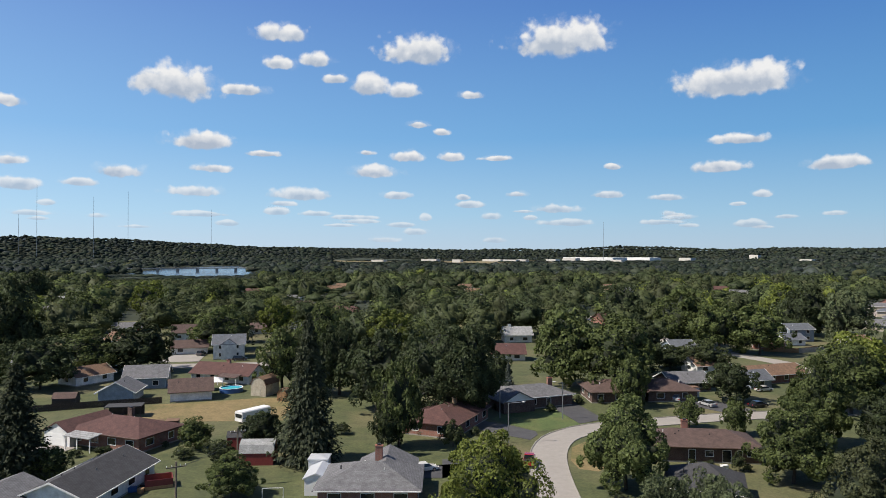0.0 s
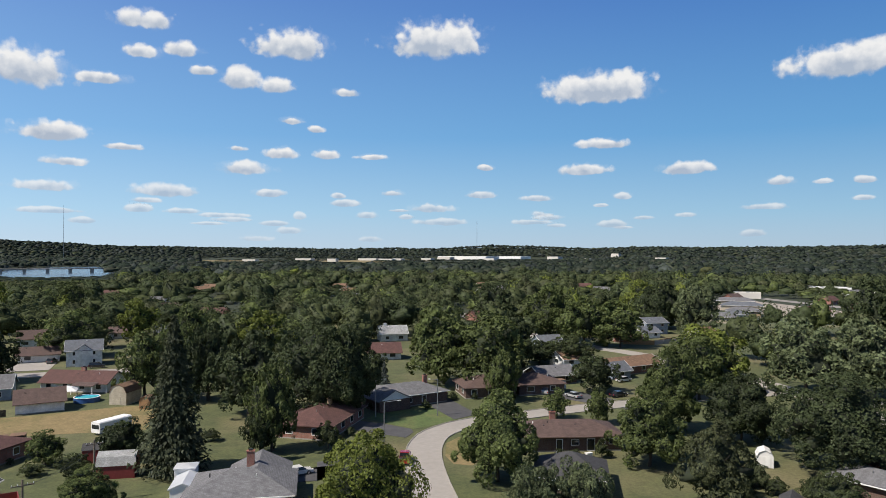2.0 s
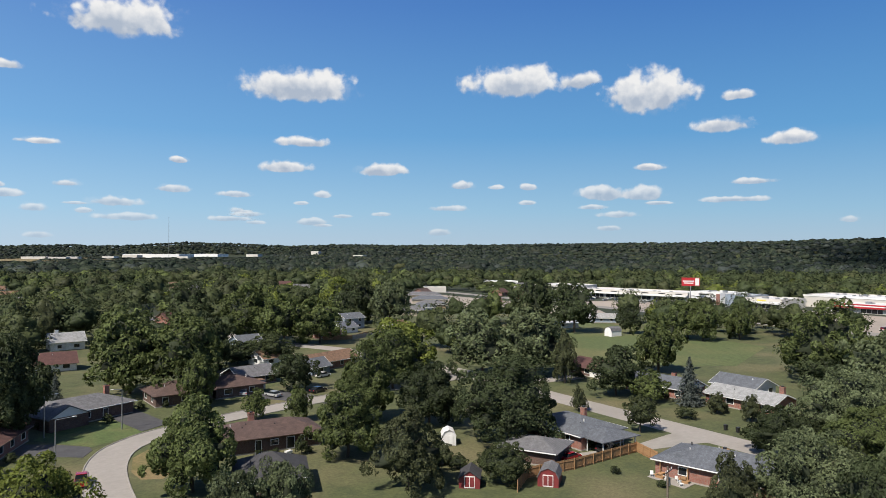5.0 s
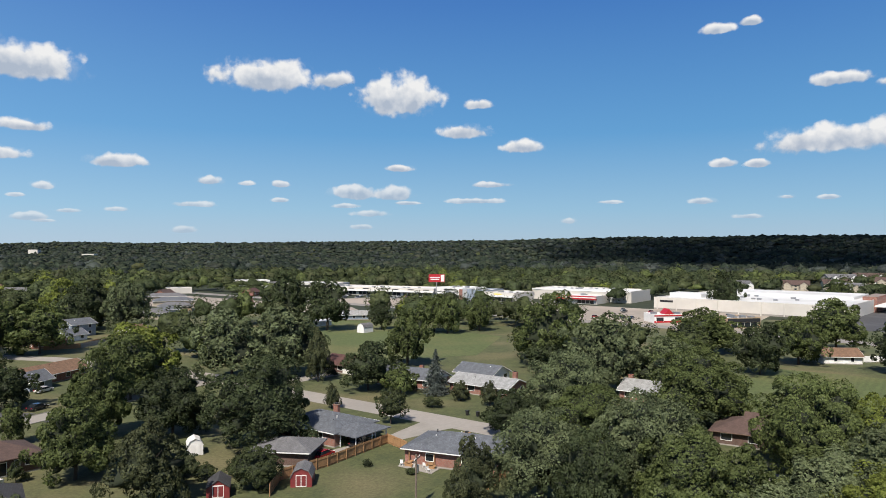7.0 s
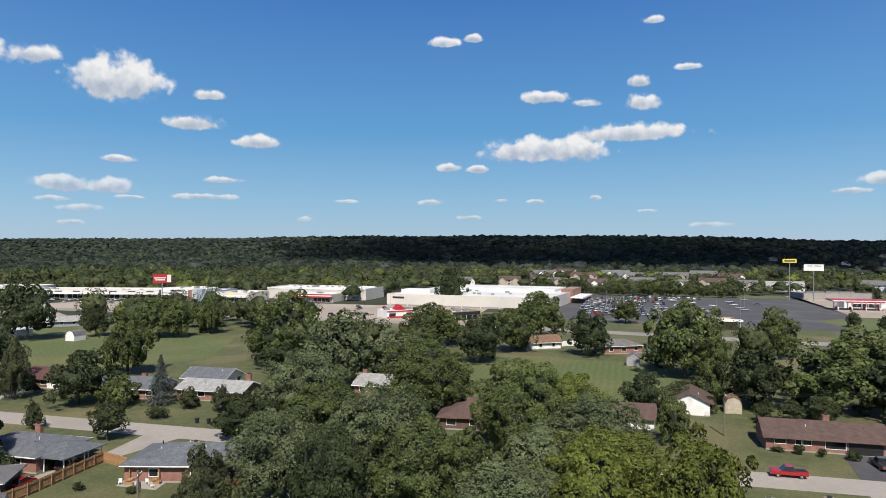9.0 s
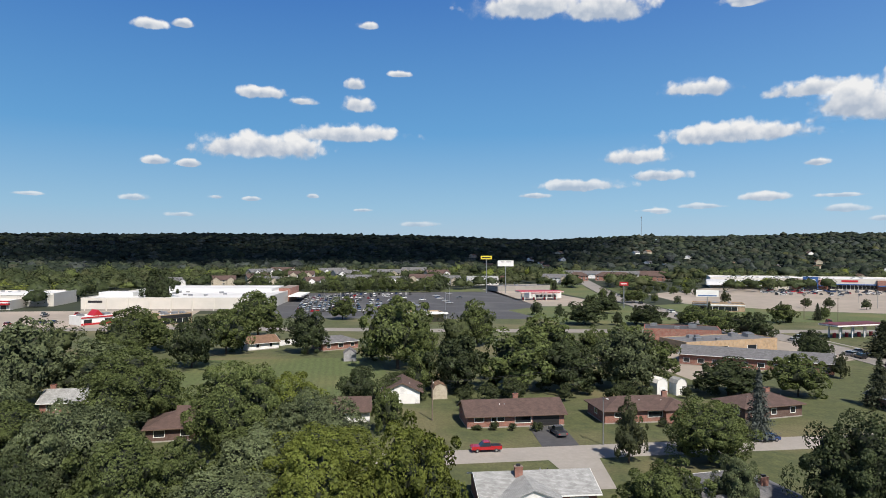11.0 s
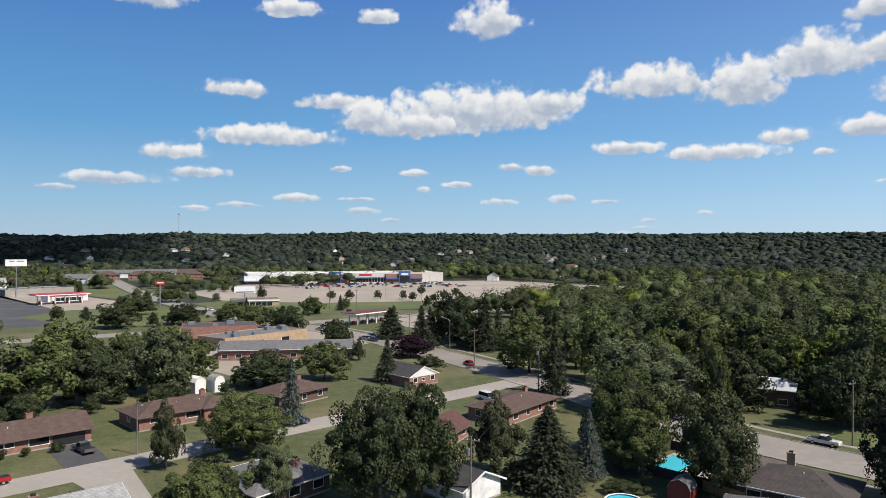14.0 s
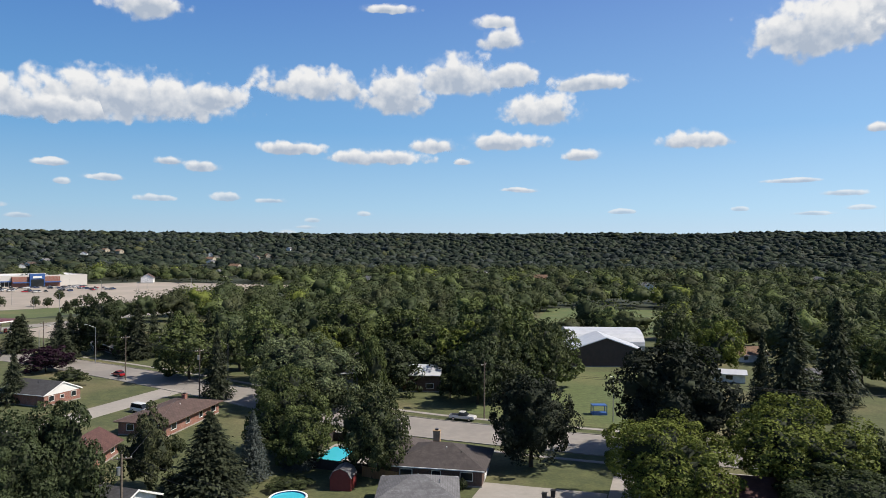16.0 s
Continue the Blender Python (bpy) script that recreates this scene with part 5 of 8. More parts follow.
def car_parts(kind):
    """Body, glass and roof of a kind of vehicle; it points along +x."""
    if kind in CAR_SHAPES:
        return CAR_SHAPES[kind]
    l, w, roof = {"sedan": (2.35, 0.9, 1.45), "suv": (2.35, 0.95, 1.75), "pickup": (2.75, 0.98, 1.8), "van": (2.55, 1.0, 1.95)}[kind]
    belt = {"sedan": 0.92, "suv": 1.08, "pickup": 1.08, "van": 1.1}[kind]
    side = {"sedan": [(-l, 0.3), (l, 0.3), (l, 0.62), (l - 0.15, 0.74), (1.1, belt), (-1.5, belt + 0.04), (-l, belt - 0.05)],
            "suv": [(-l, 0.35), (l, 0.35), (l, 0.8), (l - 0.2, 0.95), (1.2, belt), (-l + 0.05, belt + 0.03), (-l, 0.9)],
            "pickup": [(-l, 0.45), (l, 0.45), (l, 0.95), (l - 0.2, 1.05), (1.1, belt), (-l, belt), (-l, 1.0)],
            "van": [(-l, 0.35), (l, 0.35), (l, 0.85), (l - 0.3, 1.0), (1.7, belt), (-l + 0.03, belt), (-l, 0.9)]}[kind]
    b = bmesh.new()
    vs = [[b.verts.new((x, s * w * (1.0 if z < belt - 0.2 else 0.95), z)) for x, z in side] for s in (-1, 1)]
    n = len(side)
    b.faces.new(vs[0])
    b.faces.new(vs[1][::-1])
    for i in range(n):
        b.faces.new((vs[0][i], vs[1][i], vs[1][(i + 1) % n], vs[0][(i + 1) % n]))
    bmesh.ops.recalc_face_normals(b, faces=b.faces)
    bmesh.ops.bevel(b, geom=b.edges[:], offset=0.06, segments=2, affect="EDGES")
    body = bpy.data.meshes.new("body")
    b.to_mesh(body)
    b.free()
    x0, x1, t0, t1 = {"sedan": (-1.75, 1.25, -1.05, 0.45), "suv": (-2.25, 1.25, -2.0, 0.5), "pickup": (-0.75, 1.2, -0.6, 0.5), "van": (-2.45, 1.75, -2.3, 0.85)}[kind]
    q = w * 0.93
    k = w * 0.76
    v = [(x0, -q, belt - 0.02), (x1, -q, belt - 0.02), (x1, q, belt - 0.02), (x0, q, belt - 0.02), (t0, -k, roof - 0.06), (t1, -k, roof - 0.06), (t1, k, roof - 0.06), (t0, k, roof - 0.06)]
    glass = Build().add(v, [(0, 1, 5, 4), (1, 2, 6, 5), (2, 3, 7, 6), (3, 0, 4, 7), (4, 5, 6, 7)]).mesh("glass", GLASS)
    b = bmesh.new()
    bmesh.ops.create_cube(b, size=1.0, matrix=Matrix.Translation(((t0 + t1) / 2, 0, roof - 0.04)) @ Matrix.Diagonal((t1 - t0 + 0.12, 2 * k + 0.1, 0.08, 1)))
    bmesh.ops.bevel(b, geom=b.edges[:], offset=0.03, segments=1, affect="EDGES")
    top = bpy.data.meshes.new("car_roof")
    b.to_mesh(top)
    b.free()
    lamp = Build().box(l - 0.04, -0.2, 0, l + 0.015, 0.2, 0.16).mesh("headlight", WHITE)
    tail = Build().box(-l - 0.015, -0.14, 0, -l + 0.04, 0.14, 0.2).mesh("tail_light", SIGNRED)
    bed = Build().box(-2.6, -0.78, belt + 0.004, -0.9, 0.78, belt + 0.02).mesh("truck_bed", BLACK) if kind == "pickup" else None
    CAR_SHAPES[kind] = (body, glass, top, lamp, tail, bed, l, w)
    return CAR_SHAPES[kind]


UNDER, FAR_BODY = {}, {}


def under_body(l, w):
    if w not in UNDER:
        u = Build().box(-l * 0.8, -w + 0.15, 0.2, l * 0.8, w - 0.15, 0.45)
        for sx in (-0.62, 0.62):
            for sy in (-1, 1):
                u.tube((sx * l, sy * (w - 0.22), 0.34), (sx * l, sy * w, 0.34), 0.34, 0.34, 8)
        UNDER[w] = u.mesh("underbody", BLACK)
    return UNDER[w]


def far_body(kind):
    """Body and roof in one, for vehicles far off."""
    if kind not in FAR_BODY:
        body, glass, top = car_parts(kind)[:3]
        b = bmesh.new()
        b.from_mesh(body)
        b.from_mesh(top)
        FAR_BODY[kind] = bpy.data.meshes.new("body")
        b.to_mesh(FAR_BODY[kind])
        b.free()
        FAR_BODY[kind].materials.append(CARPAINT["white"])
    return FAR_BODY[kind]


def car(x, y, yaw, colour, kind="sedan", where="parked on a driveway", group="", z=0.05, lights=True):
    body, glass, top, lamp, tail, bed, l, w = car_parts(kind)
    words = {"sedan": "car", "suv": "sport utility car", "pickup": "pickup truck", "van": "van"}[kind]
    name, label, category = {"sedan": "car", "suv": "car", "pickup": "pickup_truck", "van": "van"}[kind], f"{colour} {words} {where}", "car" if kind in ("sedan", "suv") else words
    if not lights:
        ob = tagged(new(name, far_body(kind)), label, category, group)
        ob.matrix_basis = pose(x, y, z, 0, 0, yaw)
        ob.material_slots[0].link = "OBJECT"
        ob.material_slots[0].material = CARPAINT[colour]
        part("glass", glass, ob)
        part("underbody", under_body(l, w), ob)
        return ob
    ob = thing(name, pose(x, y, z, 0, 0, yaw), label, category, group)
    for name, me in (("body", body), ("car_roof", top)):
        if not me.materials:
            me.materials.append(CARPAINT[colour])
        p = part(name, me, ob)
        p.material_slots[0].link = "OBJECT"
        p.material_slots[0].material = CARPAINT[colour]
    part("glass", glass, ob)
    if bed:
        part("truck_bed", bed, ob)
    for sx in (-1, 1):
        for sy in (-1, 1):
            wh = part("tyre", TYRE, ob, m=pose(sx * l * 0.62, sy * (w - 0.1), 0.34))
            part("rim", RIM, wh)
    for sy in (-1, 1):
        part("headlight", lamp, ob, m=pose(0, sy * (w - 0.3), 0.58))
        part("tail_light", tail, ob, m=pose(0, sy * (w - 0.22), 0.68))
    return ob


car(121.6, -25.5, 90, "red", "pickup", "parked at the kerb")
car(130.5, -41.5, 5, "grey", "pickup", "parked on a dark driveway")
car(109.5, -123.5, 168, "white", "van", "with dark windows on a side street")
car(121, -79, 90, "blue", "sedan", "parked on the street")
car(95.5, 87.6, 10, "black", "suv", "beside a wooden fence")
car(86, 87.3, 8, "red", "sedan", "beside a wooden fence")
car(57.5, 171.5, 60, "silver", "suv", "parked on a driveway")
car(62.5, 165.5, 110, "silver", "sedan", "parked on a driveway")
car(74, 164.5, 20, "black", "sedan", "parked beside the street")
car(84, 183.5, 20, "white", "sedan", "parked before a house")
car(-3, 115.5, 25, "white", "sedan", "parked on a driveway")
car(14.8, 119.6, 80, "red", "pickup", "parked beside the street", z=0.06)
car(30.5, 172, 60, "black", "sedan", "parked on a dark driveway")
car(-101, 208, 20, "grey", "sedan", "parked beside the lane")
car(-97, 211, 20, "silver", "suv", "parked beside the lane")
car(-84, 244, 90, "grey", "suv", "parked before a garage")
car(-67, 232, 10, "black", "suv", "parked beside a white house")
car(-4, -113.5, 170, "white", "suv", "parked under lime trees")
car(146, -156, -18, "red", "sedan", "driving on the arterial road")
for x, y, c, k in ((176, -161, "white", "suv"), (190, -172, "silver", "sedan"), (208, -169, "black", "suv"), (219, -177, "white", "sedan"), (240, -172, "grey", "suv"), (255, -180, "white", "van"), (275, -173, "red", "suv"), (292, -180, "black", "sedan"), (310, -172, "silver", "suv"), (322, -179, "white", "sedan"), (345, -174, "grey", "sedan"), (368, -183, "white", "suv"), (392, -180, "blue", "sedan"), (430, -192, "black", "suv"), (455, -191, "white", "sedan"), (500, -206, "silver", "suv")):
    car(x, y, -8, c, k, "in traffic on the arterial road", "cars in traffic", 0.04, False)

lot = random.Random(31)
LOT_COLOURS = ("white", "silver", "black", "red", "blue", "grey", "white", "white", "silver", "silver")


def park(x, y, yaw, group):
    car(x, y, yaw, lot.choice(LOT_COLOURS), lot.choice(("sedan", "sedan", "suv", "suv", "pickup")), "in a store car park", group, 0.03, False)


for i in range(15):                      # the crowded lot beside the big pale store
    for j in range(18):
        if lot.random() < (0.72 if j < 13 else 0.3):
            park(400 + i * 8.6 + (i % 2) * 2.6 + lot.uniform(-0.6, 0.6), 24 - j * 2.9 + lot.uniform(-0.3, 0.3), lot.choice((0, 180)) - 6, "cars in the crowded car park")
for k in range(26):
    park(lot.uniform(400, 545), lot.choice((-34, -44, -55, -70, -84)) + lot.uniform(-1, 1), 90, "cars in the open car park")
for k in range(16):
    park(lot.choice((538, 546)), -2 - k * 3.4, lot.choice((0, 180)), "cars along the far edge of the car park")
for k in range(30):
    s = lot.random()
    park(396 + 20 * s - lot.choice((8, 8, 15, 26)), 398 - 88 * s + lot.uniform(-2, 2), lot.choice((13, 193)), "cars before the shops")
for k in range(30):
    park(lot.choice((366, 373, 384, 391)) + lot.uniform(-0.6, 0.6), 206 + 2.9 * lot.randrange(22), lot.choice((0, 180)), "cars on the dark car park")
for k in range(125):
    j = lot.uniform(0, 150)
    e = lot.choice((22, 28, 28, 42, 42, 48, 62, 68, 82, 90))
    park(585 - 0.427 * j - 0.904 * e + lot.uniform(-1, 1), -368 - 0.904 * j + 0.427 * e, lot.choice((64, 244)) - 90 * (k % 2), "cars before the superstore")


for k in range(12):
    park(lot.choice((346, 354, 388, 396)) + lot.uniform(-1, 1), 92 + 4.2 * lot.randrange(18), lot.choice((0, 180)), "cars before the supermarket")


# ---- shops and public buildings ----
def store(x, y, yaw, L, W, h, wmat, label, rmat=None, glass=(), bands=(), units=4, parapet=0.6, name="store", category="store"):
    """A flat-roofed building: walls with a parapet round a membrane roof, glazing and fascia bands on the front, roof units."""
    ob = thing(name, pose(x, y, height(x, y), 0, 0, yaw), label, category)
    SPOTS.append((x, y, max(L, W) * 0.5))
    t = 0.4
    v = [(sx * L / 2, sy * W / 2, -0.3) for sx, sy in ((-1, -1), (1, -1), (1, 1), (-1, 1))]
    v += [(p[0], p[1], h) for p in v[:4]]
    v += [(sx * (L / 2 - t), sy * (W / 2 - t), h) for sx, sy in ((-1, -1), (1, -1), (1, 1), (-1, 1))]
    v += [(p[0], p[1], h - parapet) for p in v[8:12]]
    f = [(4 * k + i, 4 * k + (i + 1) % 4, 4 * k + 4 + (i + 1) % 4, 4 * k + 4 + i) for k in range(3) for i in range(4)]
    part("wall", Build().add(v, f), ob, material=wmat)
    part("roof", Build().box(-L / 2 + t, -W / 2 + t, h - parapet - 0.3, L / 2 - t, W / 2 - t, h - parapet), ob, material=rmat or FLATROOF)
    for x0, x1, z0, z1 in glass:
        g = part("shop_window", Build().box(x0, -W / 2 - 0.06, z0, x1, -W / 2 - 0.003, z1), ob, material=GLASS)
        n = max(1, int((x1 - x0) / 3))
        for i in range(n + 1):
            u = x0 + (x1 - x0) * i / n
            part("mullion", Build().box(u - 0.08, -W / 2 - 0.12, z0, u + 0.08, -W / 2 - 0.06, z1), g, material=WHITE)
    for x0, x1, z0, z1, m_, d in bands:
        part("fascia", Build().box(x0, -W / 2 - d, z0, x1, -W / 2 - 0.004, z1), ob, material=m_)
    ur = random.Random(int(L * 10 + W))
    for i in range(units):
        ux, uy, s = ur.uniform(-L * 0.42, L * 0.42), ur.uniform(-W * 0.35, W * 0.35), ur.uniform(0.8, 1.5)
        part("roof_unit", Build().box(ux - s, uy - s * 0.7, h - parapet, ux + s, uy + s * 0.7, h - parapet + s * 0.9), ob, material=STEEL)
    return ob


store(427, 363, -77, 94, 26, 6.4, PALEWALL, "long pale strip of shops with dark windows", glass=[(-44 + 13 * i, -33 + 13 * i, 0.3, 2.9) for i in range(7)], bands=[(-47, 47, 3.2, 4.2, WHITE, 2.4)] + [(-40 + 13 * i, -35 + 13 * i, 4.7, 5.4, BLACK, 0.1) for i in range(7)], units=9)
store(418, 430, -77, 40, 34, 8.0, PALEWALL, "tall pale store at the end of the shops", units=5, bands=[(-18, 6, 5, 6.4, BLACK, 0.1)], glass=[(-16, -4, 0.3, 3.0), (0, 12, 0.3, 3.0)])
shop = store(431, 294, -98, 27, 26, 8.2, WHITE, "white fronted shop with a glazed entrance", glass=[(-12.5, -5, 0.3, 3.2), (-4, 3, 0.3, 3.2), (4, 10, 0.3, 3.2)], bands=[(-13, 10, 4.6, 5.0, BLACK, 0.12), (-5, 4, 6.2, 7.0, BLACK, 0.12), (10.4, 13.4, 0, 7.4, BRICK, 0.3)], units=5)
store(432, 273, -92, 16, 24, 7.2, BLUESIDE, "pale grey-blue shop unit with a plain wall", glass=[(-3, 1, 0.3, 2.4)], units=4)
store(430, 252, -92, 25, 26, 6.4, PALEWALL, "low pale shop with a deep glazed front", glass=[(-10, 11, 0.3, 2.8)], bands=[(-12, 12, 3.2, 4.3, WHITE, 2.6), (-4, 2, 4.7, 5.4, SIGNYELLOW, 0.1)], units=4)
store(475, 211, -90, 77, 38, 7.9, PALEWALL, "long white store with a pale roof", bands=[(-38, 38, 7.0, 7.85, WHITE, 0.3)], units=9)
store(443.5, 203, -90, 32, 22, 5.4, PALEWALL, "low store front with a red and white canopy band", bands=[(-16, 16, 3.0, 3.9, SIGNRED, 2.0), (-16, 16, 4.0, 4.6, WHITE, 2.1), (-16, 16, 4.7, 5.3, SIGNRED, 1.8)], glass=[(-14, -4, 0.3, 2.6), (2, 14, 0.3, 2.6)], units=3)
big = store(470, 88, -96, 104, 108, 7.4, PALEWALL, "very large pale windowless supermarket", units=18, bands=[(-48, -40, 4.6, 5.8, BLACK, 0.1), (-52, 52, 0, 1.0, CONCRETE, 0.1)])
part("entrance_block", Build().box(46, 14, 0, 53.5, 50, 9.0), big, material=BRICK)
part("entrance_canopy", Build().box(53.6, 6, 3.6, 62, 46, 4.4), big, material=WHITE)
part("roof_step", Build().box(-50, -36, 6.7, -30, -22, 9.4), big, material=FLATROOF)
part("roof_step", Build().box(-40, 12, 6.7, 41.9, 53, 8.6), big, material=FLATROOF)
for i in range(9):
    part("buttress", Build().box(-50 + i * 12, -54.5, 0, -49.4 + i * 12, -54.003, 7.0), big, material=PALEWALL)
kf = store(351, 116, -43, 16, 11, 4.2, WHITE, "small white restaurant with red trim and gable", glass=[(-7, -3, 0.4, 2.6), (3, 7, 0.4, 2.6)], bands=[(-8, 8, 3.2, 3.8, SIGNRED, 0.3), (-8, 8, 0.0, 0.9, SIGNRED, 0.1)], units=3)
part("gable", Build().prism([(-6.2, 3.9), (-5.5, 4.0), (-5.5, 4.2)], -0.1, 0.1).add([(-2.4, -5.6, 4.2), (2.4, -5.6, 4.2), (0, -5.6, 6.8), (-2.4, 0, 4.2), (2.4, 0, 4.2), (0, 0, 6.8)], [(0, 1, 2), (3, 4, 5), (0, 2, 5, 3), (1, 2, 5, 4)]), kf, material=SIGNRED)
store(348, 81, -40, 18, 12, 4.8, TANBRICK, "dark fronted restaurant with a pale flat roof", glass=[(-7, 7, 0.4, 2.6)], bands=[(-8.5, 8.5, 2.8, 4.4, BLACK, 0.3)], units=5)
bank = store(344, -41, -86, 17, 12, 4.6, TANBRICK, "small bank with a deep white flat canopy", glass=[(-6, 2, 0.5, 2.8)], units=2)
part("canopy", Build().box(-10, -9.5, 4.0, 10, -5.5, 4.7), bank, material=WHITE)
posts(bank, ((-9, -9), (9, -9)), 4.0)
SUP_YAW = -115.3
sup_u = Vector((math.cos(radians(SUP_YAW)), math.sin(radians(SUP_YAW)), 0))
sup_mid = Vector((585, -368, 0)) + sup_u * 62 + Vector((-sup_u.y, sup_u.x, 0)) * 27
sup = store(sup_mid.x, sup_mid.y, SUP_YAW, 196, 54, 9.8, PALEWALL, "very long cream superstore with two brick entrance blocks", glass=[(-2, 40, 0.5, 4.2)], bands=[(-2, 40, 4.4, 5.2, BLUEPAINT, 1.8), (9, 22, 6.8, 8.6, SIGNRED, 0.15)], units=22)
for u, w in ((-16, 14), (55, 19)):
    e = part("entrance_block", Build().box(u - w, -30, 0, u + w, -26.8, 8.6), sup, material=BRICK)
    part("entrance_tower", Build().box(u - 6, -32, 0, u + 6, -30.003, 11.4), e, material=BLUEPAINT)
    part("entrance_glass", Build().box(u - 5, -32.3, 0.3, u + 5, -32.003, 6.4), e, material=GLASS)
    part("sign_panel", Build().box(u - 3.6, -32.3, 7.4, u + 3.6, -32.003, 9.2), e, material=WHITE)
    part("low_canopy", Build().box(u - w, -33, 3.4, u - 6.1, -30.003, 4.2), e, material=BLUEPAINT)
    part("low_canopy", Build().box(u + 6.1, -33, 3.4, u + w, -30.003, 4.2), e, material=BLUEPAINT)
for k in range(3):                       # vaulted garden canopies
    v = Build().prism([(-9 * math.cos(a * math.pi / 10), 3.2 + 4.6 * math.sin(a * math.pi / 10)) for a in range(11)], -10, 10)
    part("garden_canopy", v, sup, m=pose(-92 + k * 19.5, -30, 0), material=R_METAL)
house(199, -126, -126, 42, 17, "gable", R_GREY, BRICK, "long red brick building with a weathered grey roof", rise=1.7, h=3.4, vents=3)
store(231, -132, -80, 38, 15, 4.6, TANBRICK, "tan brick office with a flat roof", parapet=0.2, rmat=R_GREY, glass=[(-16, -12, 1, 2.6), (-6, -2, 1, 2.6), (6, 10, 1, 2.6)], units=7)
store(258, -132, -115, 28, 16, 5.2, BRICK, "red brick shop with a black flat roof", parapet=0.15, rmat=ASPHALT, units=4)
store(336, 506, -34, 20, 14, 4.6, PALEWALL, "pale pinkish commercial building above the trees", units=3)
store(452, 560, -38, 36, 18, 5.4, WHITE, "long white commercial building above the trees", units=4)
store(583, -150, -76, 50, 22, 4.4, CONCRETE, "low grey-brown mall building beyond the filling station", rmat=R_GREY, units=4)

store(380, -217, -116, 28, 13, 4.6, TANBRICK, "low restaurant with a black roof beside the arterial road", rmat=ASPHALT, glass=[(-10, 10, 0.5, 2.6)], bands=[(-14, 14, 3.2, 4.0, WHITE, 0.4)], units=3)

for x, y, L, rm, wm, words in ((238, 362, 18, R_GREY, TANBRICK, "tan brick workshop with a grey hip roof"), (262, 400, 24, R_SLATE, CREAM, "long cream workshop with a grey roof"), (205, 330, 13, R_GREY, CREAM, "low cream house with a grey roof"), (222, 345, 12, R_SLATE, SIDING, "white house with a slate grey roof"), (282, 440, 26, R_GREY, CREAM, "long low building with a grey roof"), (228, 392, 14, R_GREY, SIDING, "white building with a grey roof")):
    house(x, y, -34, L, 10, "hip", rm, wm, words, rise=2.2, h=3.0, vents=1, wins=[(0, -3, 1.0, 1.5, 1.1), (0, 3, 1.0, 1.5, 1.1)])


def canopy(x, y, yaw, L, W, h, top, label):
    ob = thing("filling_station_canopy", pose(x, y, 0, 0, 0, yaw), label, "canopy")
    part("canopy_roof", Build().box(-L / 2, -W / 2, h, L / 2, W / 2, h + 0.9), ob, material=top)
    part("fascia", Build().box(-L / 2 - 0.1, -W / 2 - 0.1, h + 0.15, L / 2 + 0.1, W / 2 + 0.1, h + 0.65), ob, material=WHITE)
    for i in range(4):
        for s in (-1, 1):
            u = -L / 2 + L * (i + 0.5) / 4
            part("column", Build().box(u - 0.25, s * W * 0.28 - 0.25, 0, u + 0.25, s * W * 0.28 + 0.25, h), ob, material=WHITE)
        part("fuel_pump", Build().box(u - 0.5, -0.4, 0, u + 0.5, 0.4, 1.9), ob, material=SIGNRED)
    SPOTS.append((x, y, L * 0.6))


canopy(474, -137, -88, 31, 14, 5.4, SIGNRED, "filling station canopy with a red roof and white edge")
store(496, -146, -88, 24, 13, 4.6, WHITE, "filling station shop with red stripes", bands=[(-11, 11, 3.4, 4.2, SIGNRED, 0.2)], glass=[(-8, 8, 0.4, 2.6)], units=2)
canopy(259, -207, -80, 26, 9, 4.8, mat("maroon metal", (0.12, 0.03, 0.035), (0.09, 0.025, 0.03), 0.5, 0.6), "filling station canopy with a dark red roof")


def sign(x, y, yaw, w, h, z, board, label, marks=()):
    ob = thing("sign", pose(x, y, height(x, y), 0, 0, yaw), label, "sign")
    part("pole", Build().tube((0, 0, -0.3), (0, 0, z), 0.35, 0.3, 10), ob, material=STEEL)
    b = part("board", Build().box(-w / 2, -0.4, z, w / 2, 0.4, z + h), ob, material=board)
    for x0, x1, z0, z1, m_ in marks:
        part("mark", Build().box(x0, -0.46, z + z0, x1, -0.403, z + z1), b, material=m_)


sign(406, 298, -54, 11.5, 5.6, 12.5, SIGNRED, "tall red roadside sign with a white panel on a pole", ((3.0, 5.4, 0.4, 5.2, WHITE), (-5, 2.4, 2.9, 3.6, WHITE), (-4.4, 1.8, 1.6, 2.3, WHITE)))
sign(545, -130, -103, 12.6, 4.6, 21.5, WHITE, "large white billboard on a tall pole", ((-4, -1, 3.2, 3.7, BLACK), (0.5, 4.5, 3.2, 3.7, BLACK)))
sign(548, -115, -103, 9, 2.8, 27, SIGNYELLOW, "yellow roadside sign on a tall pole", ((-3.4, 3.4, 0.9, 1.8, BLACK),))
sign(400, -168, -110, 5, 2.2, 13.6, SIGNRED, "red store sign on a tall pole", ((-1.8, 1.8, 0.8, 1.4, WHITE),))
sign(372, -206, -114, 12, 3.8, 8.6, WHITE, "low billboard panel over the road", ((-5, 5, 0.3, 0.9, BLUEPAINT),))
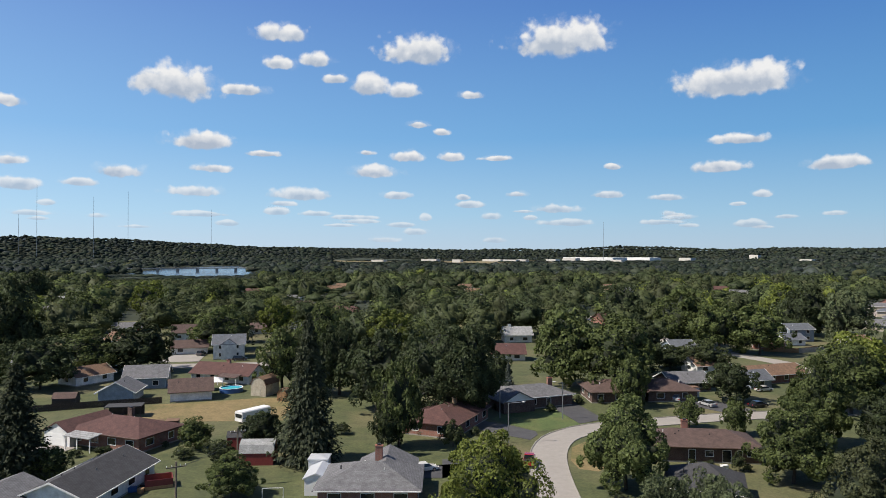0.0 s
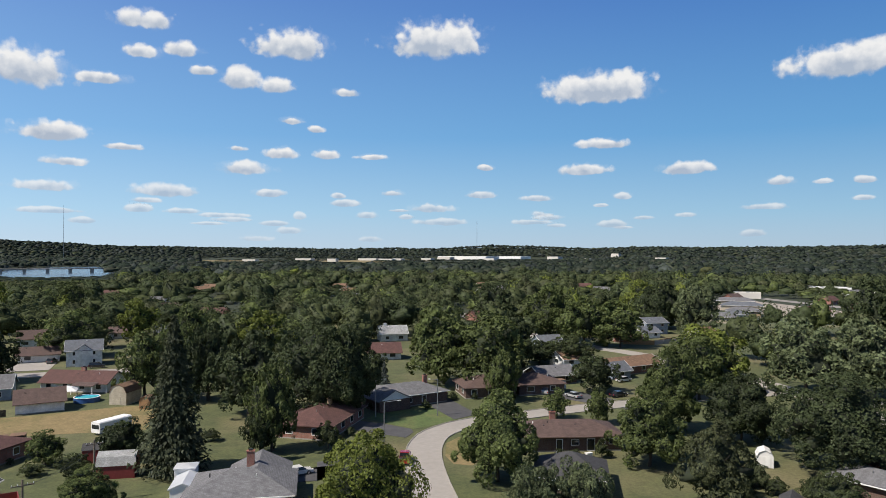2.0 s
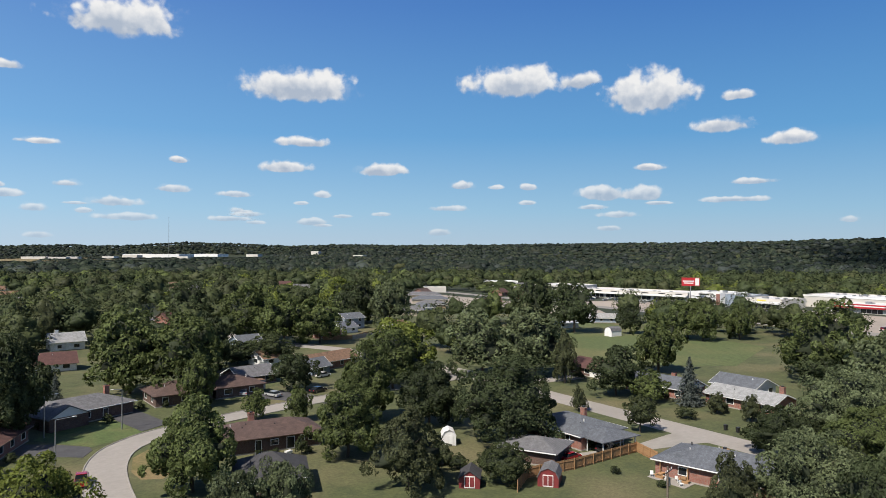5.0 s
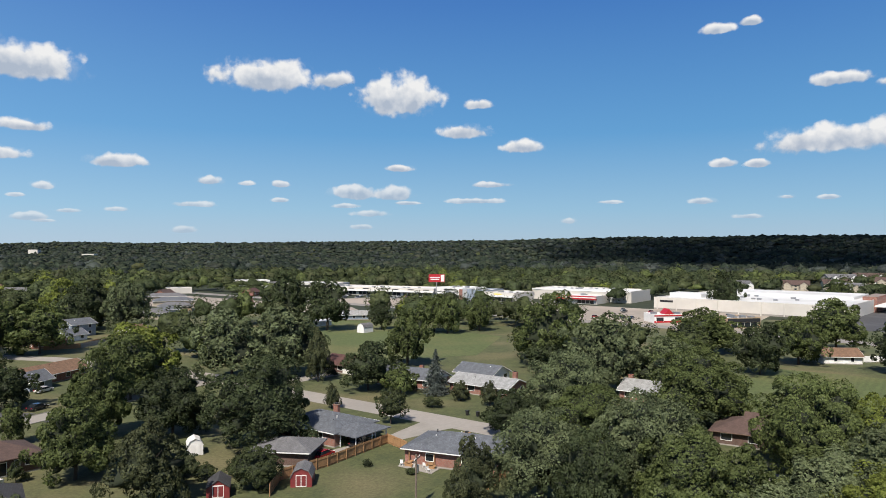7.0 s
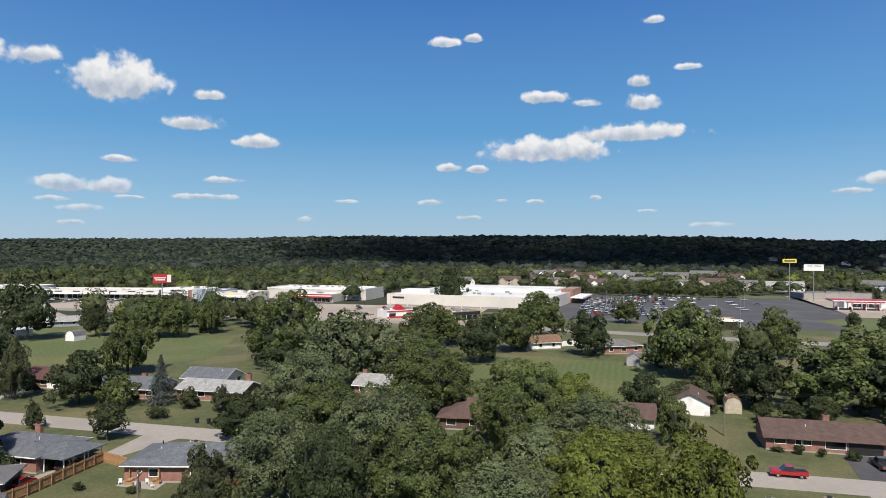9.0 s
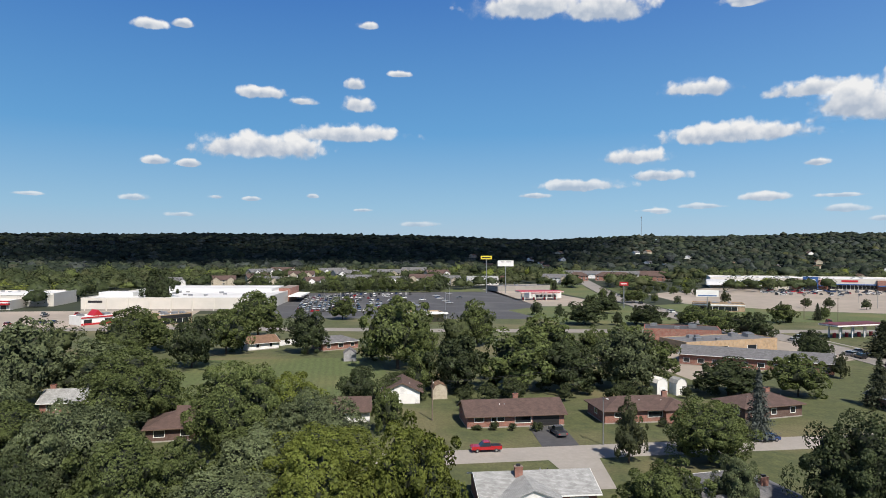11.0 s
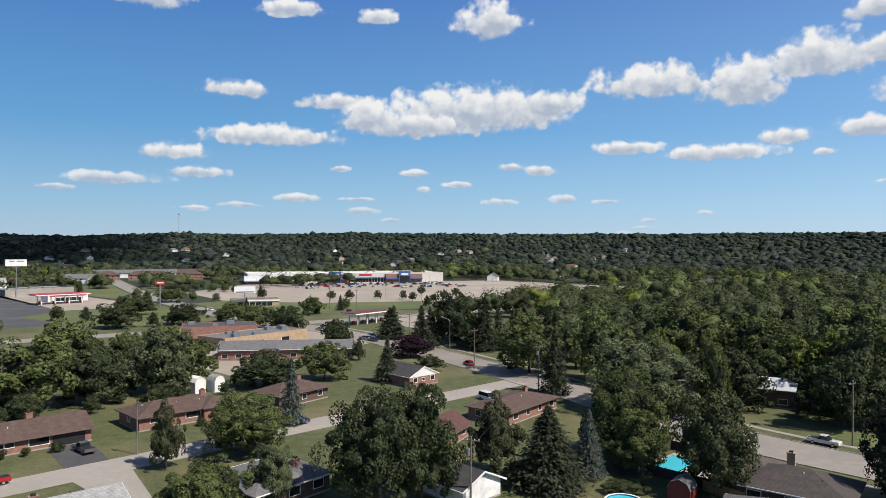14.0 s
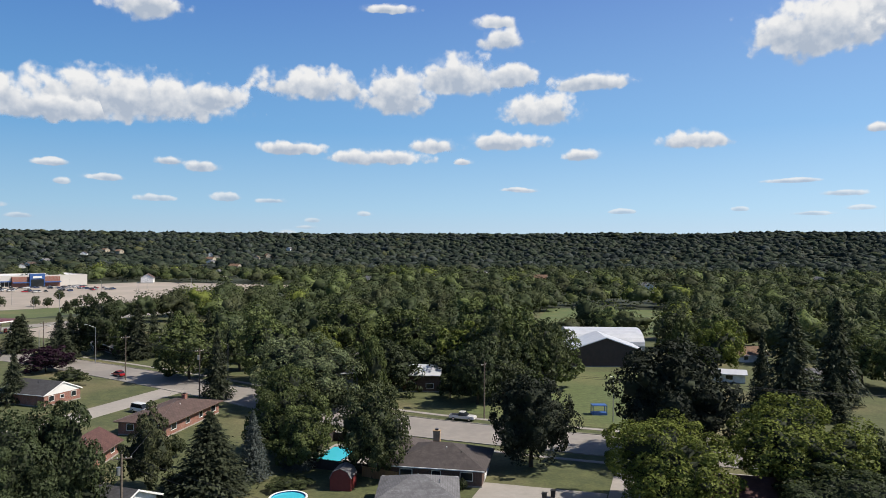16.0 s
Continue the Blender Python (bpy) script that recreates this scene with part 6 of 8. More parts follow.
for k, (x, y, yaw, L) in enumerate(((745, 40, -80, 26), (772, -6, -80, 30), (790, -50, -86, 34), (765, -105, -90, 26), (700, -222, -110, 30), (820, 90, -70, 30), (690, 110, -70, 22), (650, 150, -65, 22), (668, 66, -78, 20), (655, 24, -84, 18), (700, -18, -88, 24), (664, -52, -92, 20), (712, -82, -94, 24), (850, 10, -82, 34), (862, -90, -92, 30), (880, 70, -76, 30), (672, -106, -98, 18), (640, -8, -80, 16), (735, 84, -60, 22))):
    tall = 3 if x > 735 else 2
    ap = house(x, y, yaw + (14 if k % 2 else -12), L, 14, "gable", R_GREY if k % 3 else R_BROWN, CREAM if k % 4 else SIDING, ("three" if tall == 3 else "two") + "-storey cream apartment block with gabled fronts and a " + ("grey roof" if k % 3 else "brown roof"), wins=[(0, q * L / 7.0, z, 1.8, 1.3) for q in (-3, 0, 3) for z in (1.1, 3.8, 6.4)[:tall]], storeys=tall, rise=3.6, vents=0, name="apartment_building", category="apartment building", h=3.0)
    for q in (-0.3, 0.3):
        wing(ap, q * L, -5.5, 90, 9, 6.5, "gable", R_GREY if k % 3 else R_BROWN, WHITE if k % 2 else CREAM, h=3.0 + 2.6 * (tall - 1), rise=2.4)
house(800, -305, -114, 92, 16, "gable", R_GREY, SIDING, "very long white building with a grey roof before the hill", wins=[(0, k * 92 / 7.0, z, 1.8, 1.3) for k in (-3, -1.5, 0, 1.5, 3) for z in (1.1, 3.8)], storeys=2, rise=3.4, vents=0, h=3.0, name="apartment_building", category="apartment building")
for x, y, L in ((752, -262, 22), (742, -300, 40), (728, -338, 26), (780, -360, 44)):
    house(x, y, -112, L, 14, "hip", R_BROWN, BRICK, "brown-roofed brick apartment block before the hill", wins=[(0, k * L / 7.0, z, 1.8, 1.3) for k in (-3, -1.5, 0, 1.5, 3) for z in (1.1, 3.8)], storeys=2, rise=4.0, vents=0, h=2.8, name="apartment_building", category="apartment building")
house(672, -137, -95, 30, 15, "gable", R_LIGHT, SIDING, "wide white hall with a pale roof", rise=4.0, h=4.6, vents=0, gable_mat=WHITE, name="hall", category="building")
house(716, -168, -100, 14, 12, "hip", R_RED, CREAM, "small restaurant with a red roof", rise=3.6, h=3.4, vents=0, name="restaurant", category="building")


# ---- sheds, fences, pools, poles ----
def shed(x, y, yaw, L, W, h, wmat, rmat, label, gambrel=True):
    ob = thing("shed", pose(x, y, 0, 0, 0, yaw), label, "shed")
    SPOTS.append((x, y, L * 0.7))
    k = W / 2
    line = [(-k, h), (-k * 0.68, h + k * 0.62), (0, h + k * 0.92), (k * 0.68, h + k * 0.62), (k, h)] if gambrel else [(-k, h), (0, h + k * 0.7), (k, h)]
    part("wall", Build().prism([(-k, -0.1), (k, -0.1)] + line[::-1], -L / 2, L / 2), ob, material=wmat)
    outer = [(y_ * 1.06, z + 0.06) for y_, z in line]
    part("roof", Build().prism(outer + [(y_ * 1.0, z + 0.005) for y_, z in line[::-1]], -L / 2 - 0.15, L / 2 + 0.15), ob, material=rmat)
    d = part("door", Build().box(-L / 2 - 0.05, -0.8, 0.1, -L / 2 - 0.003, 0.8, 1.9), ob, material=WHITE if wmat is REDPAINT else wmat)
    part("door_panel", Build().box(-L / 2 - 0.07, -0.7, 0.25, -L / 2 - 0.053, -0.06, 1.75), d, material=wmat)
    part("door_panel", Build().box(-L / 2 - 0.07, 0.06, 0.25, -L / 2 - 0.053, 0.7, 1.75), d, material=wmat)


shed(64.5, 87, 50, 4.4, 3.2, 1.5, REDPAINT, R_BLACK, "dark red garden shed with a black roof", False)
shed(75, 80.5, 40, 4.2, 3.2, 1.4, REDPAINT, R_GREY, "red gambrel shed with a grey roof and white trim")
shed(74.6, 107.5, 60, 3, 2.6, 1.7, WHITE, WHITE, "white gambrel garden shed")
shed(-31.5, 120.5, 3, 5.6, 4.2, 2.0, REDPAINT, R_LIGHT, "red barn shed with a pale grey gambrel roof")
shed(-38, 129, 5, 2.6, 2.6, 2.2, REDPAINT, R_BLACK, "small dark red playhouse shed", False)
shed(-45, 178, 70, 6, 4.4, 2.8, CREAM, R_TAN, "tan garden shed with a tan roof")
shed(47, -95, 100, 3.2, 3.2, 1.8, REDPAINT, R_GREY, "dark red gambrel shed with white door trim")
shed(167, -23.5, 0, 4, 3.4, 2.2, CREAM, R_TAN, "tan gambrel garden shed")
shed(164, -78, 10, 3, 3, 2.8, WHITE, WHITE, "white round-topped garden shed")
shed(163, -82.5, 10, 3, 3, 2.8, WHITE, R_LIGHT, "white gambrel garden shed with a pale roof")
shed(226, -3, 0, 4.4, 4, 2.6, mat("weathered grey boards", (0.3, 0.3, 0.31), (0.22, 0.22, 0.23), 2, 0.8), R_GREY, "weathered grey board shed", False)
shed(227, 205, 0, 6, 4, 2.2, WHITE, R_GREY, "white round-topped shed in a field")
shed(180, 160, 0, 5, 4, 2.2, DARKWOOD, R_BLACK, "dark wooden shed beside a field", False)
shed(-88, 164, 10, 5, 3.4, 1.9, DARKWOOD, R_BROWN, "low dark shed beside the fence", False)
house(264, 250, -42, 20, 8, "gable", R_LIGHT, BLUESIDE, "long white farm building beside the field", rise=1.8)
house(232, 238, -10, 11, 3.5, "gable", R_METAL, SIDING, "white mobile home beside trees", rise=0.5, wins=[(0, -3, 1, 1.3, 0.9), (0, 3, 1, 1.3, 0.9)])
# barn and the hoop building behind it
h = house(22, -226, 16, 17, 22, "gable", R_METAL, mat("dark brown metal siding", (0.07, 0.045, 0.04), (0.05, 0.035, 0.03), 0.6, 0.6), "large dark barn with a pale metal roof", h=5.0, rise=3.8, wins=[], vents=0, name="barn", category="barn")
h.matrix_basis = pose(22, -226, 0, 0, 0, 16 - 90)
hp = thing("hoop_building", pose(25, -254, 0, 0, 0, 16), "grey metal building with a curved roof", "building")
part("wall", Build().prism([(-11 * math.cos(a * math.pi / 12), 3.0 + 5 * math.sin(a * math.pi / 12)) for a in range(13)] + [(11, -0.2), (-11, -0.2)], -13, 13), hp, material=R_METAL)
SPOTS.append((28, -254, 15))


def fence(points, h, material, label, every=2.4, flush=False):
    ob = thing("fence", Matrix.Identity(4), label, "fence")
    for (ax, ay), (bx, by) in zip(points, points[1:]):
        a, b = Vector((ax, ay, 0)), Vector((bx, by, 0))
        n = max(1, round((b - a).length / every))
        yaw = math.degrees(math.atan2(by - ay, bx - ax))
        w = (b - a).length / n
        panel = Build()
        k = max(2, int(w / 0.15))
        for i in range(k):
            panel.box(w * i / k + 0.004, -0.012 + 0.008 * (i % 2), 0.06, w * (i + 1) / k - 0.004, 0.012 + 0.008 * (i % 2), h - 0.03 * (i % 3 == 1))
        pm = panel.mesh("panel", material)
        rail = Build().box(0, -0.07, 0.35, w, -0.02, 0.44).mesh("rail", material)
        top = Build().box(0, -0.07, h - 0.35, w, -0.02, h - 0.26).mesh("rail", material)
        pst = Build().box(-0.06, -0.13, -0.2, 0.06, -0.02, h + 0.08).mesh("post", material)
        for i in range(n):
            m = pose(*a.lerp(b, i / n), 0, 0, yaw)
            p = part("panel", pm, ob, m=m)
            p["kind"] = "stuff"
            part("rail", rail, ob, m=m)
            part("rail", top, ob, m=m)
            part("post", pst, ob, m=m)


fence(((68, 80), (73.5, 84), (83, 83.2), (99.5, 84.2), (97.5, 78)), 1.85, CEDAR, "new cedar board fence round a back lawn")
fence(((80, 55), (96, 56.5)), 1.85, CEDAR, "cedar board fence beside the house")
fence(((-95, 155), (-80, 161.5), (-66.5, 166.5)), 1.6, DARKWOOD, "dark board fence along the field")
fence(((46, -101.5), (60, -101.5), (60, -117), (47, -117)), 1.7, DARKWOOD, "dark board fence round the swimming pool")
fence(((60, -117.5), (68, -118.5)), 1.8, CEDAR, "orange-brown board fence beyond the pool")
fence(((40, -99.4), (46.5, -100.5)), 1.7, CEDAR, "orange-brown board fence beside a house")
fence(((262, 22), (271, 12)), 2.0, WHITE, "white panel fence beside a house")
fence(((118, 258), (129, 254), (140, 262)), 1.8, CEDAR, "brown board fence round a yard")
fence(((129, 254), (150, 262)), 1.8, mat("grey boards", (0.3, 0.28, 0.26), (0.22, 0.2, 0.19), 2, 0.8), "grey board fence round a yard")

pool = thing("swimming_pool", pose(55.4, -108.4, 0.12, 0, 0, 0), "rectangular swimming pool with turquoise water", "swimming pool")
part("coping", Build().box(-2.9, -5.4, 0, -2.5, 5.4, 0.1).box(2.5, -5.4, 0, 2.9, 5.4, 0.1).box(-2.5, -5.4, 0, 2.5, -5, 0.1).box(-2.5, 5, 0, 2.5, 5.4, 0.1), pool, material=CONCRETE)
part("water", Build().box(-2.5, -5, -0.2, 2.5, 5, 0.03), pool, material=WATER)


def round_pool(x, y, r, h, label):
    ob = thing("above_ground_pool", pose(x, y, 0), label, "swimming pool")
    part("pool_wall", Build().lathe([(r, 0), (r, h), (r - 0.15, h), (r - 0.15, h - 0.25)], 28), ob, material=BLUEPAINT)
    part("rim", Build().lathe([(r + 0.08, h), (r + 0.08, h + 0.06), (r - 0.2, h + 0.06), (r - 0.2, h), (r + 0.08, h)], 28), ob, material=WHITE)
    part("water", Build().lathe([(0.001, h - 0.15), (r - 0.14, h - 0.15)], 28), ob, material=WATER)
    SPOTS.append((x, y, r))


round_pool(-54.5, 181, 2.9, 1.1, "round blue above-ground pool with a white rim")
round_pool(-91, 171, 2.2, 0.5, "low turquoise paddling pool on a lawn")
round_pool(51, -86, 2.6, 1.1, "round blue above-ground pool beside a hedge")


def sag(a, b, drop):
    """A wire hanging between two points."""
    a, b = Vector(a), Vector(b)
    w = Build()
    pts = [a.lerp(b, k / 8) - Vector((0, 0, drop * 4 * (k / 8) * (1 - k / 8))) for k in range(9)]
    for p, q in zip(pts, pts[1:]):
        w.tube(p, q, 0.022, 0.022, 4, False)
    return w


def utility_pole(x, y, h, yaw=0, transformer=False, label="weathered timber utility pole with a crossarm"):
    ob = thing("utility_pole", pose(x, y, 0, 0, 0, yaw), label, "utility pole")
    part("pole", Build().tube((0, 0, -0.5), (0, 0, h), 0.17, 0.12, 10), ob, material=POLE)
    arm = part("crossarm", Build().box(-1.2, -0.2, h - 0.7, 1.2, -0.09, h - 0.56), ob, material=POLE)
    for u in (-1.1, -0.5, 0.5, 1.1):
        part("insulator", Build().tube((u, -0.14, h - 0.56), (u, -0.14, h - 0.36), 0.05, 0.04, 8), arm, material=WHITE)
    if transformer:
        part("transformer", Build().tube((0.35, 0, h - 2.6), (0.35, 0, h - 1.6), 0.27, 0.27, 12), ob, "pale grey transformer can", material=STEEL)


def street_lamp(x, y, h, yaw, arm=1.8, curved=False, label="slim metal street lamp beside the street"):
    ob = thing("street_lamp", pose(x, y, 0, 0, 0, yaw), label, "street lamp")
    part("pole", Build().tube((0, 0, -0.3), (0, 0, h), 0.13, 0.075, 10), ob, material=STEEL)
    b = Build()
    pts = [Vector((0, 0, h))] + [Vector((arm * math.sin(k * math.pi / 10), 0, h + (1.2 if curved else 0.25) * math.sin(k * math.pi / 10))) for k in range(1, 6)]
    for p, q in zip(pts, pts[1:]):
        b.tube(p, q, 0.05, 0.05, 6, False)
    part("arm", b, ob, material=STEEL)
    e = pts[-1]
    part("lamp_head", Build().lathe([(0.0, -0.1), (0.16, -0.06), (0.2, 0.04), (0.02, 0.1)], 10), ob, m=Matrix.Translation(e + Vector((0.25, 0, 0))) @ Matrix.Diagonal((1.9, 1, 1, 1)), material=WHITE)


utility_pole(-33, 87, 10, 30)
utility_pole(-31.5, 108, 9, 30)
utility_pole(65.5, -70.5, 10, 40, True)
utility_pole(106, -138.5, 12, 70, True)
utility_pole(72, -154, 11, 70)
utility_pole(38, -143, 12, 80)
utility_pole(145, -19, 8.5, 0)
utility_pole(182, -164, 13, 70)
utility_pole(140, -152, 12, 70)
utility_pole(-5, -143, 11, 85)
utility_pole(-55, -146, 11, 85)
utility_pole(77, 60, 7.5, 20, True)
utility_pole(300, -232, 13, 60)
utility_pole(330, -236, 13, 60)
street_lamp(122.6, -47.6, 8.6, 180)
street_lamp(12.5, 133, 7.5, 0, 2.6)
street_lamp(12.5, 153, 8, 0)
street_lamp(26, 152, 8, 200)
street_lamp(168, -170, 11, 60, 2.6, True)
street_lamp(177, -158, 11, 240, 2.6, True)
street_lamp(112, -158, 10, 70, 2.4, True)
street_lamp(12, -149, 9.5, 80, 1.6)
for x, y in ((300, -280), (340, -300), (380, -320), (420, -340), (340, -380), (390, -400), (440, -420), (360, -460), (420, -480)):
    street_lamp(x, y, 11, 0, 0.8, label="tall car park lamp")
for x, y in ((400, -60), (450, -70), (500, -60), (400, 0), (440, 10), (380, 250), (360, 320)):
    street_lamp(x, y, 10, 0, 0.8, label="tall car park lamp")
for k, (a, b) in enumerate((((182, -164, 12.4), (140, -152, 11.4)), ((140, -152, 11.4), (106, -138.5, 11.4)), ((106, -138.5, 11.4), (72, -154, 10.4)), ((72, -154, 10.4), (38, -143, 11.4)), ((38, -143, 11.4), (-5, -143, 10.4)), ((-5, -143, 10.4), (-55, -146, 10.4)), ((65.5, -70.5, 9.4), (106, -138.5, 10.0)), ((65.5, -70.5, 9.4), (20, -60, 9.5)), ((145, -19, 8), (170, -75, 8)), ((-33, 87, 9.3), (-31.5, 108, 8.4)))):
    for d in (-0.9, 0.9):
        tagged(new("power_line", sag((a[0] + d * 0.5, a[1] + d, a[2]), (b[0] + d * 0.5, b[1] + d, b[2]), 0.9).mesh("power_line", BLACK)), "thin black power line between utility poles", "power line", kind="structure")

# loose things in the yards
goal = thing("soccer_goal", pose(-24.5, 101.5, 0, 0, 0, 5), "small white soccer goal on a lawn", "goal")
for a, b in (((-1.5, 0, 0), (-1.5, 0, 1.9)), ((1.5, 0, 0), (1.5, 0, 1.9)), ((-1.5, 0, 1.9), (1.5, 0, 1.9))):
    part("goal_post", Build().tube(a, b, 0.05, 0.05, 8), goal, material=WHITE)
rv = thing("motorhome", pose(-40.5, 150, 0, 0, 0, 55), "white motorhome parked at the field edge", "motorhome")
part("body", Build().prism([(-1.2, 0.5), (1.2, 0.5), (1.2, 2.4), (1.0, 2.6), (-1.0, 2.6), (-1.2, 2.4)], -3.8, 3.8), rv, material=WHITE)
part("glass", Build().box(-3.84, -1.0, 1.3, -3.803, 1.0, 2.1), rv, material=GLASS)
part("stripe", Build().box(-3.6, -1.23, 1.2, 3.6, -1.203, 1.4), rv, material=BLUEPAINT)
for sx in (-2.3, 2.3):
    for sy in (-1, 1):
        part("tyre", TYRE, rv, m=pose(sx, sy, 0.34))
tr = thing("box_trailer", pose(61, 174, 0, 0, 0, 8), "plain white box trailer on a driveway", "trailer")
part("box", Build().prism([(-1.2, 0.6), (1.2, 0.6), (1.2, 2.9), (-1.2, 2.9)], -2.2, 2.2), tr, material=WHITE)
part("roof", Build().box(-2.25, -1.25, 2.9, 2.25, 1.25, 3.0), tr, material=R_TAN)
for sy in (-1.1, 1.1):
    part("tyre", TYRE, tr, m=pose(0.3, sy, 0.34))
for x, y in ((126.5, 84.5), (126.8, 82), (16.5, -101), (17.5, -99.5)):
    bn = thing("wheeled_bin", pose(x, y, 0.05, 0, 0, 90), "dark plastic wheeled refuse bin at the kerb", "bin")
    part("tub", Build().add([(-0.24, -0.26, 0.05), (0.24, -0.26, 0.05), (0.24, 0.26, 0.05), (-0.24, 0.26, 0.05), (-0.3, -0.34, 1.0), (0.3, -0.34, 1.0), (0.3, 0.34, 1.0), (-0.3, 0.34, 1.0)], [(3, 2, 1, 0), (0, 1, 5, 4), (1, 2, 6, 5), (2, 3, 7, 6), (3, 0, 4, 7)]), bn, material=BLACK)
    part("lid", Build().box(-0.33, -0.37, 1.0, 0.33, 0.37, 1.08), bn, material=BLACK)
for x, y, yaw in ((91.5, 72.5, 10), (92.5, 69, 30)):
    tb = thing("picnic_table", pose(x, y, 0.05, 0, 0, yaw), "pale wooden picnic table on a patio", "table")
    part("tabletop", Build().box(-0.9, -0.4, 0.7, 0.9, 0.4, 0.76), tb, material=CEDAR)
    for s in (-1, 1):
        part("bench", Build().box(-0.9, s * 0.75 - 0.13, 0.42, 0.9, s * 0.75 + 0.13, 0.46), tb, material=CEDAR)
        part("leg", Build().box(s * 0.7 - 0.04, -0.7, 0, s * 0.7 + 0.04, 0.7, 0.7), tb, material=CEDAR)
for k in range(7):
    ch = thing("garden_chair", pose(90.6 + 0.7 * (k % 3), 68 + 0.95 * k, 0.05, 0, 0, k * 50), "pale plastic garden chair on a patio", "chair")
    part("seat", Build().box(-0.25, -0.25, 0.4, 0.25, 0.25, 0.45), ch, material=WHITE)
    part("backrest", Build().box(-0.25, 0.22, 0.45, 0.25, 0.26, 0.9), ch, material=WHITE)
    for u in (-0.22, 0.22):
        for w_ in (-0.22, 0.22):
            part("leg", Build().box(u - 0.02, w_ - 0.02, 0, u + 0.02, w_ + 0.02, 0.4), ch, material=WHITE)
bx = thing("blue_stand", pose(15.5, -155, 0, 0, 0, 20), "small blue framed stand on a lawn", "stand")
part("top", Build().box(-1.6, -1, 2.0, 1.6, 1, 2.15), bx, material=BLUEPAINT)
part("base", Build().box(-1.6, -1, 0, 1.6, 1, 0.5), bx, material=BLUEPAINT)
posts(bx, ((-1.5, -0.9), (1.5, -0.9), (1.5, 0.9), (-1.5, 0.9)), 2.0, BLUEPAINT)

# ---- more yard things ----
tent = thing("party_tent", pose(-59.8, 183.6, 0, 0, 0, 15), "white peaked party tent beside a round pool", "tent")
part("canopy", Build().add([(-2.3, -2.3, 2.3), (2.3, -2.3, 2.3), (2.3, 2.3, 2.3), (-2.3, 2.3, 2.3), (-1.1, -1.1, 3.05), (1.1, -1.1, 3.05), (1.1, 1.1, 3.05), (-1.1, 1.1, 3.05), (0, 0, 3.4)], [(0, 1, 5, 4), (1, 2, 6, 5), (2, 3, 7, 6), (3, 0, 4, 7), (4, 5, 8), (5, 6, 8), (6, 7, 8), (7, 4, 8)]), tent, material=WHITE)
for sx in (-2.2, 2.2):
    for sy in (-2.2, 2.2):
        part("pole", Build().tube((sx, sy, 0), (sx, sy, 2.35), 0.05, 0.05, 8), tent, material=STEEL)
lean = thing("lean_to", pose(-69.5, 153.5, 0, 0, 0, 12), "open timber lean-to with a flat dark roof", "shelter")
part("roof", Build().box(-3.8, -2, 2.3, 3.8, 2, 2.5), lean, material=R_BLACK)
posts(lean, ((-3.6, -1.8), (0, -1.8), (3.6, -1.8), (-3.6, 1.8), (3.6, 1.8)), 2.3, DARKWOOD)
part("back_board", Build().box(-3.7, 1.85, 0, 3.7, 1.95, 2.2), lean, material=DARKWOOD)
for x, y, w in ((-58.8, 143.3, 3.4), (-55.6, 144.6, 2.4)):
    stack = thing("garden_store", pose(x, y, 0, 0, 0, 12), "low flat-roofed timber garden store", "shed")
    part("box", Build().box(-w / 2, -1.2, -0.05, w / 2, 1.2, 1.35), stack, material=DARKWOOD)
    part("lid", Build().box(-w / 2 - 0.12, -1.32, 1.35, w / 2 + 0.12, 1.32, 1.46), stack, material=R_TAN)
shed(-38.6, 171, 80, 3.0, 2.4, 1.8, CEDAR, R_TAN, "small orange-brown gambrel playhouse")
deck = thing("deck", pose(-43.6, 108.0, 0, 0, 0, 24), "red-brown timber deck with solid railings", "deck")
part("floor", Build().box(-2, -1.6, 0, 2, 1.6, 0.5), deck, material=CEDAR)
for x0, y0, x1, y1 in ((-2, -1.6, 2, -1.5), (1.9, -1.5, 2, 1.6), (-2, 1.5, 1.9, 1.6)):
    part("railing", Build().box(x0, y0, 0.5, x1, y1, 1.45), deck, material=REDPAINT)
clutter = random.Random(8)
for k, (m_, words) in enumerate(((BLUEPAINT, "blue plastic storage tub on a patio"), (WHITE, "white plastic storage tub on a patio"), (BLACK, "black plastic storage tub on a patio"), (CEDAR, "wooden planter box on a patio"), (STEEL, "grey barbecue box on a patio"), (BLUEPAINT, "blue plastic storage tub beside a house"), (WHITE, "white utility box behind a house"))):
    x, y = ((-46.4, 105.2), (-47.3, 106.6), (-45.2, 106.4), (-44.9, 104.6), (-48.4, 108.2), (42, 117.5), (47, 117))[k]
    tub = thing("storage_tub", pose(x, y, 0.02, 0, 0, clutter.uniform(0, 90)), words, "tub")
    w = clutter.uniform(0.35, 0.6)
    part("tub", Build().add([(-w, -0.3, 0), (w, -0.3, 0), (w, 0.3, 0), (-w, 0.3, 0), (-w * 1.1, -0.36, 0.7), (w * 1.1, -0.36, 0.7), (w * 1.1, 0.36, 0.7), (-w * 1.1, 0.36, 0.7)], [(3, 2, 1, 0), (0, 1, 5, 4), (1, 2, 6, 5), (2, 3, 7, 6), (3, 0, 4, 7)]), tub, material=m_)
    part("lid", Build().box(-w * 1.15, -0.39, 0.7, w * 1.15, 0.39, 0.76), tub, material=m_)
for x, y, yaw, colour, kind in ((250, -174, 5, "white", "sedan"), (213, -169, 12, "silver", "suv"), (284, -180, 4, "black", "sedan"), (338, -178, -4, "white", "van"), (232, -170, 10, "grey", "sedan"), (372, -183, -10, "white", "suv")):
    car(x, y, yaw, colour, kind, "driving on the arterial road")
car(306, -232, 160, "red", "van", "parked beside the verge")
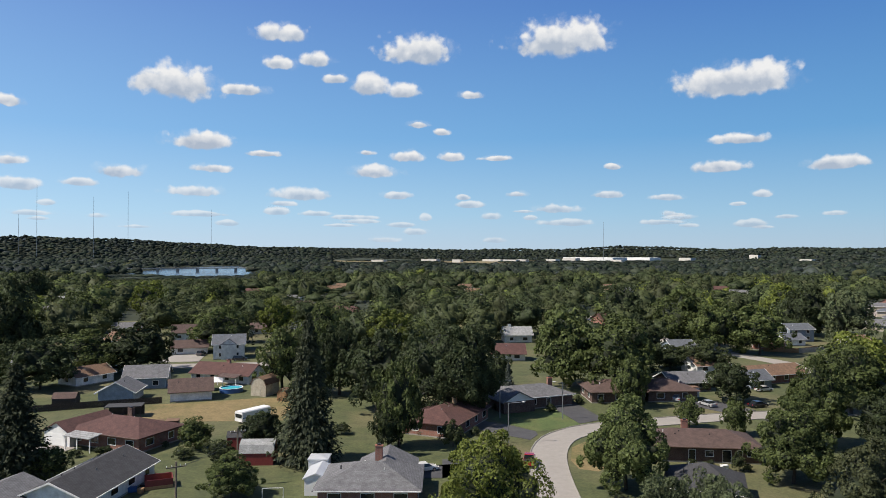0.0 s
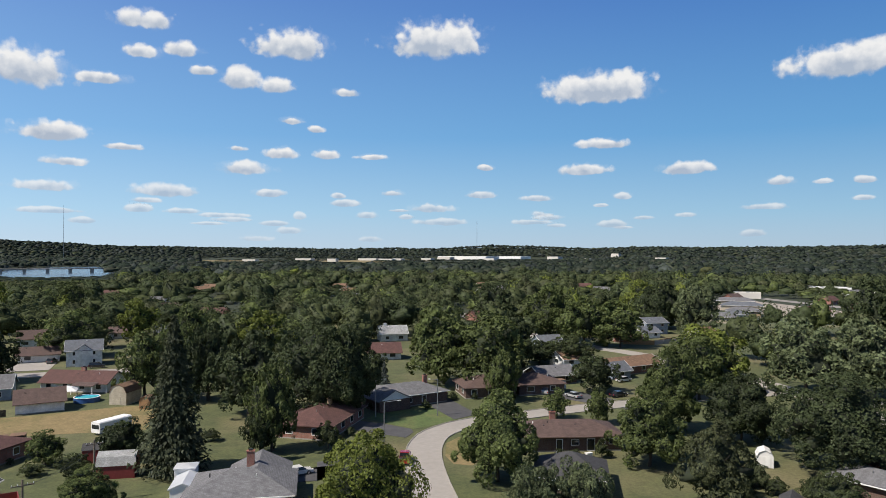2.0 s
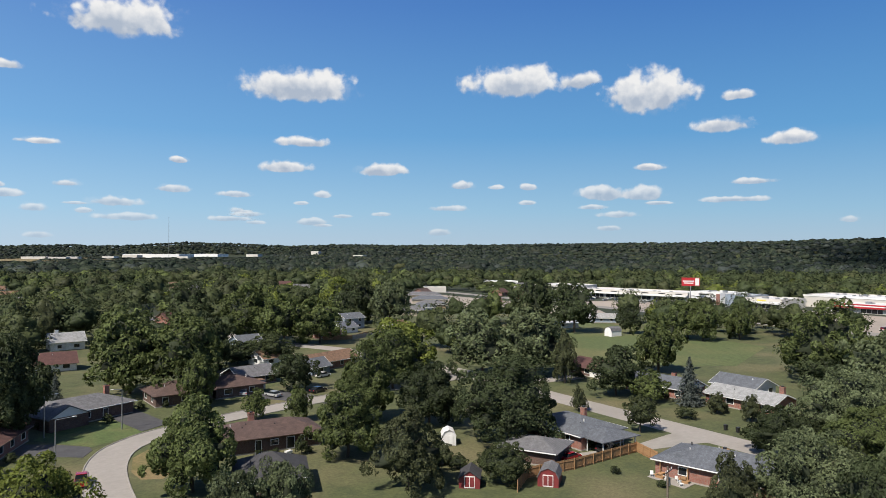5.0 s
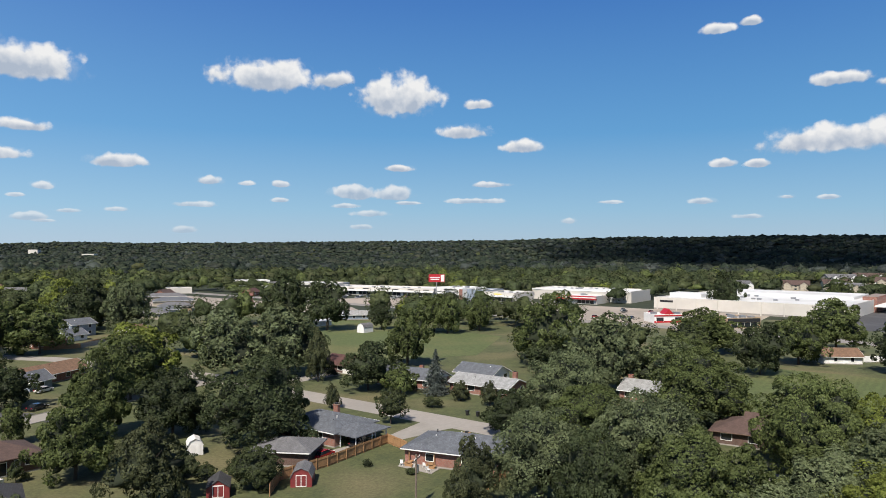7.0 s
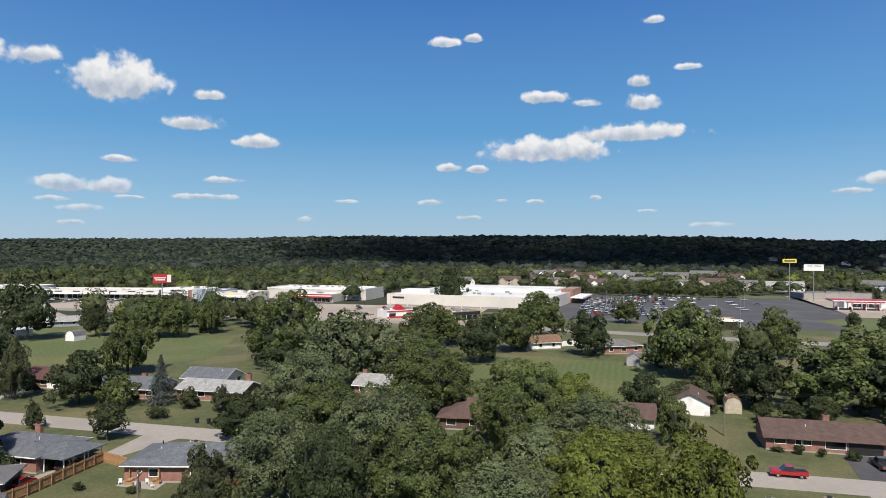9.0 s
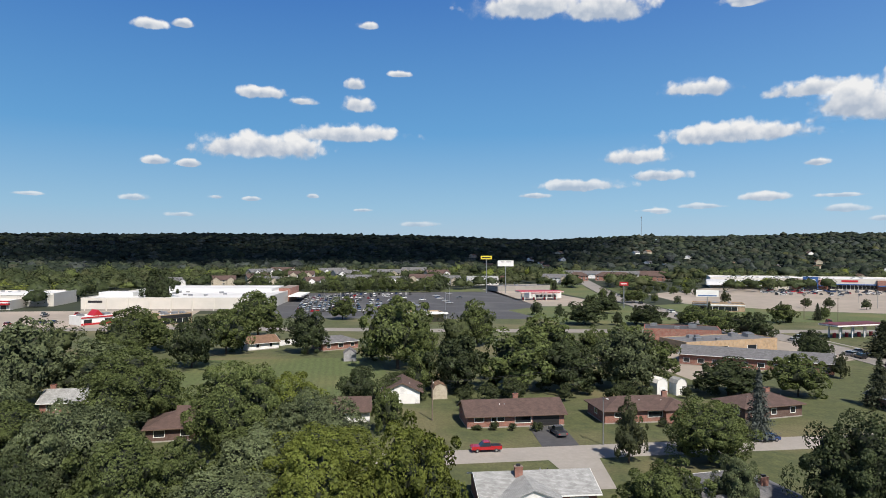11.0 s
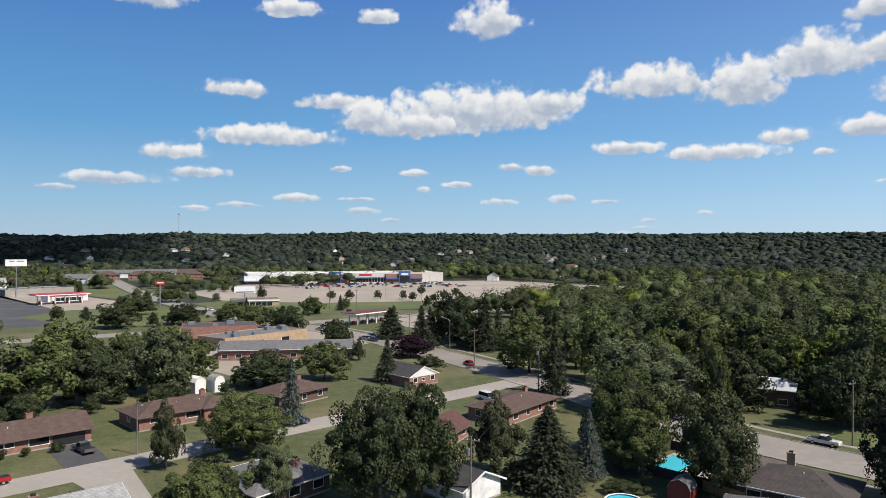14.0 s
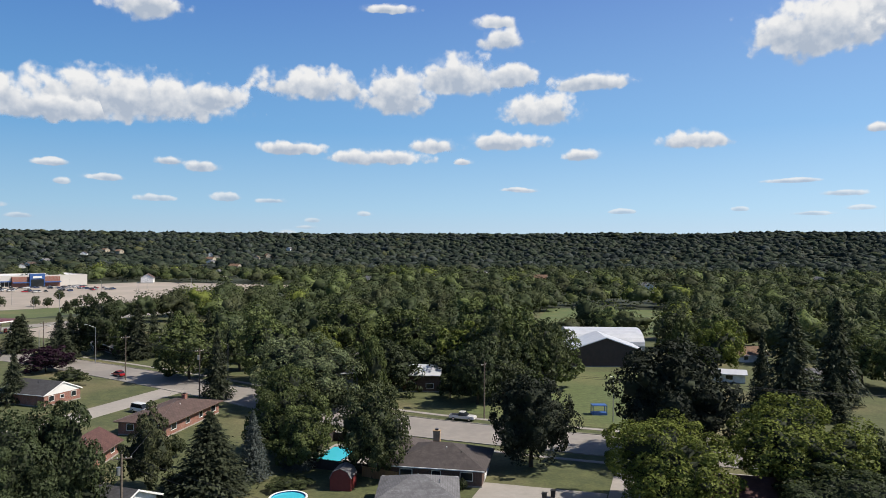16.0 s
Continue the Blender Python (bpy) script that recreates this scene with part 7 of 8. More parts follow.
car(41.9, -140.2, 178, "white", "pickup", "driving on the arterial road", lights=True)


# ---- woods that fill the middle distance ----
def road_distance(x, y):
    best = 1e9
    for line, w in ROADS:
        for (ax, ay), (bx, by) in zip(line, line[1:]):
            dx, dy = bx - ax, by - ay
            s = min(1, max(0, ((x - ax) * dx + (y - ay) * dy) / (dx * dx + dy * dy)))
            best = min(best, math.hypot(x - ax - s * dx, y - ay - s * dy) - w)
    return best


# plan boxes that stay open: x0, y0, x1, y1
OPEN = ((-75, 140, -32, 178), (146, -16, 236, 48), (168, 128, 264, 264), (-4, -214, 46, -140), (4, -428, 66, -286), (330, -130, 590, 64), (322, 60, 440, 372), (285, -570, 530, -225),
        (400, 20, 560, 160), (410, -200, 620, -120), (176, -262, 275, -92), (236, 255, 322, 470), (240, -130, 330, 140), (60, 60, 116, 112), (122, -140, 165, 160), (95, 205, 130, 300), (84, -150, 120, 60), (290, -250, 480, -104))


def is_open(x, y, margin=0.0):
    return any(a - margin < x < c + margin and b - margin < y < d + margin for a, b, c, d in OPEN)


def hides_house(x, y, h, half):
    """Gardens lie open before the houses: no tall tree close on their airy side."""
    for a, b, c in SPOTS:
        r = math.hypot(a, b)
        if r > 460:
            continue
        s = r - (x * a + y * b) / r
        if 0 < s < 75 and abs(x * b - y * a) / r < c * 0.75 + half and h > 36 * s / r + 3.0:
            return True
    return False


def fill_woods():
    rr = random.Random(77)
    step = 13.5
    n = int(235 / step)
    for i in range(-n, n + 1):
        for j in range(-n, n + 1):
            x, y = (i + rr.uniform(-0.4, 0.4)) * step, (j + rr.uniform(-0.4, 0.4)) * step
            r, az = math.hypot(x, y), math.degrees(math.atan2(x, y))
            az = (az + 120) % 360 - 120
            if not (168 < r < 232) or az < -44 or az > 206:
                continue
            keep = 0.8 if az < 42 else (0.35 if az < 112 else 0.95)
            if az < 42 and r < 240:
                keep = 0.4
            if rr.random() > keep or is_open(x, y) or road_distance(x, y) < 5:
                continue
            if any(math.hypot(x - a, y - b) < c + 3 for a, b, c in SPOTS) or any(math.hypot(x - a, y - b) < c * 0.8 + 3.5 for a, b, c in TREES):
                continue
            kind = rr.choices(("oak", "dark", "sage", "lime", "spruce"), (6, 2.6, 1.4, 2.0, 0.7))[0]
            h = rr.uniform(9, 16)
            if hides_house(x, y, h, 4):
                continue
            tree(kind, x, y, h, h * rr.uniform(0.75, 1.0) * (0.5 if kind == "spruce" else 1), "in the woods", False)


def river(az):
    """The near and the far shore of the river by azimuth."""
    bend = 22 * noise.noise((az * 0.7, 3.0, 1.0))
    return np.interp(az, (-24.6, -22, -19, -16, -15), (1270, 1130, 1070, 1090, 1250)) + bend, np.interp(az, (-24.6, -22, -19, -16, -15), (1300, 1540, 1800, 1850, 1310)) - bend


def in_water(x, y):
    r, az = math.hypot(x, y), math.degrees(math.atan2(x, y))
    if 76 < az < 128 and 560 < r < 830 and noise.noise((x / 40, y / 40, 1.0)) < -0.16:
        return True
    if -24.8 < az < -14.8 and river(az)[0] - 12 < r < river(az)[1] + 10:
        return True
    if -9 < az < 12.5 and 2250 < r < 3400 and noise.noise((x / 190, y / 190, 5.0)) < 0.12:
        return True
    return (9 < az < 19 and 3280 < r < 3640) or (-33 < az < -27 and 900 < r < 1100)


NEAR_WOODS = ("round", "dark", "oak", "lime", "cone")
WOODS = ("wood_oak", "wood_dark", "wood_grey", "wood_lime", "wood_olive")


def woodland(name, r0, r1, step, tall, wide, lobes, per_lobe, card, seed, label, ball=3, lobe=(0.13, 0.22), kinds=WOODS):
    """Woods past counting: one mesh of many crowns of eight forms."""
    rng = np.random.default_rng(seed)
    n = int(r1 / step) + 1
    g = np.stack(np.meshgrid(np.arange(-n, n + 1), np.arange(-n, n + 1)), -1).reshape(-1, 2) * step
    g = g + rng.uniform(-0.45, 0.45, g.shape) * step
    r = np.hypot(g[:, 0], g[:, 1])
    az = (np.degrees(np.arctan2(g[:, 0], g[:, 1])) + 120) % 360 - 120
    g = g[(r > r0) & (r < r1) & (az > -44) & (az < 206) & (r < np.array([crest(a)[1] for a in az]) + 130)]
    keep = []
    for x, y in g:
        if r0 < 900 and (is_open(x, y, 3) or road_distance(x, y) < 6 or any(abs(x - a) < 20 and math.hypot(x - a, y - b) < c + 2 for a, b, c in SPOTS)):
            continue
        if in_water(x, y) or (len(FAR) and np.any((FAR[:, 3] - (x * FAR[:, 0] + y * FAR[:, 1]) > -8) & (FAR[:, 3] - (x * FAR[:, 0] + y * FAR[:, 1]) < 24) & (np.abs(x * FAR[:, 1] - y * FAR[:, 0]) < FAR[:, 2] + 3))):
            continue
        # glades and denser stands
        if noise.noise((x / 70, y / 70, 7.0)) < GLADE and r0 < 1500:
            continue
        keep.append((x, y, height(x, y)))
    base = np.array(keep)
    k = len(base)
    grow = 1 + 0.34 * np.array([noise.noise((x / 45, y / 45, 3.0)) for x, y, z in base]) if k else 1
    h0, w0 = rng.uniform(tall[0], tall[1], k) * grow, rng.uniform(wide[0], wide[1], k)
    if r0 < 450:
        ok = np.array([not hides_house(base[i, 0], base[i, 1], h0[i], w0[i] * 0.35) for i in range(k)])
        base, h0, w0, grow = base[ok], h0[ok], w0[ok], grow[ok]
        k = len(base)
    far_r, far_az = np.hypot(base[:, 0], base[:, 1]), np.degrees(np.arctan2(base[:, 0], base[:, 1]))
    low = ((far_az > -9) & (far_az < 20) & (far_r > 1500) & (far_r < 3500))
    low |= (far_az > 76) & (far_az < 128) & (far_r > 540) & (far_r < 840)
    if r0 >= 400 and len(FAR):
        front = FAR[:, 3][None] - base[:, :2] @ FAR[:, :2].T
        aside = np.abs(base[:, 0][:, None] * FAR[:, 1][None] - base[:, 1][:, None] * FAR[:, 0][None])
        low |= ((front > 0) & (front < 240) & (aside < FAR[:, 2][None] + 2)).any(1)
    h = h0 * np.where(low, np.where(far_r > 900, 0.38, np.where(far_az > 70, 0.8, 0.55)), 1.0)
    valley = (far_az > -26) & (far_az < -14.4) & (far_r > 520) & (far_r < 1150)
    h = np.where(valley, np.minimum(h, np.maximum(2.5, 36.5 - 0.0372 * far_r)), h)
    w = w0 * (0.6 + 0.4 * grow)
    forms = [crown_arrays(200 + seed * 10 + i, lobes, per_lobe, card, "cone" if i == 7 else "broad", ball, lobe, 0.3, r0 >= 400) for i in range(8)]
    vs, fs, ms, at = [], [], [], 0
    tint = rng.choice(len(kinds), k, p=(0.31, 0.41, 0.12, 0.02, 0.14))
    for i in range(8):
        own = np.arange(i, k, 8)
        fv, ff = forms[i]
        a = rng.uniform(0, math.tau, len(own))
        ca, sa = np.cos(a)[:, None], np.sin(a)[:, None]
        x, y = fv[None, :, 0] * ca - fv[None, :, 1] * sa, fv[None, :, 0] * sa + fv[None, :, 1] * ca
        ww, hh = w[own][:, None], h[own][:, None]
        vs.append(np.stack([x * ww + base[own, 0][:, None], y * ww + base[own, 1][:, None], fv[None, :, 2] * hh + base[own, 2][:, None]], -1).reshape(-1, 3))
        fs.append((ff[None] + (np.arange(len(own)) * len(fv))[:, None, None]).reshape(-1, 3) + at)
        ms.append(np.repeat(tint[own], len(ff)))
        at += len(own) * len(fv)
    m = raw_mesh(name, np.concatenate(vs), [], np.concatenate(fs))
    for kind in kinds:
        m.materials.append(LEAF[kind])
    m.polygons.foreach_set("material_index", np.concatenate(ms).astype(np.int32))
    tagged(new(name, m), label, "woods", kind="stuff")


GLADE = -0.3
# far houses with open slopes before them: direction, half width, distance
FAR = np.array([(a / math.hypot(a, b), b / math.hypot(a, b), c, math.hypot(a, b)) for a, b, c in SPOTS if 560 < math.hypot(a, b) < 1750])
fill_woods()
town = random.Random(19)
for k in range(150):
    az, r = town.uniform(66, 130), town.uniform(238, 520)
    x, y = r * math.sin(radians(az)), r * math.cos(radians(az))
    if k < 15:
        x, y = 300 + town.uniform(-3, 14), -290 - k * 17
    if any(math.hypot(x - a, y - b) < c + 2 for a, b, c in SPOTS) or road_distance(x, y) < 2:
        continue
    if k >= 15 and (345 < x < 585 and -118 < y < 60 and town.random() < 0.85):
        continue
    h = town.uniform(4, 9)
    tree(town.choice(("oak", "dark", "round", "cone", "oak")), x, y, h, h * town.uniform(0.7, 1.0), "in the shopping district", False)
    if len(TREES) > 330:
        break
# a belt of trees behind the crowded car park, and small trees in the verges
for k in range(30):
    x, y = 566 + (k % 2) * 16 + town.uniform(-4, 4), 66 - k * 5.2
    h = town.uniform(8, 13)
    tree(town.choice(("oak", "dark", "oak", "sage")), x, y, h, h * town.uniform(0.9, 1.2), "behind the car park", False)
for x, y in ((386, -277), (382, -290), (373, -307), (358, -317), (343, -312), (378, -353), (326, -315), (342, -340), (363, -374)):
    tree("round", x, y, town.uniform(5.5, 7.5), town.uniform(5.5, 7.5), "in the car park verge", False)
for x, y in ((547, -242), (535, -246), (525, -240), (535, -253), (554, -268), (519, -259), (513, -267), (490, -263), (439, -206), (427, -216)):
    tree(town.choice(("round", "cone", "oak")), x, y, town.uniform(5, 7.5), town.uniform(5, 8), "in the car park verge", False)
for x, y in ((352, -196), (429, -250), (318, -140), (308, -158), (330, -120), (337, -228), (321, -237), (328, -246), (404, -147), (410, -158), (440, -177), (350, -112), (365, -104), (312, -215), (470, -182), (610, -190), (625, -205), (640, -185), (600, -176), (560, -175), (312, -128), (344, -160)):
    h = town.uniform(5.5, 9.5)
    tree(town.choice(("oak", "dark", "cone", "spruce", "oak")), x, y, h, h * town.uniform(0.7, 1.05), "in a shopping district verge", False)
woodland("woods", 232, 400, 13.5, (9, 17), (12, 19), 34, 30, 0.028, 1, "dense green summer woods beyond the houses", kinds=NEAR_WOODS)
woodland("woods", 400, 900, 16.0, (9, 16), (13, 22), 26, 10, 0.045, 4, "dense green summer woods on the plain", 2, (0.15, 0.25), NEAR_WOODS)
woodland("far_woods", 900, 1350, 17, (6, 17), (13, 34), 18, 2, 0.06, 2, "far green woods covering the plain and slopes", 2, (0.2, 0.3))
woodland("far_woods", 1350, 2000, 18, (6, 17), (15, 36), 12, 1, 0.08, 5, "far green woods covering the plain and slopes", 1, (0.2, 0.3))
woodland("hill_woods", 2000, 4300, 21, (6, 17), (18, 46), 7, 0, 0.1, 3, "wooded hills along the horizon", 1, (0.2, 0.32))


# ---- clouds ----
def cloud_material():
    m = bpy.data.materials.new("cloud")
    m.use_nodes = True
    n, l = m.node_tree.nodes, m.node_tree.links
    n.remove(n["Principled BSDF"])

    def math_node(op, a, b=None, c=None):
        q = n.new("ShaderNodeMath")
        q.operation = op
        for i, v in enumerate((a, b, c)):
            if v is None:
                continue
            if isinstance(v, (int, float)):
                q.inputs[i].default_value = v
            else:
                l.new(v, q.inputs[i])
        return q.outputs[0]

    tc, geo, info = n.new("ShaderNodeTexCoord"), n.new("ShaderNodeNewGeometry"), n.new("ShaderNodeObjectInfo")
    sp = n.new("ShaderNodeSeparateXYZ")
    l.new(tc.outputs["Object"], sp.inputs[0])
    u, v = sp.outputs["X"], sp.outputs["Y"]

    def field(scale, detail, rough):
        t = n.new("ShaderNodeTexNoise")
        t.inputs["Scale"].default_value, t.inputs["Detail"].default_value, t.inputs["Roughness"].default_value = scale, detail, rough
        l.new(geo.outputs["Position"], t.inputs["Vector"])
        return math_node("SUBTRACT", t.outputs["Fac"], 0.5)

    big, mid, fine, wisp = field(0.006, 2, 0.5), field(0.016, 3, 0.5), field(0.04, 2, 0.45), field(0.011, 6, 0.6)
    vor = n.new("ShaderNodeTexVoronoi")
    vor.feature = "SMOOTH_F1"
    vor.inputs["Scale"].default_value, vor.inputs["Smoothness"].default_value, vor.inputs["Detail"].default_value = 0.014, 0.8, 0.6
    l.new(geo.outputs["Position"], vor.inputs["Vector"])
    puff = math_node("SUBTRACT", 0.42, vor.outputs["Distance"])
    # a dome over a flat base
    vv = math_node("ADD", v, math_node("MULTIPLY", math_node("MINIMUM", v, 0.0), 0.8))
    d = math_node("SQRT", math_node("ADD", math_node("MULTIPLY", u, u), math_node("MULTIPLY", vv, vv)))
    body = math_node("SUBTRACT", 1.0, d)
    body = math_node("MULTIPLY_ADD", big, 1.3, body)
    body = math_node("MULTIPLY_ADD", puff, 0.36, body)
    body = math_node("MULTIPLY_ADD", mid, 0.42, body)
    body = math_node("MULTIPLY_ADD", fine, 0.2, body)
    body = math_node("ADD", body, 0.06)
    a = n.new("ShaderNodeMapRange")
    a.interpolation_type = "SMOOTHSTEP"
    a.inputs["From Min"].default_value, a.inputs["From Max"].default_value = 0.02, 0.42
    l.new(body, a.inputs["Value"])
    # faint wisps round the body
    thin = n.new("ShaderNodeMapRange")
    thin.interpolation_type = "SMOOTHSTEP"
    thin.inputs["From Min"].default_value, thin.inputs["From Max"].default_value, thin.inputs["To Max"].default_value = -0.25, 0.6, 0.35
    l.new(math_node("MULTIPLY_ADD", wisp, 1.6, math_node("SUBTRACT", 0.75, d)), thin.inputs["Value"])
    cover = math_node("MAXIMUM", a.outputs["Result"], thin.outputs["Result"])
    edge = n.new("ShaderNodeMapRange")
    edge.interpolation_type = "SMOOTHSTEP"
    edge.inputs["From Min"].default_value, edge.inputs["From Max"].default_value = 1.45, 1.05
    l.new(d, edge.inputs["Value"])
    alpha = math_node("MULTIPLY", math_node("MULTIPLY", cover, edge.outputs["Result"]), info.outputs["Alpha"])
    # cloud shading painted into the glow: lit tops white, shaded bases grey
    tone = math_node("ADD", math_node("MULTIPLY_ADD", v, 0.75, 0.45), math_node("MULTIPLY", puff, 0.55))
    tone = math_node("ADD", tone, math_node("MULTIPLY_ADD", mid, 0.7, math_node("MULTIPLY", fine, 0.3)))
    tone = math_node("SUBTRACT", tone, math_node("MULTIPLY", math_node("MAXIMUM", math_node("SUBTRACT", body, 0.3), 0.0), 0.42))
    r = n.new("ShaderNodeValToRGB")
    r.color_ramp.elements[0].position, r.color_ramp.elements[1].position = 0.02, 0.7
    r.color_ramp.elements[0].color, r.color_ramp.elements[1].color = (0.44, 0.51, 0.62, 1), (0.9, 0.9, 0.9, 1)
    l.new(tone, r.inputs["Fac"])
    em, tr, mx = n.new("ShaderNodeEmission"), n.new("ShaderNodeBsdfTransparent"), n.new("ShaderNodeMixShader")
    em.inputs["Strength"].default_value = CLOUD
    l.new(r.outputs["Color"], em.inputs["Color"])
    l.new(alpha, mx.inputs[0])
    l.new(tr.outputs[0], mx.inputs[1])
    l.new(em.outputs[0], mx.inputs[2])
    l.new(mx.outputs[0], n["Material Output"].inputs["Surface"])
    return m


def cloud_mesh():
    v = [(0, 0, 0.06)]
    f = []
    for k, r in ((1, 0.75), (2, 1.5)):
        for i in range(24):
            v.append((r * math.cos(i * math.tau / 24), r * math.sin(i * math.tau / 24), 0.06 - 0.03 * k * k / 2))
    for i in range(24):
        j = (i + 1) % 24
        f += [(0, 1 + i, 1 + j), (1 + i, 25 + i, 25 + j, 1 + j)]
    return Build().add(v, f).mesh("cloud", cloud_material())


CLOUD_MESH = cloud_mesh()
crng = random.Random(4)


def cloud(az, el, w, h):
    """A cumulus far off on the sky, by azimuth, elevation and half sizes in degrees."""
    R = 4850 - crng.uniform(0, 120)
    a, e = radians(az), radians(el)
    p = Vector((math.sin(a) * math.cos(e), math.cos(a) * math.cos(e), math.sin(e))) * R + Vector((0, 0, 36))
    ob = new("cloud", CLOUD_MESH)
    ob.matrix_basis = look(p, p * 2 - Vector((0, 0, 36))) @ pose(0, 0, 0, 0, 0, 0) @ Matrix.Diagonal((R * math.tan(radians(w)) * 1.12, R * math.tan(radians(h)) * 1.25, 60, 1))
    # small low clouds are fainter, standing in for horizon haze
    ob.color = (1, 1, 1, min(1.0, 0.35 + 0.09 * max(0, el)) if h < 1.0 else 1.0)
    tagged(ob, "white fair-weather cumulus cloud with a grey base", "cloud", "clouds in the sky", "structure")
    return ob


cloud(-20.6, 12.5, 3.11, 1.51)
cloud(-16.0, 12.5, 2.19, 0.53)
cloud(-19.1, 8.4, 2.71, 0.87)
cloud(-13.1, 16.8, 2.29, 0.81)
cloud(-13.2, 14.6, 1.36, 0.63)
cloud(-10.3, 15.0, 1.39, 0.64)
cloud(-8.6, 13.7, 1.16, 0.46)
cloud(-6.1, 13.2, 1.50, 0.92)
cloud(-3.1, 12.8, 1.32, 0.74)
cloud(-1.9, 15.9, 2.97, 1.29)
cloud(9.6, 16.5, 4.12, 1.64)
cloud(22.6, 12.6, 4.52, 1.45)
cloud(2.1, 12.6, 1.18, 0.42)
cloud(-2.1, 10.3, 1.03, 0.37)
cloud(-0.1, 9.7, 0.75, 0.37)
cloud(-6.3, 8.0, 0.69, 0.28)
cloud(-2.9, 7.7, 1.39, 0.60)
cloud(-5.7, 6.4, 2.30, 0.64)
cloud(0.7, 7.7, 1.03, 0.51)
cloud(4.3, 7.6, 1.48, 0.28)
cloud(23.3, 8.5, 2.05, 0.51)
cloud(21.6, 6.5, 2.01, 0.56)
cloud(29.3, 6.4, 2.19, 0.56)
cloud(13.6, 6.8, 0.66, 0.27)
cloud(-11.6, 4.5, 2.67, 0.59)
cloud(-3.9, 4.6, 1.25, 0.37)
cloud(-13.4, 3.2, 1.23, 0.40)
cloud(-24.8, 5.9, 1.99, 0.63)
cloud(-18.3, 6.4, 1.59, 0.44)
cloud(-19.5, 4.6, 2.47, 0.52)
cloud(-27.6, 5.0, 1.27, 0.41)
cloud(-31.3, 4.7, 1.52, 0.55)
cloud(-31.7, 6.3, 1.01, 0.47)
cloud(-31.9, 10.3, 1.02, 0.51)
cloud(-14.5, 7.7, 1.40, 0.31)
cloud(6.2, 4.7, 0.92, 0.32)
cloud(13.0, 4.6, 1.32, 0.36)
cloud(17.7, 4.3, 1.26, 0.31)
cloud(24.5, 4.4, 0.84, 0.38)
cloud(9.0, 3.5, 1.81, 0.41)
cloud(4.0, 2.9, 0.92, 0.37)
cloud(-1.4, 2.8, 0.55, 0.37)
cloud(1.6, 4.5, 0.56, 0.32)
cloud(17.7, 2.4, 1.89, 0.26)
cloud(9.9, 2.4, 2.24, 0.32)
cloud(-30.3, 2.7, 1.72, 0.28)
cloud(-19.3, 2.9, 2.47, 0.26)
cloud(-7.5, 2.8, 2.27, 0.23)
cloud(40.0, 13.2, 4.03, 1.40)
cloud(45.4, 13.3, 1.58, 0.67)
cloud(50.7, 11.8, 3.21, 1.77)
cloud(50.5, 6.5, 0.99, 0.32)
cloud(35.8, 5.2, 1.08, 0.40)
cloud(38.7, 5.1, 0.76, 0.26)
cloud(41.1, 5.1, 0.74, 0.30)
cloud(46.7, 4.5, 1.81, 0.67)
cloud(50.4, 4.4, 1.41, 0.64)
cloud(55.9, 9.4, 2.11, 0.69)
cloud(57.2, 11.6, 1.18, 0.46)
cloud(60.6, 8.2, 1.75, 0.64)
cloud(50.8, 6.5, 1.02, 0.32)
cloud(58.2, 5.2, 1.62, 0.28)
cloud(57.0, 3.9, 2.77, 0.28)
cloud(75.9, 6.5, 1.12, 0.39)
cloud(78.3, 6.4, 0.85, 0.34)
cloud(74.7, 3.7, 1.02, 0.30)
cloud(77.8, 2.5, 1.24, 0.25)
cloud(80.4, 3.9, 0.67, 0.21)
cloud(83.0, 3.8, 0.71, 0.20)
cloud(83.7, 12.0, 1.99, 0.54)
cloud(86.9, 11.5, 1.00, 0.41)
cloud(91.4, 11.3, 1.30, 0.73)
cloud(91.1, 12.9, 0.84, 0.55)
cloud(94.8, 13.8, 0.95, 0.32)
cloud(92.1, 17.4, 0.86, 0.37)
cloud(75.6, 16.3, 1.15, 0.47)
cloud(78.0, 16.6, 0.76, 0.35)
cloud(83.7, 7.7, 5.24, 1.16)
cloud(90.8, 9.0, 4.37, 0.82)
cloud(105.0, 18.8, 4.81, 1.38)
cloud(111.3, 18.4, 3.47, 1.44)
cloud(121.8, 17.8, 1.22, 0.34)
cloud(118.5, 12.0, 2.70, 0.78)
cloud(120.9, 8.5, 5.18, 0.94)
cloud(125.8, 11.3, 2.41, 0.82)
cloud(129.0, 10.0, 2.95, 1.67)
cloud(113.9, 7.0, 2.50, 0.80)
cloud(115.6, 5.6, 2.12, 0.53)
cloud(109.5, 4.9, 3.57, 0.54)
cloud(105.7, 4.2, 1.14, 0.27)
cloud(126.5, 6.2, 1.01, 0.33)
cloud(118.7, 3.2, 1.83, 0.26)
cloud(123.0, 3.8, 1.60, 0.34)
cloud(87.8, 4.1, 0.54, 0.23)
cloud(127.9, 3.8, 1.57, 0.20)
cloud(137.4, 10.6, 8.19, 2.07)
cloud(132.8, 9.6, 5.50, 1.14)
cloud(143.6, 11.3, 2.82, 1.20)
cloud(129.5, 17.9, 1.39, 0.68)
cloud(138.5, 17.5, 2.66, 1.48)
cloud(151.1, 12.5, 4.13, 1.46)
cloud(157.7, 12.0, 3.13, 2.04)
cloud(162.6, 13.3, 3.70, 1.89)
cloud(167.1, 13.5, 2.31, 1.08)
cloud(169.7, 10.7, 2.84, 1.54)
cloud(166.4, 8.4, 3.14, 0.84)
cloud(149.7, 7.7, 2.51, 0.64)
cloud(156.4, 7.1, 3.99, 0.76)
cloud(160.9, 8.1, 2.15, 0.74)
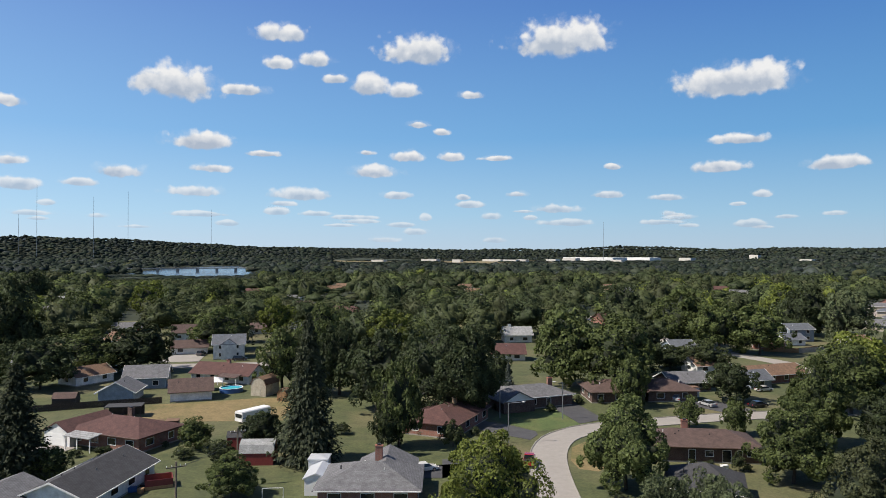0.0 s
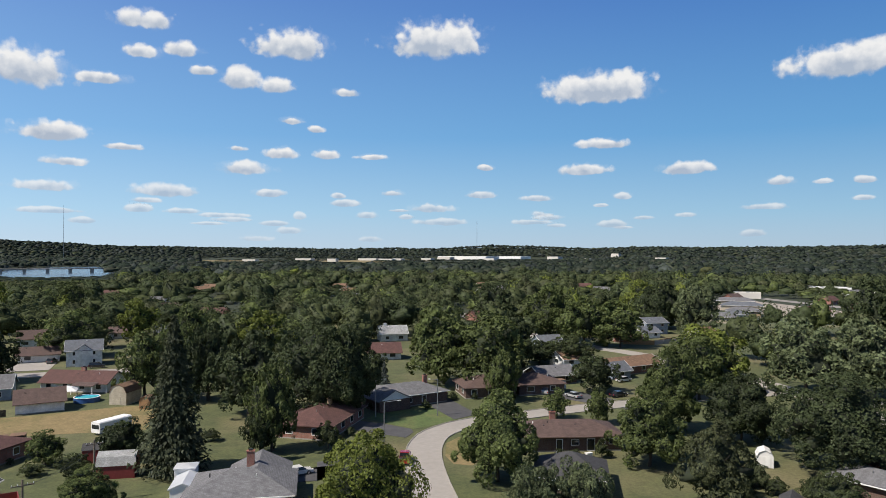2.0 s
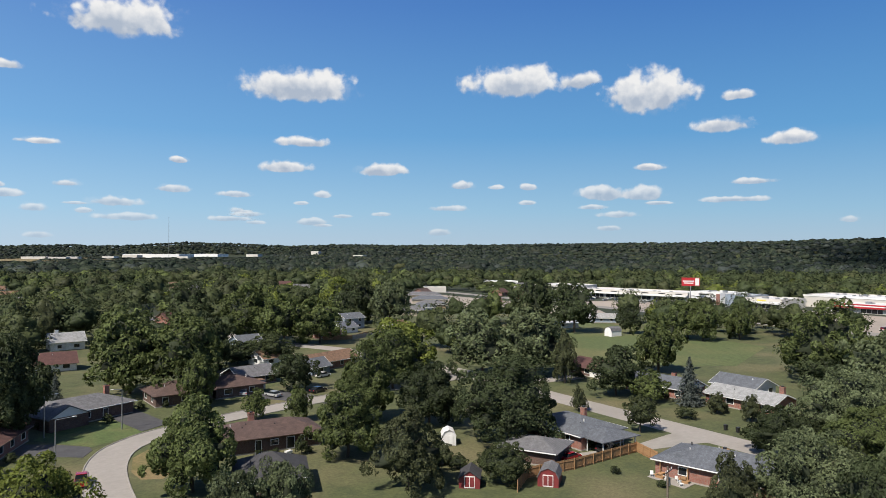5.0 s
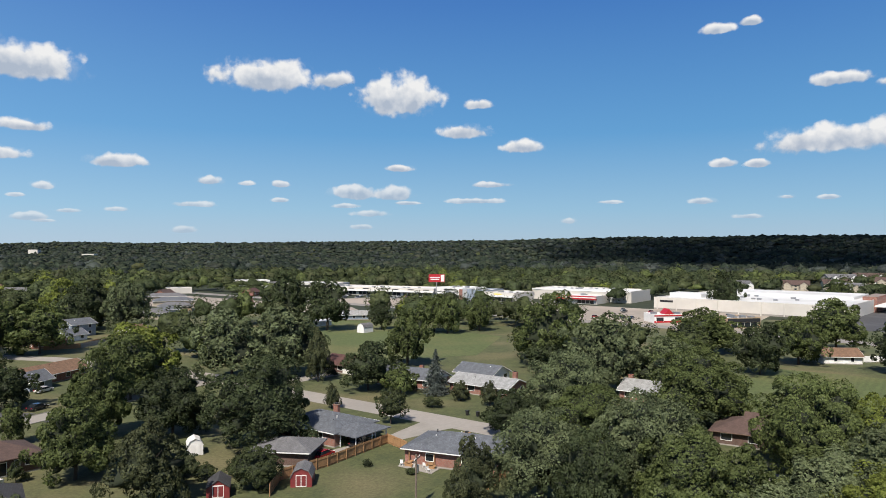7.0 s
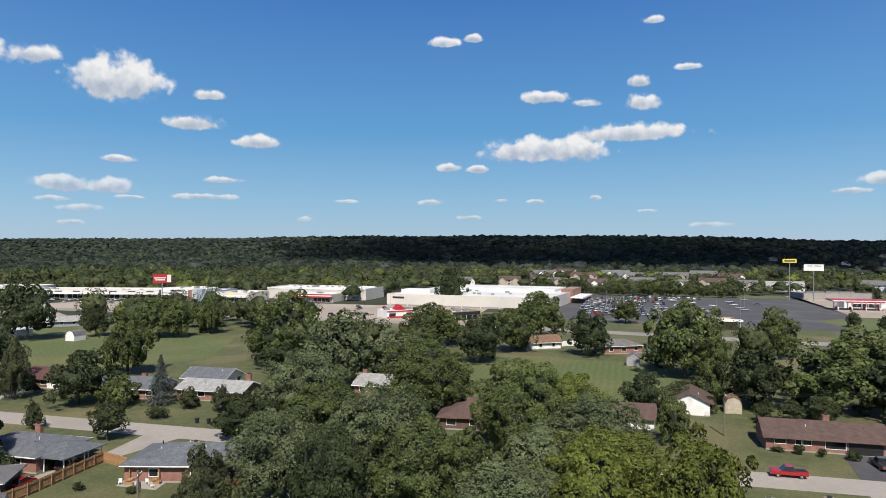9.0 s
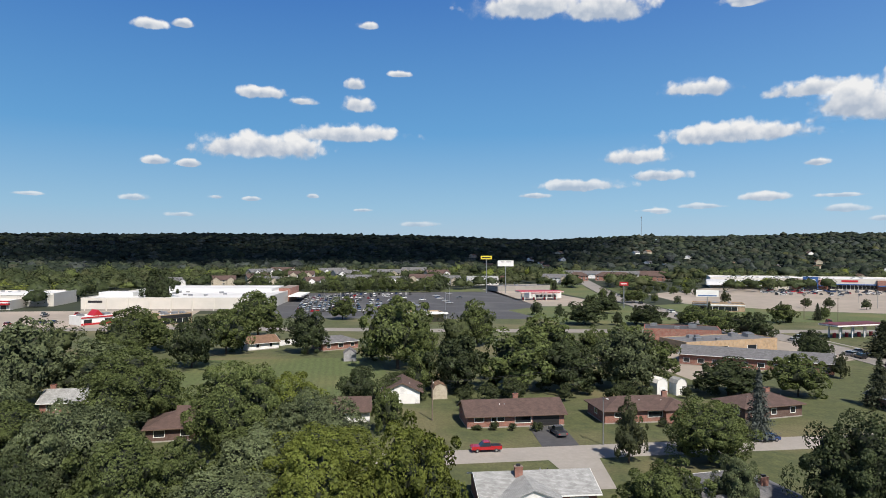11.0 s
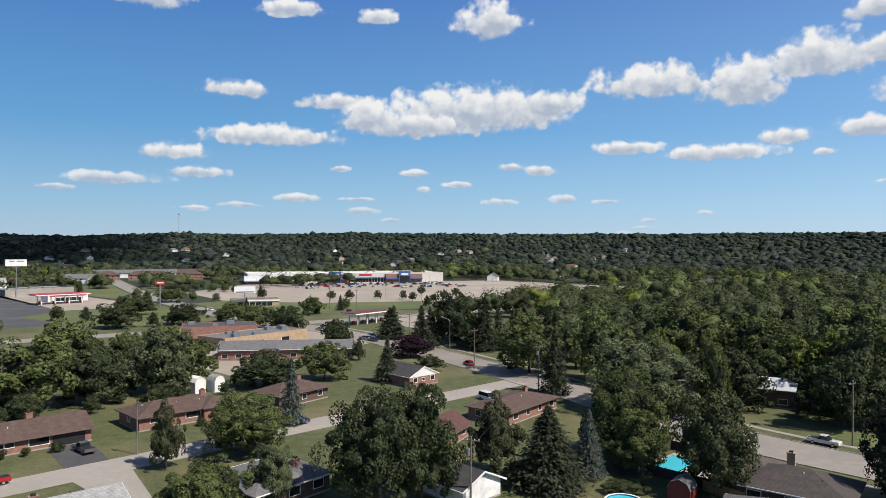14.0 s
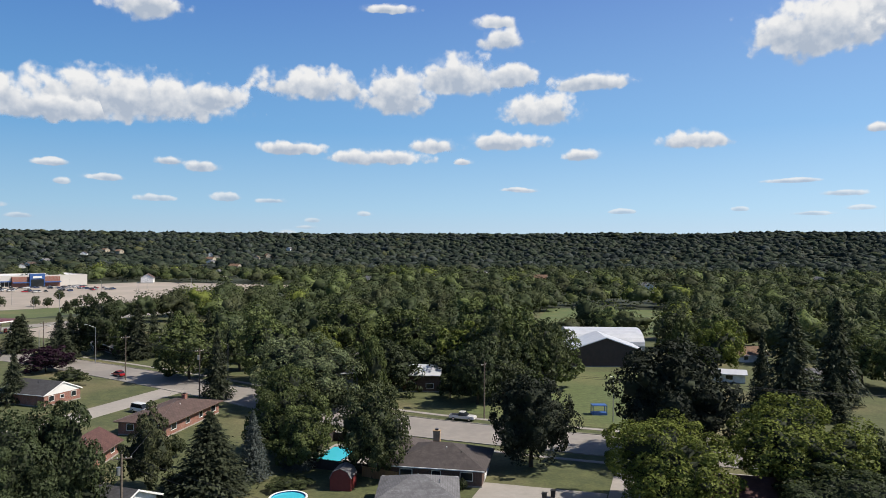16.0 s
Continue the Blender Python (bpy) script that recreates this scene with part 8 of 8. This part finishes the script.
cloud(163.3, 6.9, 0.88, 0.39)
cloud(140.4, 6.4, 1.30, 0.42)
cloud(142.7, 6.1, 1.39, 0.55)
cloud(135.6, 5.0, 1.47, 0.32)
cloud(133.1, 4.6, 0.68, 0.32)
cloud(132.3, 5.9, 1.27, 0.32)
cloud(139.5, 3.6, 1.62, 0.32)
cloud(144.4, 3.8, 1.29, 0.42)
cloud(148.0, 3.6, 1.46, 0.28)
cloud(122.9, 3.8, 1.75, 0.39)
cloud(130.5, 2.1, 0.98, 0.27)
cloud(166.5, 16.3, 1.65, 1.17)
cloud(165.8, 17.6, 1.92, 0.67)
cloud(157.2, 18.6, 2.25, 0.44)
cloud(122.4, 18.2, 2.61, 0.70)
cloud(167.7, 4.7, 1.30, 0.21)
cloud(151.2, 2.1, 0.67, 0.27)
cloud(-170.5, 15.2, 4.30, 2.53)
cloud(-166.9, 15.8, 2.44, 2.76)
cloud(-178.7, 8.2, 2.90, 0.83)
cloud(172.9, 7.3, 1.57, 0.54)
cloud(173.5, 12.9, 3.18, 0.81)
cloud(-166.5, 8.4, 0.74, 0.39)
cloud(168.4, 4.6, 1.28, 0.23)
cloud(-175.4, 3.0, 0.59, 0.26)
cloud(-168.7, 4.0, 1.40, 0.28)
cloud(-172.1, 5.0, 1.87, 0.21)
cloud(176.0, 2.9, 1.09, 0.22)
cloud(-170.5, 2.6, 1.45, 0.20)
low = random.Random(12)
for k in range(44):
    cloud(low.uniform(-34, 42) if k % 3 else low.uniform(42, 196), low.uniform(0.9, 4.0), low.uniform(0.6, 1.7), low.uniform(0.14, 0.34))


# ---- far distance ----
def polar(az, r):
    return r * math.sin(radians(az)), r * math.cos(radians(az))


shore = [-24.6 + 0.4 * k for k in range(25)]
pts = [polar(a, river(a)[0]) for a in shore] + [polar(a, river(a)[1]) for a in shore[::-1]]
sheet("water", pts, 0.15, RIVER, "broad pale blue river in the valley", "water")
sheet("field", [polar(a, r) for a, r in ((-9, 2250), (2, 2240), (12.5, 2250), (12.5, 3380), (2, 3390), (-9, 3380))], 0.1, DRY, "far pale fields and yards on the plain", "field")
sheet("field", [polar(a, r) for a, r in ((-34, 890), (-27, 890), (-27, 1110), (-34, 1110))], 0.1, MOWN, "far open field before the river", "field")
br = thing("bridge", pose(*polar(-20.6, 1330), 0, 0, 0, 22), "long low grey road bridge over the river", "bridge")
part("deck", Build().box(-118, -4, 6.0, 118, 4, 7.6), br, material=CONCRETE)
for k in range(7):
    part("pier", Build().box(-104 + k * 33, -3.5, -1, -99 + k * 33, 3.5, 6.0), br, material=CONCRETE)
for az, r, L, W, h, lab in ((12.2, 3250, 260, 120, 17, "huge white warehouse on the plain"), (15.9, 3350, 130, 90, 17, "large white factory on the plain"), (10.4, 3080, 60, 40, 14, "far white plant building"), (8.9, 2860, 46, 30, 11, "far tan building on the plain"), (5.6, 2700, 60, 30, 10, "far white shed on the plain"), (-5.2, 2500, 50, 26, 10, "far pale shed on the plain"), (-1.0, 2750, 70, 30, 11, "far white industrial building"), (4.2, 2980, 90, 50, 9, "far white industrial building"), (19.2, 3350, 60, 40, 16, "far white plant building"), (24.0, 3300, 40, 24, 24, "far pale building on the horizon"), (6.5, 2700, 40, 24, 11, "far pale building on the plain"), (10.2, 3100, 50, 30, 12, "far grey building on the plain"), (14.0, 2800, 46, 24, 11, "far pale building on the plain"), (1.2, 2600, 36, 20, 11, "far pale building on the plain"), (21.5, 2900, 50, 26, 12, "far grey building on the plain"), (27.5, 2700, 44, 26, 16, "far pale building on the horizon")):
    x, y = polar(az, r)
    store(x, y, -az - 32, L, W, h, WHITE if L > 100 else PALEWALL, lab, units=6, name="warehouse", category="warehouse")


def mast(az, r, h, label, lattice=False):
    x, y = polar(az, r)
    ob = thing("radio_mast", pose(x, y, height(x, y)), label, "mast")
    w = 0.5 if not lattice else 1.0
    for k in range(3):
        a = k * math.tau / 3
        part("leg", Build().tube((w * math.cos(a), w * math.sin(a), -2), (w * 0.5 * math.cos(a), w * 0.5 * math.sin(a), h), 0.28, 0.22, 5), ob, material=STEEL)
    for z in range(20, int(h), 40):
        part("ring", Build().tube((0, 0, z), (0, 0, z + 0.5), w * 1.1, w * 1.1, 6), ob, material=STEEL)
    if lattice:
        part("antenna_drum", Build().lathe([(0.4, h - 6), (2.2, h - 5.5), (2.2, h - 2), (0.4, h - 1.5)], 9), ob, material=STEEL)


for az, el in ((-30.1, 4.7), (-26.5, 4.0), (-24.2, 4.5), (-18.3, 3.3), (12.9, 2.5), (-31.2, 2.6)):
    r = 2900
    mast(az, r, 36 + r * math.tan(radians(el)) - height(*polar(az, r)), "very tall thin radio mast on a far ridge")
mast(114.1, 2350, 36 + 2350 * math.tan(radians(2.5)) - height(*polar(114.1, 2350)), "lattice phone mast on the wooded ridge", True)

# a large cumulus high overhead, out of view, whose shade lies on the eastern ridge
shade = random.Random(8)
b = bmesh.new()
reach = 1500 / math.tan(radians(SUN_EL))
for k in range(48):
    az, r = 70 + 5.2 * (k // 6) + shade.uniform(-2, 2), (1330, 1560, 1840, 2130, 2480, 2850)[k % 6] + shade.uniform(-60, 60)
    x, y = polar(az, r + (160 if az < 78 else 0))
    x, y = x + reach * math.sin(radians(SUN_AZ)), y + reach * math.cos(radians(SUN_AZ))
    m = pose(x, y, 1500 + shade.uniform(0, 80), 0, 0, shade.uniform(0, 90)) @ Matrix.Diagonal((shade.uniform(190, 250), shade.uniform(190, 250), shade.uniform(70, 130), 1))
    bmesh.ops.create_icosphere(b, subdivisions=2, radius=1.0, matrix=m)
for v in b.verts:
    v.co += Vector((noise.noise(v.co / 160), noise.noise(v.co / 160 + Vector((9, 0, 0))), noise.noise(v.co / 160 + Vector((0, 9, 0))))) * 45
me = bpy.data.meshes.new("overhead_cloud")
b.to_mesh(me)
b.free()
veil = mat("cloud body", (0.85, 0.86, 0.88), (0.8, 0.81, 0.83), 0.01, 1.0)
vn, vl = veil.node_tree.nodes, veil.node_tree.links
thin, blend = vn.new("ShaderNodeBsdfTransparent"), vn.new("ShaderNodeMixShader")
blend.inputs[0].default_value = 0.62
vl.new(vn["Principled BSDF"].outputs[0], blend.inputs[1])
vl.new(thin.outputs[0], blend.inputs[2])
vl.new(blend.outputs[0], vn["Material Output"].inputs["Surface"])
me.materials.append(veil)
tagged(new("overhead_cloud", me), "large white cumulus cloud high overhead", "cloud", kind="structure")
